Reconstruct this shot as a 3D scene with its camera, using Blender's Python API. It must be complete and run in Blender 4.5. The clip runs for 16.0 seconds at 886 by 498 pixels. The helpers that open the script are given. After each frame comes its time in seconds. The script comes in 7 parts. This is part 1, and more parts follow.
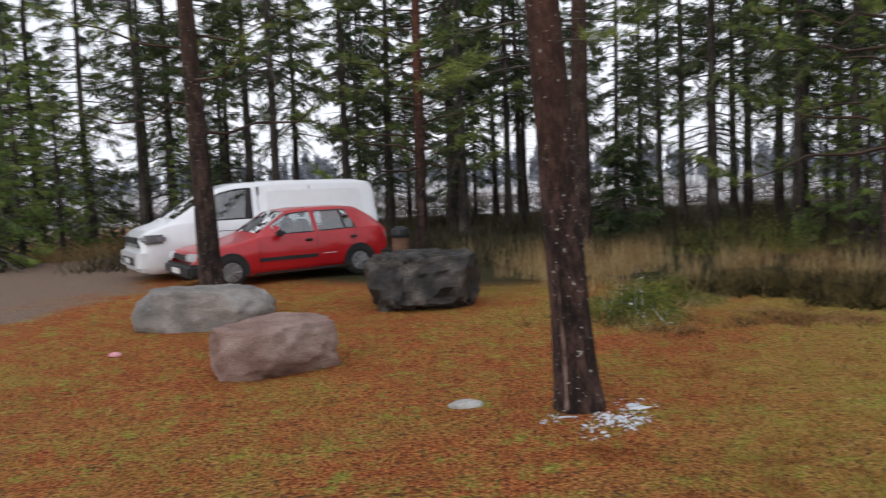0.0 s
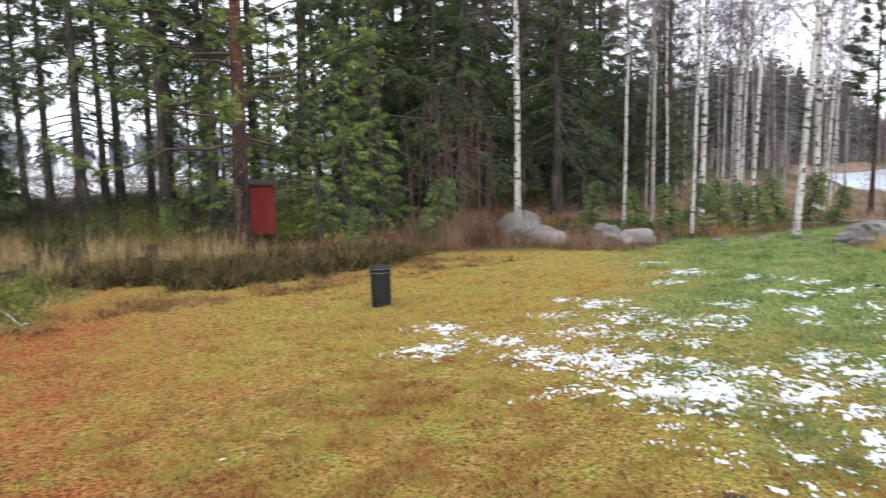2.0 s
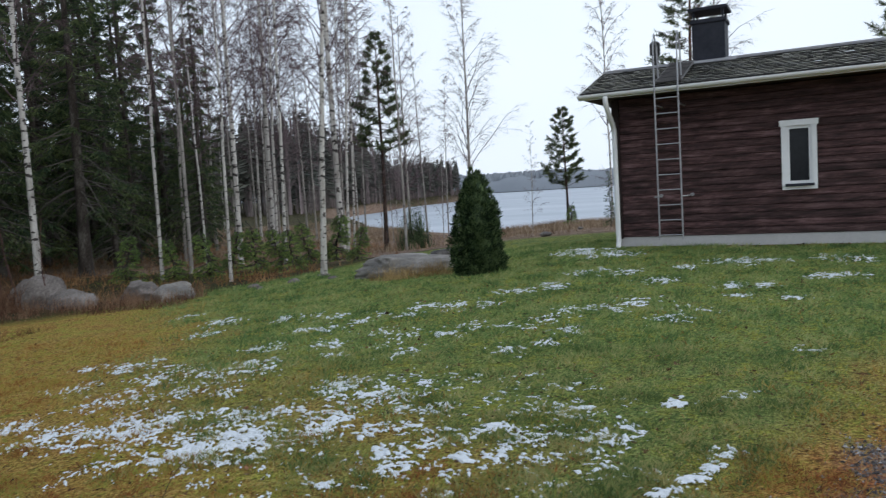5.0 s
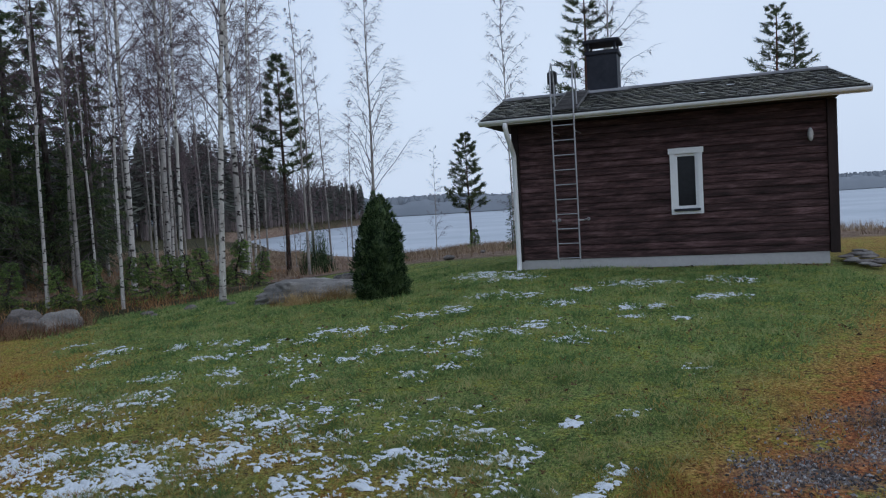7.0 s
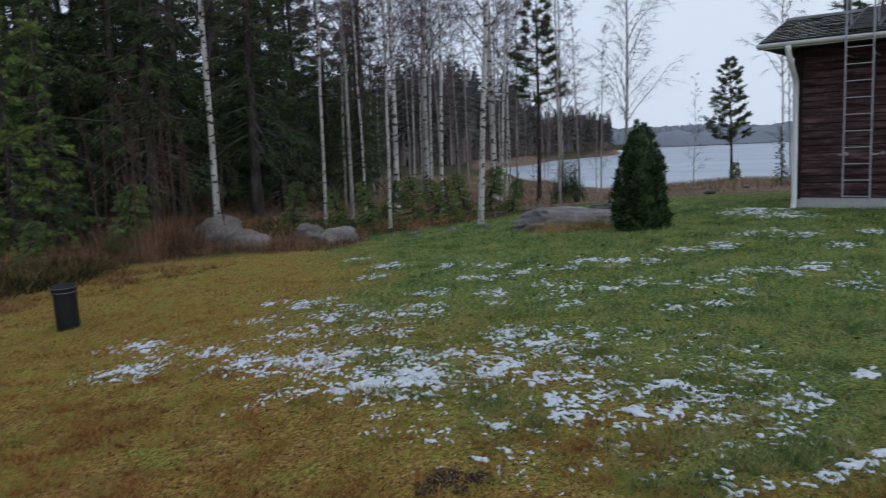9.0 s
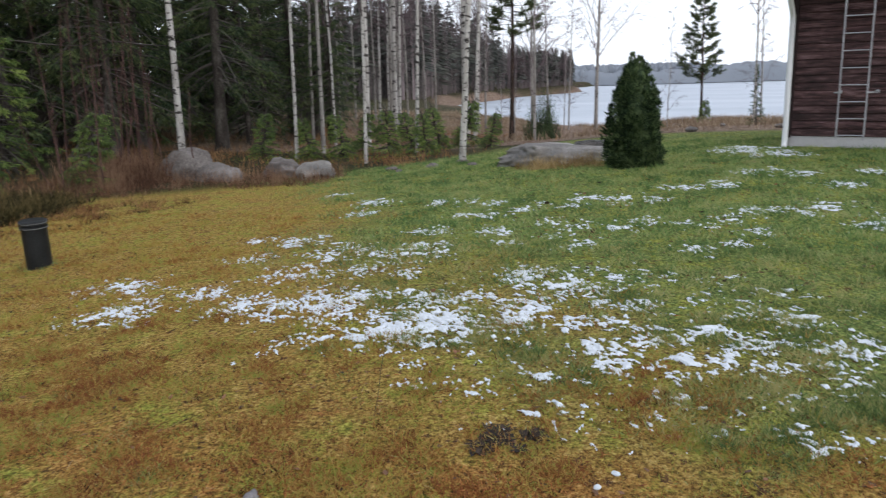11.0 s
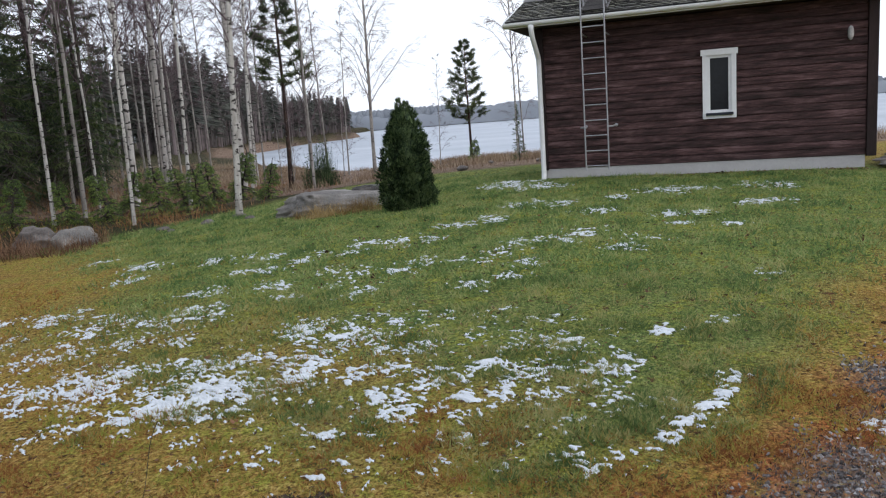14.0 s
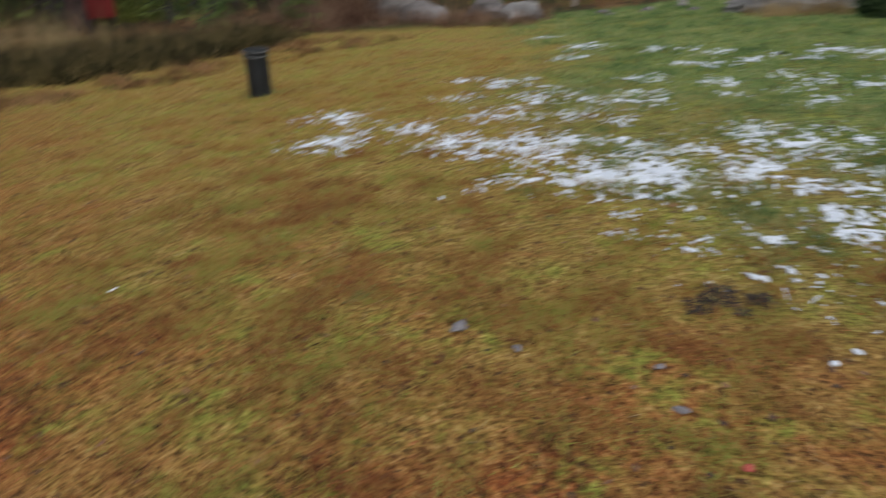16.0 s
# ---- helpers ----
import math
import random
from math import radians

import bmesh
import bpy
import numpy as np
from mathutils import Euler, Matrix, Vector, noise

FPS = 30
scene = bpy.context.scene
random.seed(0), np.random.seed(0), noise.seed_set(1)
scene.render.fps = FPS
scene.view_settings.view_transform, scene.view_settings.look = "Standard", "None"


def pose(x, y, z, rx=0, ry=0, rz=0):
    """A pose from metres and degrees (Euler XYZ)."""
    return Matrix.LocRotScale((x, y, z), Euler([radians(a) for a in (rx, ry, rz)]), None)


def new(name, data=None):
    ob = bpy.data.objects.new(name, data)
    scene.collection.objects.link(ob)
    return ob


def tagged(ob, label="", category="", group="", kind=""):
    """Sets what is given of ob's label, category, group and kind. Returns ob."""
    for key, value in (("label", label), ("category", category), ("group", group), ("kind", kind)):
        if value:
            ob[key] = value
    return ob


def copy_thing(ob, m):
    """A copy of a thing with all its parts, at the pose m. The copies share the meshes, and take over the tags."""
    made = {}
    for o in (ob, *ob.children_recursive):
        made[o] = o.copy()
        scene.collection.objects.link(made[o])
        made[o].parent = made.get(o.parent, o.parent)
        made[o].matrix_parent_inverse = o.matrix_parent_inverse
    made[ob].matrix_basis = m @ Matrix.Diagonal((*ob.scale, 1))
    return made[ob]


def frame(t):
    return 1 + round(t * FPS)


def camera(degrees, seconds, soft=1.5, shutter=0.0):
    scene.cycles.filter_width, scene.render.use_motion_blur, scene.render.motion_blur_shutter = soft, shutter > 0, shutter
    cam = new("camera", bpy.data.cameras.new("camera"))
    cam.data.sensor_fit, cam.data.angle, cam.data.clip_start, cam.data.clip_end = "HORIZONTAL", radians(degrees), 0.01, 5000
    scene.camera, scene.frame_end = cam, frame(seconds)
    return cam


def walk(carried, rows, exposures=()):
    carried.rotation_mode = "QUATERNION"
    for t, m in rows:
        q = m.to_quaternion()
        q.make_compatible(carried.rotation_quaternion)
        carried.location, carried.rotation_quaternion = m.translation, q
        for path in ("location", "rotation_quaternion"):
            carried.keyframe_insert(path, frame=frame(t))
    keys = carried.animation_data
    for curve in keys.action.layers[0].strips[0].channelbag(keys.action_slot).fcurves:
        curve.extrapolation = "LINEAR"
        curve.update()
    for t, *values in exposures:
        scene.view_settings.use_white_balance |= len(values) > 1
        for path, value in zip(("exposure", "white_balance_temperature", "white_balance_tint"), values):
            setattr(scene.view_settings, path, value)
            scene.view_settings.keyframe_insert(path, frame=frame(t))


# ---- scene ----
EXPOSURES = [(0, 0.0, 6600, 12), (1.0, 0.55, 6550, 11), (2.0, 1.05, 6450, 10), (3.0, 0.9, 6350, 9), (3.5, 0.7, 6320, 8), (4.5, 0.05, 6250, 6), (5.0, -0.15, 6080, 6), (7.5, -0.65, 5550, 8), (8.5, -0.7, 5600, 8), (9.0, -0.55, 5800, 8), (11.5, 0.3, 6350, 10), (12.3, 0.24, 6350, 10), (13, 0.17, 6350, 10), (15.0, 0.07, 6350, 10), (16, 0.13, 6500, 10)]
cam = camera(59.75, 16.0, soft=1.15, shutter=0.3)
PATH = [
    (0, -0.002, -0.004, 1.650, 85.117, 2.399, -0.203),
    (0.5, 0.017, -0.143, 1.685, 84.673, 1.650, -11.724),
    (1, 0.096, -0.203, 1.679, 84.401, 1.557, -22.992),
    (1.5, 0.117, -0.236, 1.678, 83.903, 1.354, -33.543),
    (2, 0.223, -0.273, 1.652, 83.051, 1.212, -43.787),
    (2.5, 0.286, -0.309, 1.640, 83.034, 2.338, -52.840),
    (3, 0.288, -0.341, 1.642, 83.551, 2.680, -58.699),
    (3.5, 0.276, -0.380, 1.656, 83.855, 2.922, -63.325),
    (4, 0.311, -0.408, 1.650, 83.819, 3.175, -68.196),
    (4.5, 0.344, -0.435, 1.656, 83.084, 3.518, -72.463),
    (5, 0.329, -0.464, 1.663, 85.312, 3.549, -76.738),
    (5.2, 0.327, -0.480, 1.668, 85.666, 3.476, -78.405),
    (6.25, 0.332, -0.500, 1.668, 86.725, 3.307, -84.258),
    (7.3, 0.340, -0.499, 1.671, 86.458, 3.440, -82.926),
    (7.5, 0.344, -0.480, 1.680, 86.217, 3.530, -81.175),
    (8, 0.314, -0.434, 1.681, 85.557, 3.794, -75.610),
    (8.5, 0.273, -0.372, 1.676, 84.461, 3.721, -71.034),
    (9, 0.212, -0.291, 1.663, 82.373, 2.477, -65.770),
    (9.2, 0.180, -0.256, 1.670, 81.816, 1.778, -63.439),
    (10.25, 0.308, 0.038, 1.640, 79.071, 0.827, -62.572),
    (11.3, 0.463, 0.286, 1.615, 76.956, 2.117, -73.062),
    (11.5, 0.498, 0.257, 1.625, 76.653, 2.358, -76.073),
    (12, 0.505, 0.187, 1.620, 77.639, 2.631, -83.722),
    (12.5, 0.514, 0.159, 1.630, 78.397, 3.344, -86.213),
    (13, 0.513, 0.158, 1.631, 79.336, 4.076, -86.171),
    (13.5, 0.517, 0.149, 1.631, 79.856, 4.385, -86.062),
    (14, 0.521, 0.160, 1.631, 80.143, 4.073, -84.888),
    (14.5, 0.536, 0.140, 1.632, 80.043, 4.137, -85.312),
    (15, 0.553, 0.158, 1.608, 79.041, 4.436, -82.589),
    (15.5, 0.565, 0.238, 1.541, 72.494, 5.589, -74.311),
    (15.8, 0.536, 0.336, 1.521, 69.807, 3.919, -64.314),
    (16, 0.477, 0.440, 1.512, 67.073, 1.449, -54.238),
]
walk(cam, [(t, pose(x, y, z, rx, ry, rz)) for t, x, y, z, rx, ry, rz in PATH], EXPOSURES)
# ---- light ----
SUN_EL, SUN_AZ = 28.0, 215.0
world = bpy.data.worlds.new("world")
scene.world = world
world.use_nodes = True
wn, wl = world.node_tree.nodes, world.node_tree.links
sky = wn.new("ShaderNodeTexSky")
sky.sky_type, sky.sun_disc = "NISHITA", False
sky.sun_elevation, sky.sun_rotation = radians(SUN_EL), radians(SUN_AZ)
sky.air_density, sky.dust_density = 1.0, 3.0
# an even overcast layer over the clear sky
cloud = wn.new("ShaderNodeTexNoise")
cloud.inputs["Scale"].default_value, cloud.inputs["Detail"].default_value = 1.6, 5.0
cramp = wn.new("ShaderNodeValToRGB")
cramp.color_ramp.elements[0].position, cramp.color_ramp.elements[1].position = 0.3, 0.75
cramp.color_ramp.elements[0].color, cramp.color_ramp.elements[1].color = (8.0, 8.5, 9.5, 1), (9.3, 9.6, 10.2, 1)
wl.new(cloud.outputs["Fac"], cramp.inputs["Fac"])
cmix = wn.new("ShaderNodeMix")
cmix.data_type = "RGBA"
cmix.inputs["Factor"].default_value = 0.9
wl.new(sky.outputs["Color"], cmix.inputs["A"])
wl.new(cramp.outputs["Color"], cmix.inputs["B"])
wl.new(cmix.outputs["Result"], wn["Background"].inputs["Color"])
wn["Background"].inputs["Strength"].default_value = 0.125
sun = new("sun", bpy.data.lights.new("sun", "SUN"))
sun.data.energy, sun.data.angle, sun.data.color = 0.7, radians(25), (1.0, 0.96, 0.9)
sun.matrix_world = pose(0, 0, 60, 90 - SUN_EL, 0, 180 - SUN_AZ)

# ---- small tools ----


def smooth(a, b, v):
    t = np.clip((np.asarray(v, float) - a) / (b - a), 0, 1)
    return t * t * (3 - 2 * t)


TABLE = np.random.RandomState(3).rand(256, 256)


def vnoise(x, y, size):
    """Smooth noise from 0 to 1 with features of that size in metres."""
    x, y = np.asarray(x, float) / size + 911.3, np.asarray(y, float) / size + 577.7
    i, j = np.floor(x).astype(int), np.floor(y).astype(int)
    u, v = x - i, y - j
    u, v = u * u * (3 - 2 * u), v * v * (3 - 2 * v)
    a, b = TABLE[i % 256, j % 256], TABLE[(i + 1) % 256, j % 256]
    c, d = TABLE[i % 256, (j + 1) % 256], TABLE[(i + 1) % 256, (j + 1) % 256]
    return (a * (1 - u) + b * u) * (1 - v) + (c * (1 - u) + d * u) * v


def fnoise(x, y, size, n=3):
    return sum(vnoise(x, y, size / 2.1 ** k) * 0.5 ** k for k in range(n)) / sum(0.5 ** k for k in range(n))


LAKE_Z = -2.4


def shore_line(x):
    return np.clip(21 + (np.asarray(x, float) - 62) * 0.43, 19, 42) - 4 * smooth(150, 185, x) + 16 * smooth(192, 250, x)


def lake_part(x, y):
    """1 in the lake, 0 on land."""
    x, y = np.asarray(x, float), np.asarray(y, float)
    wob = 5 * (vnoise(x, y, 14) - 0.5)
    line = shore_line(x)
    far = 285 + 40 * vnoise(y, y * 0, 60) + 60 * smooth(-60, -200, y)
    return smooth(57, 63, x + wob) * smooth(line + 3, line - 3, y + wob) * smooth(far + 8, far, x)


def ground_z(x, y):
    x, y = np.asarray(x, float), np.asarray(y, float)
    near = 0.031 * np.clip(x, 0, 14) * smooth(10, -1, y) - 0.16 * smooth(2, 8, y) + 0.07 * smooth(9, 14, y) * smooth(3, -2, x)
    drop = (2.0 + 0.434 * smooth(10, -1, y)) * np.clip((x - 17) / 42, 0, 1) ** 1.15 * smooth(24, 10, y)
    drop = drop + 0.6 * smooth(25, 60, x) * smooth(10, 24, y)
    z = near - drop + 9 * smooth(300, 900, x) + 6 * smooth(120, 700, y)
    r = np.hypot(x, y)
    z = z + 0.5 * smooth(16, 40, r) * (vnoise(x, y, 11) - 0.5) * smooth(60, 45, x) + 0.035 * smooth(3, 9, r) * (vnoise(x, y, 1.3) - 0.5)
    return z * (1 - lake_part(x, y)) + (LAKE_Z - 2.2) * lake_part(x, y)


def gz(x, y):
    return float(ground_z(x, y))


def polar(az, d):
    return -math.sin(radians(az)) * d, math.cos(radians(az)) * d


class Build:
    """Gathers vertices and faces for one mesh."""

    def __init__(self):
        self.v, self.f, self.n, self.mi = [], [], 0, []

    def add(self, v, f, mi=0):
        v = np.asarray(v, float).reshape(-1, 3)
        f = np.asarray(f, int)
        self.v.append(v)
        self.f.extend((f + self.n).tolist())
        self.mi.extend([mi] * len(f))
        self.n += len(v)

    def tube(self, pts, rad, n=6, cap=True, mi=0):
        pts, rad = np.asarray(pts, float), np.asarray(rad, float)
        tan = np.gradient(pts, axis=0)
        tan /= np.linalg.norm(tan, axis=1)[:, None] + 1e-9
        ref = np.array([0.31, 0.94, 0.13]) if abs(tan[0][2]) > 0.7 else np.array([0, 0, 1.0])
        u = np.cross(tan, ref)
        u /= np.linalg.norm(u, axis=1)[:, None] + 1e-9
        w = np.cross(tan, u)
        a = np.arange(n) * 2 * np.pi / n
        ring = pts[:, None] + rad[:, None, None] * (u[:, None] * np.cos(a)[None, :, None] + w[:, None] * np.sin(a)[None, :, None])
        k = len(pts)
        i, j = np.meshgrid(np.arange(k - 1), np.arange(n), indexing="ij")
        q = np.stack([i * n + j, i * n + (j + 1) % n, (i + 1) * n + (j + 1) % n, (i + 1) * n + j], -1).reshape(-1, 4)
        self.add(ring, q, mi)
        if cap:
            self.f.append([self.n - k * n + j for j in range(n)][::-1])
            self.f.append([self.n - n + j for j in range(n)])
            self.mi.extend([mi, mi])

    def blades(self, base, way, side, mi=0):
        """Slim four-cornered leaves."""
        m = len(base)
        v = np.stack([base, base + 0.45 * way + side, base + way, base + 0.45 * way - side], 1)
        self.add(v, np.arange(4 * m).reshape(m, 4), mi)

    def spikes(self, base, way, side, mi=0):
        m = len(base)
        self.add(np.stack([base - side, base + side, base + way], 1), np.arange(3 * m).reshape(m, 3), mi)

    def cones(self, base, way, r, mi=0):
        """Three-sided twigs."""
        m = len(base)
        un = way / (np.linalg.norm(way, axis=1)[:, None] + 1e-9)
        a = np.cross(un, np.array([0.3, 0.5, 0.81]))
        a /= np.linalg.norm(a, axis=1)[:, None] + 1e-9
        b = np.cross(un, a)
        r = np.asarray(r)[:, None] if np.ndim(r) else r
        v = np.stack([base + a * r, base + r * (-0.5 * a + 0.87 * b), base + r * (-0.5 * a - 0.87 * b), base + way], 1)
        k = 4 * np.arange(m)[:, None]
        self.add(v, np.concatenate([k + [0, 1, 3], k + [1, 2, 3], k + [2, 0, 3]]), mi)

    def box(self, x0, x1, y0, y1, z0, z1, mi=0):
        v = [(x, y, z) for x in (x0, x1) for y in (y0, y1) for z in (z0, z1)]
        self.add(v, [(0, 1, 3, 2), (4, 6, 7, 5), (0, 4, 5, 1), (2, 3, 7, 6), (0, 2, 6, 4), (1, 5, 7, 3)], mi)

    def mesh(self, name, mats, soft=False):
        me = bpy.data.meshes.new(name)
        me.from_pydata(np.concatenate(self.v).tolist(), [], self.f)
        for m in mats if isinstance(mats, (list, tuple)) else [mats]:
            me.materials.append(m)
        if any(self.mi):
            me.polygons.foreach_set("material_index", self.mi)
        if soft:
            me.shade_smooth()
        return me


def thing(name, label, category, m=None, group="", kind=""):
    ob = new(name)
    ob.empty_display_size = 0.2
    if m is not None:
        ob.matrix_basis = m
    return tagged(ob, label, category, group, kind)


def part(name, build, mats, parent, label="", soft=False):
    ob = new(name, build.mesh(name, mats, soft) if isinstance(build, Build) else build)
    ob.parent = parent
    if label:
        ob["label"] = label
    return ob


def single(name, build, mats, label, category="", m=None, group="", kind="", soft=False):
    ob = new(name, build.mesh(name, mats, soft))
    if m is not None:
        ob.matrix_basis = m
    return tagged(ob, label, category, group, kind)


def bevelled(x0, x1, y0, y1, z0, z1, b=0.01, seg=2):
    bm = bmesh.new()
    bmesh.ops.create_cube(bm, size=1)
    for v in bm.verts:
        v.co = Vector(((x0 + x1) / 2 + v.co.x * (x1 - x0), (y0 + y1) / 2 + v.co.y * (y1 - y0), (z0 + z1) / 2 + v.co.z * (z1 - z0)))
    bmesh.ops.bevel(bm, geom=bm.edges[:], offset=b, segments=seg, affect="EDGES")
    bb = Build()
    bm.verts.ensure_lookup_table()
    bb.add([v.co[:] for v in bm.verts], np.zeros((0, 3)))
    for f in bm.faces:
        bb.f.append([v.index for v in f.verts])
        bb.mi.append(0)
    bm.free()
    return bb


# ---- materials ----
def mat(name, stops, size=1.0, rough=0.8, bump=0.3, bump_size=None, metal=0.0, by="noise", island=0.0, stretch=(1, 1, 1), spec=0.3, coat=0.0, leaf=False):
    """A surface whose colour runs over the stops by noise at two scales, with relief."""
    m = bpy.data.materials.new(name)
    m.use_nodes = True
    nt = m.node_tree
    n, l = nt.nodes, nt.links
    b = n["Principled BSDF"]
    b.inputs["Roughness"].default_value, b.inputs["Metallic"].default_value = rough, metal
    b.inputs["Specular IOR Level"].default_value, b.inputs["Coat Weight"].default_value = spec, coat
    co = n.new("ShaderNodeTexCoord")
    mp = n.new("ShaderNodeMapping")
    mp.inputs["Scale"].default_value = stretch
    l.new(co.outputs["Object"], mp.inputs["Vector"])
    big, fine = n.new("ShaderNodeTexNoise"), n.new("ShaderNodeTexNoise")
    big.inputs["Scale"].default_value, big.inputs["Detail"].default_value = 1 / size, 4
    fine.inputs["Scale"].default_value, fine.inputs["Detail"].default_value = 1 / (bump_size or size / 8), 6
    fine.inputs["Roughness"].default_value = 0.65
    l.new(mp.outputs["Vector"], big.inputs["Vector"])
    l.new(mp.outputs["Vector"], fine.inputs["Vector"])
    mixf = n.new("ShaderNodeMath")
    mixf.operation = "MULTIPLY_ADD"
    mixf.inputs[1].default_value = 0.45
    l.new(fine.outputs["Fac"], mixf.inputs[0])
    half = n.new("ShaderNodeMath")
    half.operation = "MULTIPLY"
    half.inputs[1].default_value = 0.55
    l.new(big.outputs["Fac"], half.inputs[0])
    l.new(half.outputs[0], mixf.inputs[2])
    wide = n.new("ShaderNodeMapRange")
    wide.inputs["From Min"].default_value, wide.inputs["From Max"].default_value = (0.34, 0.66) if leaf else (0.2, 0.8)
    l.new(mixf.outputs[0], wide.inputs["Value"])
    fac = wide.outputs["Result"]
    if island:
        geo = n.new("ShaderNodeNewGeometry")
        add = n.new("ShaderNodeMath")
        add.operation = "MULTIPLY_ADD"
        add.inputs[1].default_value = island
        l.new(geo.outputs["Random Per Island"], add.inputs[0])
        sub = n.new("ShaderNodeMath")
        sub.operation = "SUBTRACT"
        sub.inputs[1].default_value = island / 2
        l.new(fac, sub.inputs[0])
        l.new(sub.outputs[0], add.inputs[2])
        fac = add.outputs[0]
    ramp = n.new("ShaderNodeValToRGB")
    els = ramp.color_ramp.elements
    while len(els) < len(stops):
        els.new(0.5)
    for e, (p, c) in zip(els, stops):
        e.position, e.color = p, (*c, 1)
    l.new(fac, ramp.inputs["Fac"])
    l.new(ramp.outputs["Color"], b.inputs["Base Color"])
    if leaf:
        tr, mx, out = n.new("ShaderNodeBsdfTranslucent"), n.new("ShaderNodeMixShader"), n["Material Output"]
        mx.inputs["Fac"].default_value = 0.45
        l.new(ramp.outputs["Color"], tr.inputs["Color"])
        l.new(b.outputs["BSDF"], mx.inputs[1])
        l.new(tr.outputs["BSDF"], mx.inputs[2])
        l.new(mx.outputs["Shader"], out.inputs["Surface"])
    if bump:
        bp = n.new("ShaderNodeBump")
        bp.inputs["Strength"].default_value, bp.inputs["Distance"].default_value = bump, 0.02
        l.new(fine.outputs["Fac"], bp.inputs["Height"])
        l.new(bp.outputs["Normal"], b.inputs["Normal"])
    return m


def glass(name, tint, rough=0.05):
    m = bpy.data.materials.new(name)
    m.use_nodes = True
    b = m.node_tree.nodes["Principled BSDF"]
    b.inputs["Base Color"].default_value, b.inputs["Roughness"].default_value = (*tint, 1), rough
    b.inputs["Specular IOR Level"].default_value, b.inputs["Coat Weight"].default_value = 0.8, 0.6
    b.inputs["Coat Roughness"].default_value = 0.02
    return m


NEEDLE = mat("spruce_needles", [(0.25, (0.021, 0.039, 0.018)), (0.5, (0.064, 0.098, 0.04)), (0.8, (0.145, 0.18, 0.066))], 1.2, 0.65, 0, island=0.5, leaf=True)
NEEDLE_Y = mat("young_spruce_needles", [(0.25, (0.066, 0.112, 0.032)), (0.5, (0.165, 0.248, 0.062)), (0.8, (0.31, 0.38, 0.1))], 0.8, 0.6, 0, island=0.5, leaf=True)
SAPLING_N = mat("sapling_needles", [(0.25, (0.075, 0.125, 0.036)), (0.5, (0.18, 0.265, 0.066)), (0.8, (0.32, 0.4, 0.11))], 0.8, 0.6, 0, island=0.5, leaf=True)
PINE_N = mat("pine_needles", [(0.2, (0.048, 0.078, 0.024)), (0.5, (0.135, 0.19, 0.052)), (0.85, (0.28, 0.32, 0.083))], 0.8, 0.6, 0, island=0.5, leaf=True)
PINE_Y = mat("bright_pine_needles", [(0.2, (0.055, 0.09, 0.03)), (0.5, (0.15, 0.21, 0.058)), (0.85, (0.3, 0.345, 0.095))], 0.8, 0.6, 0, island=0.5, leaf=True)
DARK_N = mat("dark_pine_needles", [(0.2, (0.022, 0.034, 0.018)), (0.5, (0.06, 0.085, 0.036)), (0.85, (0.13, 0.16, 0.06))], 0.8, 0.6, 0, island=0.5, leaf=True)
THUJA_N = mat("thuja_scales", [(0.22, (0.01, 0.022, 0.009)), (0.5, (0.042, 0.078, 0.03)), (0.8, (0.125, 0.175, 0.07))], 0.2, 0.6, 0, island=0.75, leaf=True)
SPRUCE_B = mat("spruce_bark", [(0.25, (0.014, 0.011, 0.009)), (0.5, (0.045, 0.037, 0.031)), (0.75, (0.13, 0.12, 0.105))], 0.25, 0.95, 0.8, 0.03, stretch=(1, 1, 0.4))
TWIG_B = mat("dead_twigs", [(0.25, (0.028, 0.024, 0.021)), (0.75, (0.125, 0.113, 0.1))], 0.4, 0.95, 0)
PINE_TW = mat("pine_branches", [(0.3, (0.025, 0.016, 0.012)), (0.7, (0.09, 0.058, 0.042))], 0.3, 0.9, 0)
BIRCH_T = mat("birch_twigs", [(0.3, (0.068, 0.048, 0.052)), (0.7, (0.168, 0.122, 0.134))], 0.6, 0.9, 0)
DRYGRASS = mat("dry_grass", [(0.25, (0.207, 0.132, 0.054)), (0.5, (0.414, 0.287, 0.132)), (0.8, (0.598, 0.460, 0.252))], 0.7, 0.8, 0, island=0.5, leaf=True)
RUSTGRASS = mat("rusty_grass", [(0.25, (0.170, 0.080, 0.035)), (0.5, (0.319, 0.165, 0.070)), (0.8, (0.478, 0.280, 0.140))], 0.7, 0.8, 0, island=0.5, leaf=True)
BRACKEN = mat("brown_bracken", [(0.25, (0.085, 0.042, 0.026)), (0.5, (0.2, 0.11, 0.066)), (0.8, (0.36, 0.235, 0.155))], 0.7, 0.85, 0, island=0.6, leaf=True)
BRUSH = mat("dark_brush", [(0.25, (0.025, 0.024, 0.014)), (0.5, (0.06, 0.055, 0.03)), (0.8, (0.13, 0.105, 0.06))], 1.0, 0.9, 0, island=0.5, leaf=True)
REED = mat("pale_reed", [(0.25, (0.14, 0.095, 0.06)), (0.5, (0.27, 0.19, 0.125)), (0.8, (0.42, 0.33, 0.235))], 1.5, 0.8, 0, island=0.5, leaf=True)
HEATHER = mat("heather_twigs", [(0.25, (0.018, 0.016, 0.008)), (0.45, (0.052, 0.046, 0.016)), (0.6, (0.1, 0.08, 0.028)), (0.8, (0.2, 0.15, 0.06))], 0.3, 0.85, 0, island=0.5, leaf=True)
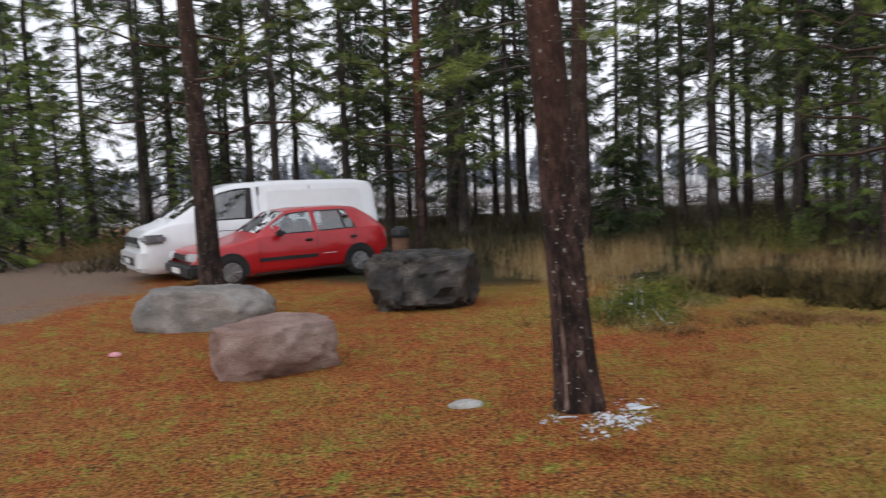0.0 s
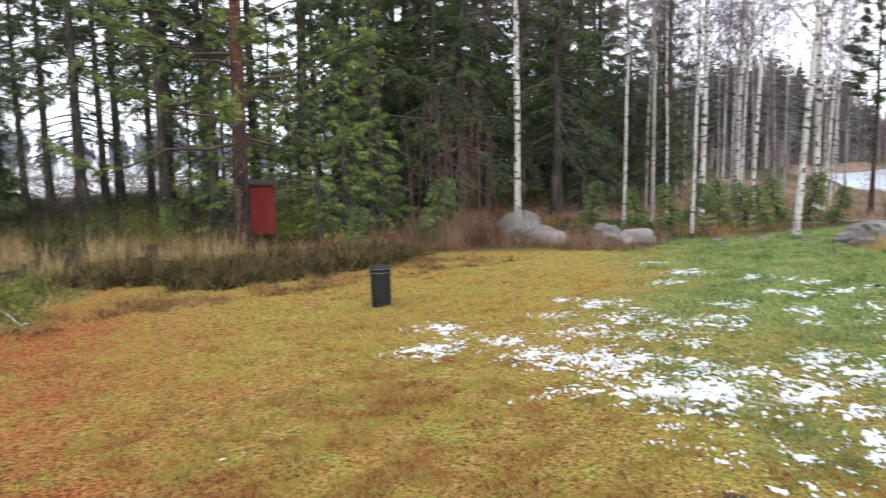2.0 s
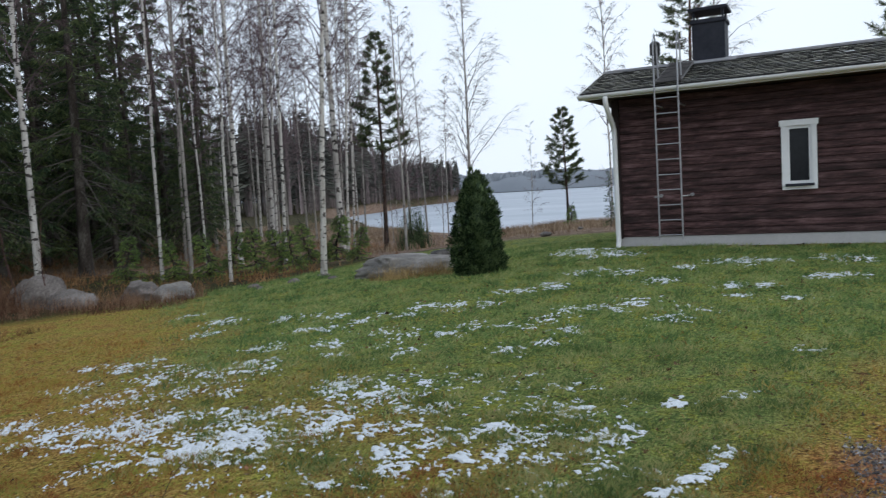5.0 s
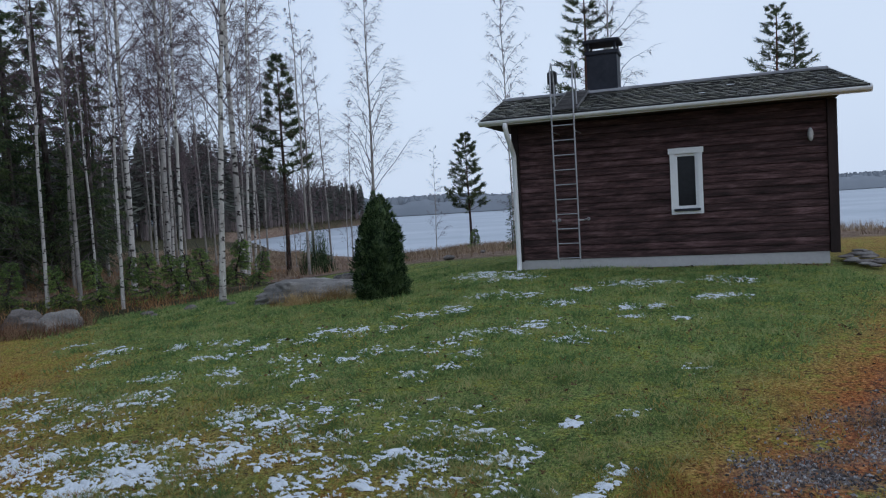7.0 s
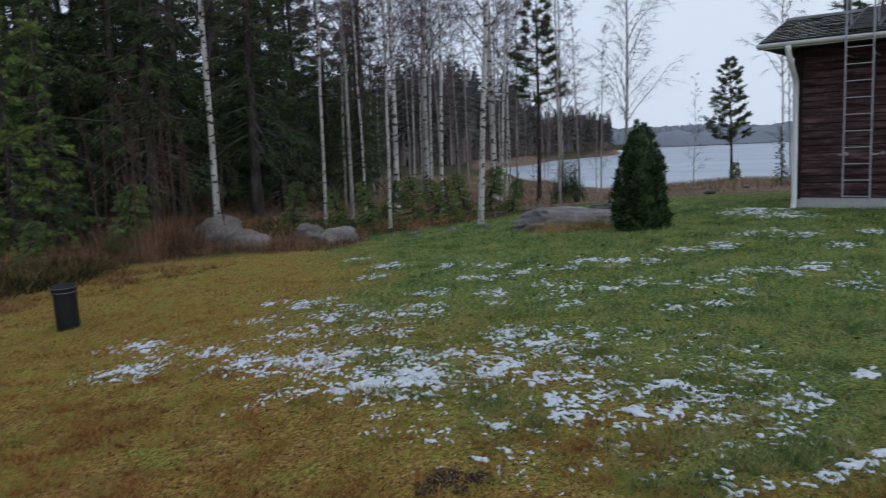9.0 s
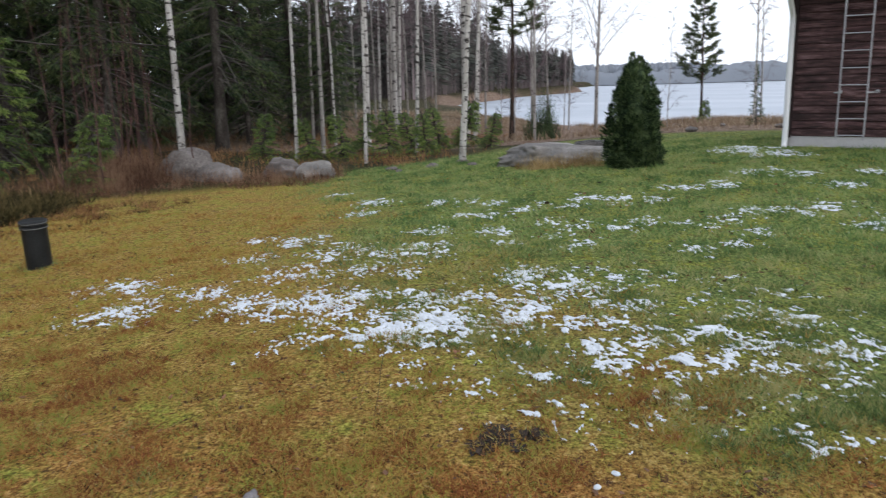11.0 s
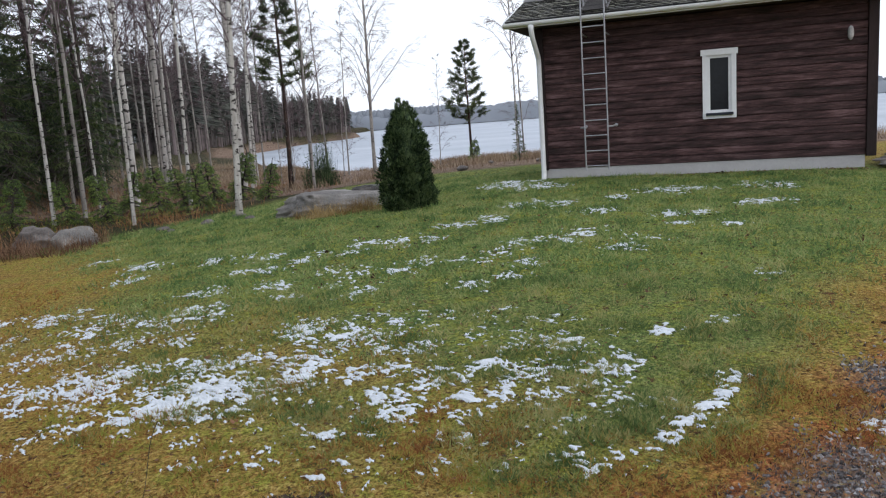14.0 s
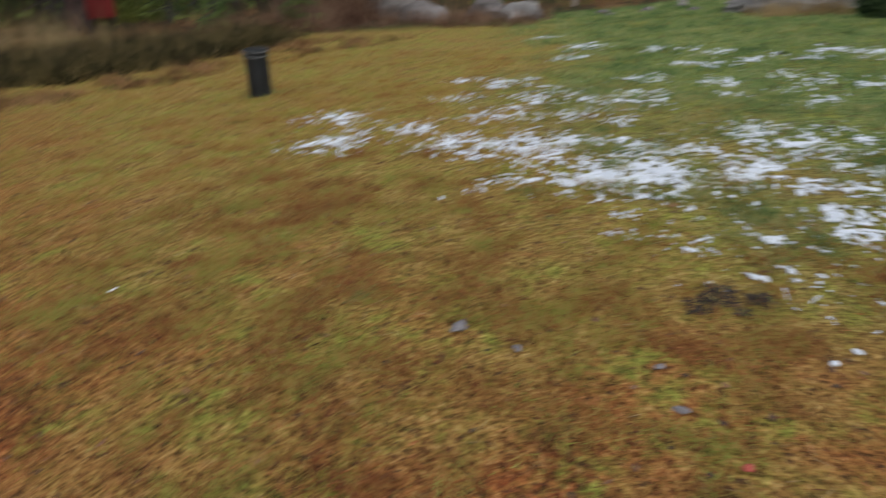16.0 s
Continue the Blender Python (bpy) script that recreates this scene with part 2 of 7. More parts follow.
LEAFBUSH = mat("bramble_leaves", [(0.25, (0.056, 0.085, 0.018)), (0.55, (0.168, 0.215, 0.041)), (0.85, (0.308, 0.286, 0.066))], 0.5, 0.6, 0, island=0.6, leaf=True)
SNOW = mat("snow", [(0.2, (0.52, 0.56, 0.6)), (0.7, (0.67, 0.7, 0.74))], 0.05, 0.7, 0.5, 0.012)
TURF_G = mat("green_blades", [(0.25, (0.09, 0.14, 0.046)), (0.46, (0.19, 0.26, 0.08)), (0.6, (0.282, 0.332, 0.11)), (0.76, (0.45, 0.4, 0.18))], 0.35, 0.65, 0, island=0.65, leaf=True)
TURF_D = mat("deep_green_blades", [(0.25, (0.08, 0.145, 0.05)), (0.46, (0.172, 0.272, 0.084)), (0.62, (0.262, 0.352, 0.115)), (0.8, (0.4, 0.405, 0.175))], 0.5, 0.65, 0, island=0.5, leaf=True)
MOSS_B = mat("moss_and_straw", [(0.32, (0.26, 0.1, 0.035)), (0.46, (0.42, 0.22, 0.065)), (0.54, (0.46, 0.31, 0.1)), (0.64, (0.40, 0.315, 0.085)), (0.78, (0.30, 0.34, 0.07))], 0.28, 0.7, 0, island=0.5, leaf=True)
TURF_Y = mat("golden_blades", [(0.2, (0.26, 0.115, 0.035)), (0.36, (0.41, 0.22, 0.062)), (0.5, (0.49, 0.34, 0.105)), (0.68, (0.43, 0.31, 0.085)), (0.88, (0.33, 0.33, 0.06))], 0.3, 0.7, 0, island=0.6, leaf=True)
LITTER = mat("fallen_needles", [(0.25, (0.14, 0.05, 0.022)), (0.5, (0.37, 0.128, 0.042)), (0.8, (0.56, 0.255, 0.095))], 0.5, 0.8, 0, island=0.7, leaf=True)
LEAF = mat("fallen_leaves", [(0.25, (0.035, 0.02, 0.012)), (0.5, (0.1, 0.052, 0.028)), (0.8, (0.22, 0.11, 0.055))], 0.5, 0.75, 0, island=0.8)
PEBBLE = mat("crushed_stone", [(0.25, (0.045, 0.04, 0.041)), (0.5, (0.145, 0.13, 0.131)), (0.72, (0.235, 0.222, 0.226)), (0.9, (0.42, 0.41, 0.415))], 0.3, 0.65, 0.2, 0.01, island=0.8)
ROCK_PINK = mat("pink_granite", [(0.28, (0.13, 0.078, 0.068)), (0.42, (0.235, 0.148, 0.124)), (0.55, (0.31, 0.215, 0.184)), (0.7, (0.42, 0.34, 0.305))], 0.5, 0.9, 1.0, 0.016)
ROCK_GREY = mat("grey_granite", [(0.28, (0.11, 0.106, 0.104)), (0.44, (0.20, 0.19, 0.18)), (0.56, (0.27, 0.246, 0.225)), (0.7, (0.39, 0.375, 0.355))], 0.5, 0.9, 1.0, 0.016)
ROCK_DARK = mat("dark_split_rock", [(0.30, (0.008, 0.008, 0.008)), (0.46, (0.025, 0.022, 0.02)), (0.57, (0.05, 0.043, 0.038)), (0.7, (0.13, 0.112, 0.097))], 0.3, 0.45, 1.0, 0.02)
ROCK_PALE = mat("pale_lichen_stone", [(0.3, (0.25, 0.245, 0.235)), (0.7, (0.5, 0.49, 0.47))], 0.15, 0.9, 0.5, 0.02)
ROCK_LAWN = mat("lichen_granite", [(0.28, (0.07, 0.06, 0.055)), (0.45, (0.135, 0.118, 0.109)), (0.6, (0.195, 0.174, 0.164)), (0.75, (0.275, 0.258, 0.245))], 0.6, 0.9, 0.6, 0.04)


def bark_by_height(name, low, high, z0, z1, size=0.12, flecks=None):
    """Bark that changes from thick dark plates at the foot to thin red bark above."""
    m = mat(name, low, size, 0.95, 1.0, size / 5, stretch=(1, 1, 0.35))
    nt = m.node_tree
    n, l = nt.nodes, nt.links
    b = n["Principled BSDF"]
    src = b.inputs["Base Color"].links[0].from_socket
    co = n.new("ShaderNodeTexCoord")
    sep = n.new("ShaderNodeSeparateXYZ")
    l.new(co.outputs["Object"], sep.inputs[0])
    rg = n.new("ShaderNodeMapRange")
    rg.inputs["From Min"].default_value, rg.inputs["From Max"].default_value = z0, z1
    l.new(sep.outputs["Z"], rg.inputs["Value"])
    hi = n.new("ShaderNodeValToRGB")
    for e, (p, c) in zip(hi.color_ramp.elements, high):
        e.position, e.color = p, (*c, 1)
    nz = n.new("ShaderNodeTexNoise")
    nz.inputs["Scale"].default_value, nz.inputs["Detail"].default_value = 9, 5
    l.new(co.outputs["Object"], nz.inputs["Vector"])
    l.new(nz.outputs["Fac"], hi.inputs["Fac"])
    mx = n.new("ShaderNodeMix")
    mx.data_type = "RGBA"
    l.new(rg.outputs["Result"], mx.inputs["Factor"])
    l.new(src, mx.inputs["A"])
    l.new(hi.outputs["Color"], mx.inputs["B"])
    out = mx.outputs["Result"]
    if flecks:
        fn = n.new("ShaderNodeTexNoise")
        fn.inputs["Scale"].default_value, fn.inputs["Detail"].default_value = flecks[0], 3
        mp = n.new("ShaderNodeMapping")
        mp.inputs["Scale"].default_value = flecks[3]
        l.new(co.outputs["Object"], mp.inputs["Vector"])
        l.new(mp.outputs["Vector"], fn.inputs["Vector"])
        st = n.new("ShaderNodeMapRange")
        st.inputs["From Min"].default_value, st.inputs["From Max"].default_value = flecks[1], flecks[1] + 0.04
        l.new(fn.outputs["Fac"], st.inputs["Value"])
        m2 = n.new("ShaderNodeMix")
        m2.data_type = "RGBA"
        m2.inputs["B"].default_value = (*flecks[2], 1)
        l.new(st.outputs["Result"], m2.inputs["Factor"])
        l.new(out, m2.inputs["A"])
        out = m2.outputs["Result"]
    l.new(out, b.inputs["Base Color"])
    return m


PINE_B = bark_by_height("pine_bark", [(0.36, (0.009, 0.006, 0.005)), (0.5, (0.029, 0.017, 0.014)), (0.66, (0.086, 0.048, 0.039))], [(0.3, (0.050, 0.020, 0.013)), (0.7, (0.122, 0.050, 0.030))], 1.5, 5.0, 0.1, (24, 0.66, (0.36, 0.37, 0.35), (1, 1, 1.2)))
PINE_DARK = bark_by_height("dark_pine_bark", [(0.36, (0.01, 0.007, 0.006)), (0.5, (0.03, 0.02, 0.016)), (0.66, (0.08, 0.05, 0.04))], [(0.3, (0.03, 0.018, 0.013)), (0.7, (0.09, 0.048, 0.034))], 2.0, 7.0, 0.1, (24, 0.67, (0.42, 0.43, 0.4), (1, 1, 1.2)))
BIRCH_B = bark_by_height("birch_bark", [(0.3, (0.24, 0.222, 0.205)), (0.5, (0.43, 0.41, 0.385)), (0.7, (0.60, 0.59, 0.565))], [(0.3, (0.36, 0.34, 0.315)), (0.7, (0.58, 0.56, 0.535))], 1.0, 6.0, 0.4, (8, 0.575, (0.045, 0.04, 0.037), (1, 1, 2.2)))
BIRCH_GREY = bark_by_height("grey_birch_bark", [(0.3, (0.16, 0.14, 0.13)), (0.5, (0.27, 0.25, 0.23)), (0.7, (0.4, 0.38, 0.35))], [(0.3, (0.25, 0.23, 0.21)), (0.7, (0.42, 0.4, 0.38))], 1.0, 7.0, 0.4, (8, 0.62, (0.03, 0.028, 0.026), (1, 1, 3.0)))

# ---- ground ----
def axis(parts):
    out = []
    for a, b, step in parts:
        out += list(np.arange(a, b, step))
    return np.array(out + [parts[-1][1]])


gx = axis([(-1500, -300, 120), (-300, -60, 20), (-60, -14, 2), (-14, 2, 0.4), (2, 14, 0.15), (14, 30, 0.5), (30, 70, 1.5), (70, 160, 5), (160, 420, 10), (420, 1500, 90)])
gy = axis([(-1500, -300, 120), (-300, -60, 20), (-60, -8, 2), (-8, -3, 0.4), (-3, 9, 0.15), (9, 26, 0.4), (26, 60, 1.5), (60, 160, 5), (160, 420, 20), (420, 1500, 120)])
GX, GY = np.meshgrid(gx, gy, indexing="ij")
GZ = ground_z(GX, GY)


def lawn_green(x, y):
    """1 where the turf is green, 0 where moss and needles turn it golden."""
    w = 3.0 * (fnoise(x, y, 1.9, 4) - 0.5) + 2.2 * (fnoise(x + 31, y, 0.45, 3) - 0.5)
    edge = 0.9 * (y - 0.9) + 3.9 + 2.2 * smooth(3, 7, y)
    right = -0.69 * (x - 3.3) - 0.25
    return smooth(-1.2, 2.2, x - edge + w) * smooth(-0.45, 0.75, y - right + 0.3 * w) * smooth(10.5, 8.0, y - 0.12 * x + w) * smooth(-6.3, -5.3, y + 0.5 * w)


def gravel_part(x, y):
    w = 1.1 * (fnoise(x, y, 0.7, 4) - 0.5)
    a = smooth(0.05, -0.5, y + 0.7 + 0.76 * (x - 3.3) + 1.5 * w) * smooth(7.5, 5.2, x + 2 * w) * (0.2 + 0.8 * smooth(0.42, 0.58, fnoise(x + 3, y, 0.4)))
    b = 0.95 * smooth(-0.4, 0.8, -x - 5.7 + 0.1 * (y - 18) + 3 * w) * smooth(6, 9, y + 0.35 * x + w) * smooth(23, 21, y + w)
    return np.maximum(a, b)


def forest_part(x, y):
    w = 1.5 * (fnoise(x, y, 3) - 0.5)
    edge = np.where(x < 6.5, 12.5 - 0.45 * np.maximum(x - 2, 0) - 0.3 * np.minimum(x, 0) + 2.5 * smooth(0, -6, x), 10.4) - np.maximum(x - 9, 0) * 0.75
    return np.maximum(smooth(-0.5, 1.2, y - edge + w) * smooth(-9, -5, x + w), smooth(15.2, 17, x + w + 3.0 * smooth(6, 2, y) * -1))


def litter_part(x, y):
    w = 2.4 * (fnoise(x, y, 2.0) - 0.5)
    a = smooth(2.7, 6.0, y - 0.25 * x + w) * smooth(5.2, 2.0, x + w) * (0.4 + 0.6 * smooth(0.38, 0.58, fnoise(x + 40, y, 1.1)))
    b = 0.9 * smooth(0.1, -0.6, y + 0.4 + 0.7 * (x - 3.3) + 0.3 * w)
    return np.clip(np.maximum(a, b) + smooth(4.0, 2.0, x + 0.8 * w + 0.25 * y) * (0.3 + 0.7 * smooth(0.4, 0.58, fnoise(x + 40, y, 0.5))), 0, 1)


green, gravel, forest, litter = lawn_green(GX, GY), gravel_part(GX, GY), forest_part(GX, GY), litter_part(GX, GY)
field = smooth(36, 48, GY - 0.6 * np.maximum(GX, 0) + 6 * (fnoise(GX, GY, 15) - 0.5)) + smooth(-12, -22, GX) * smooth(14, 24, GY)
shore = smooth(17.2, 19.5, GX + 2 * (fnoise(GX, GY, 3) - 0.5)) * smooth(24, 12, GY) * smooth(80, 66, GX)
shore = np.maximum(shore, smooth(60, 72, GX) * smooth(230, 215, GX) * smooth(3.2, 2, GY - shore_line(GX)) * smooth(-12, -2, GY - shore_line(GX)))
ni, nj = GX.shape
ground_b = Build()
ii, jj = np.meshgrid(np.arange(ni - 1), np.arange(nj - 1), indexing="ij")
ground_b.add(np.stack([GX, GY, GZ], -1), np.stack([ii * nj + jj, (ii + 1) * nj + jj, (ii + 1) * nj + jj + 1, ii * nj + jj + 1], -1).reshape(-1, 4))


def ground_material():
    m = bpy.data.materials.new("ground")
    m.use_nodes = True
    n, l = m.node_tree.nodes, m.node_tree.links
    b = n["Principled BSDF"]
    b.inputs["Roughness"].default_value, b.inputs["Specular IOR Level"].default_value = 0.95, 0.1
    co = n.new("ShaderNodeTexCoord")

    def noise_of(scale, detail=6):
        t = n.new("ShaderNodeTexNoise")
        t.inputs["Scale"].default_value, t.inputs["Detail"].default_value, t.inputs["Roughness"].default_value = scale, detail, 0.7
        l.new(co.outputs["Object"], t.inputs["Vector"])
        return t.outputs["Fac"]

    def tight(fac, lo, hi):
        t = n.new("ShaderNodeMapRange")
        t.inputs["From Min"].default_value, t.inputs["From Max"].default_value = lo, hi
        l.new(fac, t.inputs["Value"])
        return t.outputs["Result"]

    fine, mid, big = tight(noise_of(34), 0.3, 0.7), tight(noise_of(5), 0.38, 0.62), tight(noise_of(0.8), 0.36, 0.64)
    speck = tight(noise_of(13, 3), 0.6, 0.66)

    def ramp(fac, stops):
        r = n.new("ShaderNodeValToRGB")
        while len(r.color_ramp.elements) < len(stops):
            r.color_ramp.elements.new(0.5)
        for e, (p, c) in zip(r.color_ramp.elements, stops):
            e.position, e.color = p, (*c, 1)
        l.new(fac, r.inputs["Fac"])
        return r.outputs["Color"]

    def mix(f, a, c):
        x = n.new("ShaderNodeMix")
        x.data_type = "RGBA"
        if isinstance(f, float):
            x.inputs["Factor"].default_value = f
        else:
            l.new(f, x.inputs["Factor"])
        l.new(a, x.inputs["A"])
        l.new(c, x.inputs["B"])
        return x.outputs["Result"]

    a1, a2 = n.new("ShaderNodeVertexColor"), n.new("ShaderNodeVertexColor")
    a1.layer_name, a2.layer_name = "cover", "beyond"
    s1, s2 = n.new("ShaderNodeSeparateColor"), n.new("ShaderNodeSeparateColor")
    l.new(a1.outputs["Color"], s1.inputs[0])
    l.new(a2.outputs["Color"], s2.inputs[0])
    patch, tuft = tight(noise_of(2.3, 4), 0.4, 0.6), tight(noise_of(9, 4), 0.42, 0.6)
    straw_c = ramp(fine, [(0.1, (0.11, 0.062, 0.02)), (0.3, (0.171, 0.095, 0.027)), (0.5, (0.386, 0.251, 0.068)), (0.85, (0.536, 0.401, 0.147))])
    rust_c = ramp(fine, [(0.15, (0.130, 0.054, 0.025)), (0.5, (0.356, 0.162, 0.057)), (0.85, (0.497, 0.270, 0.095))])
    moss = ramp(fine, [(0.15, (0.105, 0.111, 0.023)), (0.5, (0.273, 0.280, 0.049)), (0.85, (0.420, 0.423, 0.090))])
    gold = mix(patch, mix(tuft, straw_c, rust_c), mix(tuft, straw_c, moss))
    gold = mix(big, gold, mix(tuft, gold, moss))
    grass = mix(mid, ramp(fine, [(0.15, (0.032, 0.056, 0.022)), (0.5, (0.125, 0.195, 0.056)), (0.85, (0.24, 0.3, 0.09))]), ramp(fine, [(0.15, (0.057, 0.078, 0.025)), (0.5, (0.17, 0.22, 0.066)), (0.85, (0.31, 0.33, 0.115))]))
    grass = mix(patch, grass, mix(tuft, grass, moss))
    orange = ramp(fine, [(0.2, (0.080, 0.024, 0.014)), (0.45, (0.319, 0.087, 0.029)), (0.62, (0.447, 0.137, 0.042)), (0.85, (0.596, 0.273, 0.110))])
    orange = mix(patch, orange, mix(tuft, orange, gold))
    stone = ramp(fine, [(0.15, (0.035, 0.034, 0.036)), (0.4, (0.215, 0.165, 0.155)), (0.58, (0.29, 0.19, 0.135)), (0.72, (0.26, 0.21, 0.1)), (0.88, (0.38, 0.37, 0.37))])
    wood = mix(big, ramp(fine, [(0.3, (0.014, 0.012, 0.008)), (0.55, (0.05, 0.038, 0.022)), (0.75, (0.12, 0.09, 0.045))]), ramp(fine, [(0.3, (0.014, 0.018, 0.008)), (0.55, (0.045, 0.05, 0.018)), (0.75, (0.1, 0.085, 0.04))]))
    open_ = ramp(mid, [(0.1, (0.14, 0.1, 0.07)), (0.38, (0.2, 0.16, 0.12)), (0.5, (0.45, 0.43, 0.42)), (0.62, (0.78, 0.8, 0.83))])
    reed = ramp(mid, [(0.1, (0.09, 0.055, 0.04)), (0.5, (0.2, 0.135, 0.1)), (0.9, (0.31, 0.235, 0.18))])
    c = mix(s1.outputs["Red"], gold, grass)
    c = mix(s1.outputs["Green"], c, orange)
    # shade in crevices between blades, painted by multiplying with fine noise
    crevice_shade = n.new("ShaderNodeMix")
    crevice_shade.data_type, crevice_shade.blend_type = "RGBA", "MULTIPLY"
    crevice_shade.inputs["Factor"].default_value = 1.0
    l.new(c, crevice_shade.inputs["A"])
    l.new(ramp(tight(noise_of(62, 4), 0.36, 0.62), [(0.1, (0.48, 0.45, 0.42)), (0.5, (1.0, 0.98, 0.95)), (0.85, (1.3, 1.3, 1.3))]), crevice_shade.inputs["B"])
    c = crevice_shade.outputs["Result"]
    c = mix(speck, c, ramp(fine, [(0.2, (0.05, 0.028, 0.016)), (0.8, (0.16, 0.085, 0.04))]))
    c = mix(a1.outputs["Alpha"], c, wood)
    c = mix(s2.outputs["Green"], c, reed)
    c = mix(s2.outputs["Red"], c, open_)
    c = mix(s1.outputs["Blue"], c, stone)
    l.new(c, b.inputs["Base Color"])
    bp = n.new("ShaderNodeBump")
    bp.inputs["Strength"].default_value, bp.inputs["Distance"].default_value = 0.8, 0.03
    l.new(fine, bp.inputs["Height"])
    l.new(bp.outputs["Normal"], b.inputs["Normal"])
    return m


ground_me = ground_b.mesh("ground", ground_material(), True)
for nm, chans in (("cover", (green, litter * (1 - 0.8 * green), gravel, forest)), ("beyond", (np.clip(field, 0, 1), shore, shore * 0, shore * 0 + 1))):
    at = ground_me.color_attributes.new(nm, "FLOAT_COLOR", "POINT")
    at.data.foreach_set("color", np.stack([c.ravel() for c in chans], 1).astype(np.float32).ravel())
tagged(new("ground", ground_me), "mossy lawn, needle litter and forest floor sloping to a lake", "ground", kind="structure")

water_b = Build()
water_b.add([(50, -900, LAKE_Z), (420, -900, LAKE_Z), (420, 300, LAKE_Z), (50, 300, LAKE_Z)], [(0, 1, 2, 3)])
WATER = mat("lake_ice", [(0.25, (0.324, 0.360, 0.414)), (0.55, (0.396, 0.432, 0.486)), (0.8, (0.495, 0.522, 0.567))], 14, 0.55, 0.12, 1.2, spec=0.15, stretch=(1, 0.35, 1))
single("water", water_b, WATER, "pale grey lake with thin ice under overcast sky", "water", kind="structure")

# ---- grass tufts ----
def tuft_field(name, label, spots, hmin, hmax, material, width=0.004, spread=0.05, per=16, lean=0.35, seed=1, category="grass"):
    r = np.random.RandomState(seed)
    n = len(spots)
    base = np.repeat(np.asarray(spots, float), per, 0)
    m = len(base)
    base = base + r.randn(m, 2) * spread
    z = ground_z(base[:, 0], base[:, 1])
    p = np.column_stack([base, z - 0.01])
    d = np.column_stack([r.randn(m, 2) * lean, np.ones(m)])
    way = unit(d) * r.uniform(hmin, hmax, (m, 1))
    side = unit(np.cross(way, r.randn(m, 3))) * width * r.uniform(0.6, 1.3, (m, 1))
    b = Build()
    b.spikes(p, way, side)
    return single(name, b, material, label, category, kind="stuff")


# ---- trees ----
def trunk_line(r, h, lean=0.02, k=9, wob=0.05):
    t = np.linspace(0, 1, k)
    a = r.rand() * 6.28
    off = np.cumsum(r.randn(k, 2) * wob, 0) * t[:, None]
    return np.stack([np.cos(a) * lean * h * t + off[:, 0], np.sin(a) * lean * h * t + off[:, 1], t * h], 1)


def at_height(line, z):
    return np.array([np.interp(z, line[:, 2], line[:, 0]), np.interp(z, line[:, 2], line[:, 1]), z])


def unit(v):
    return v / (np.linalg.norm(v, axis=-1, keepdims=True) + 1e-9)


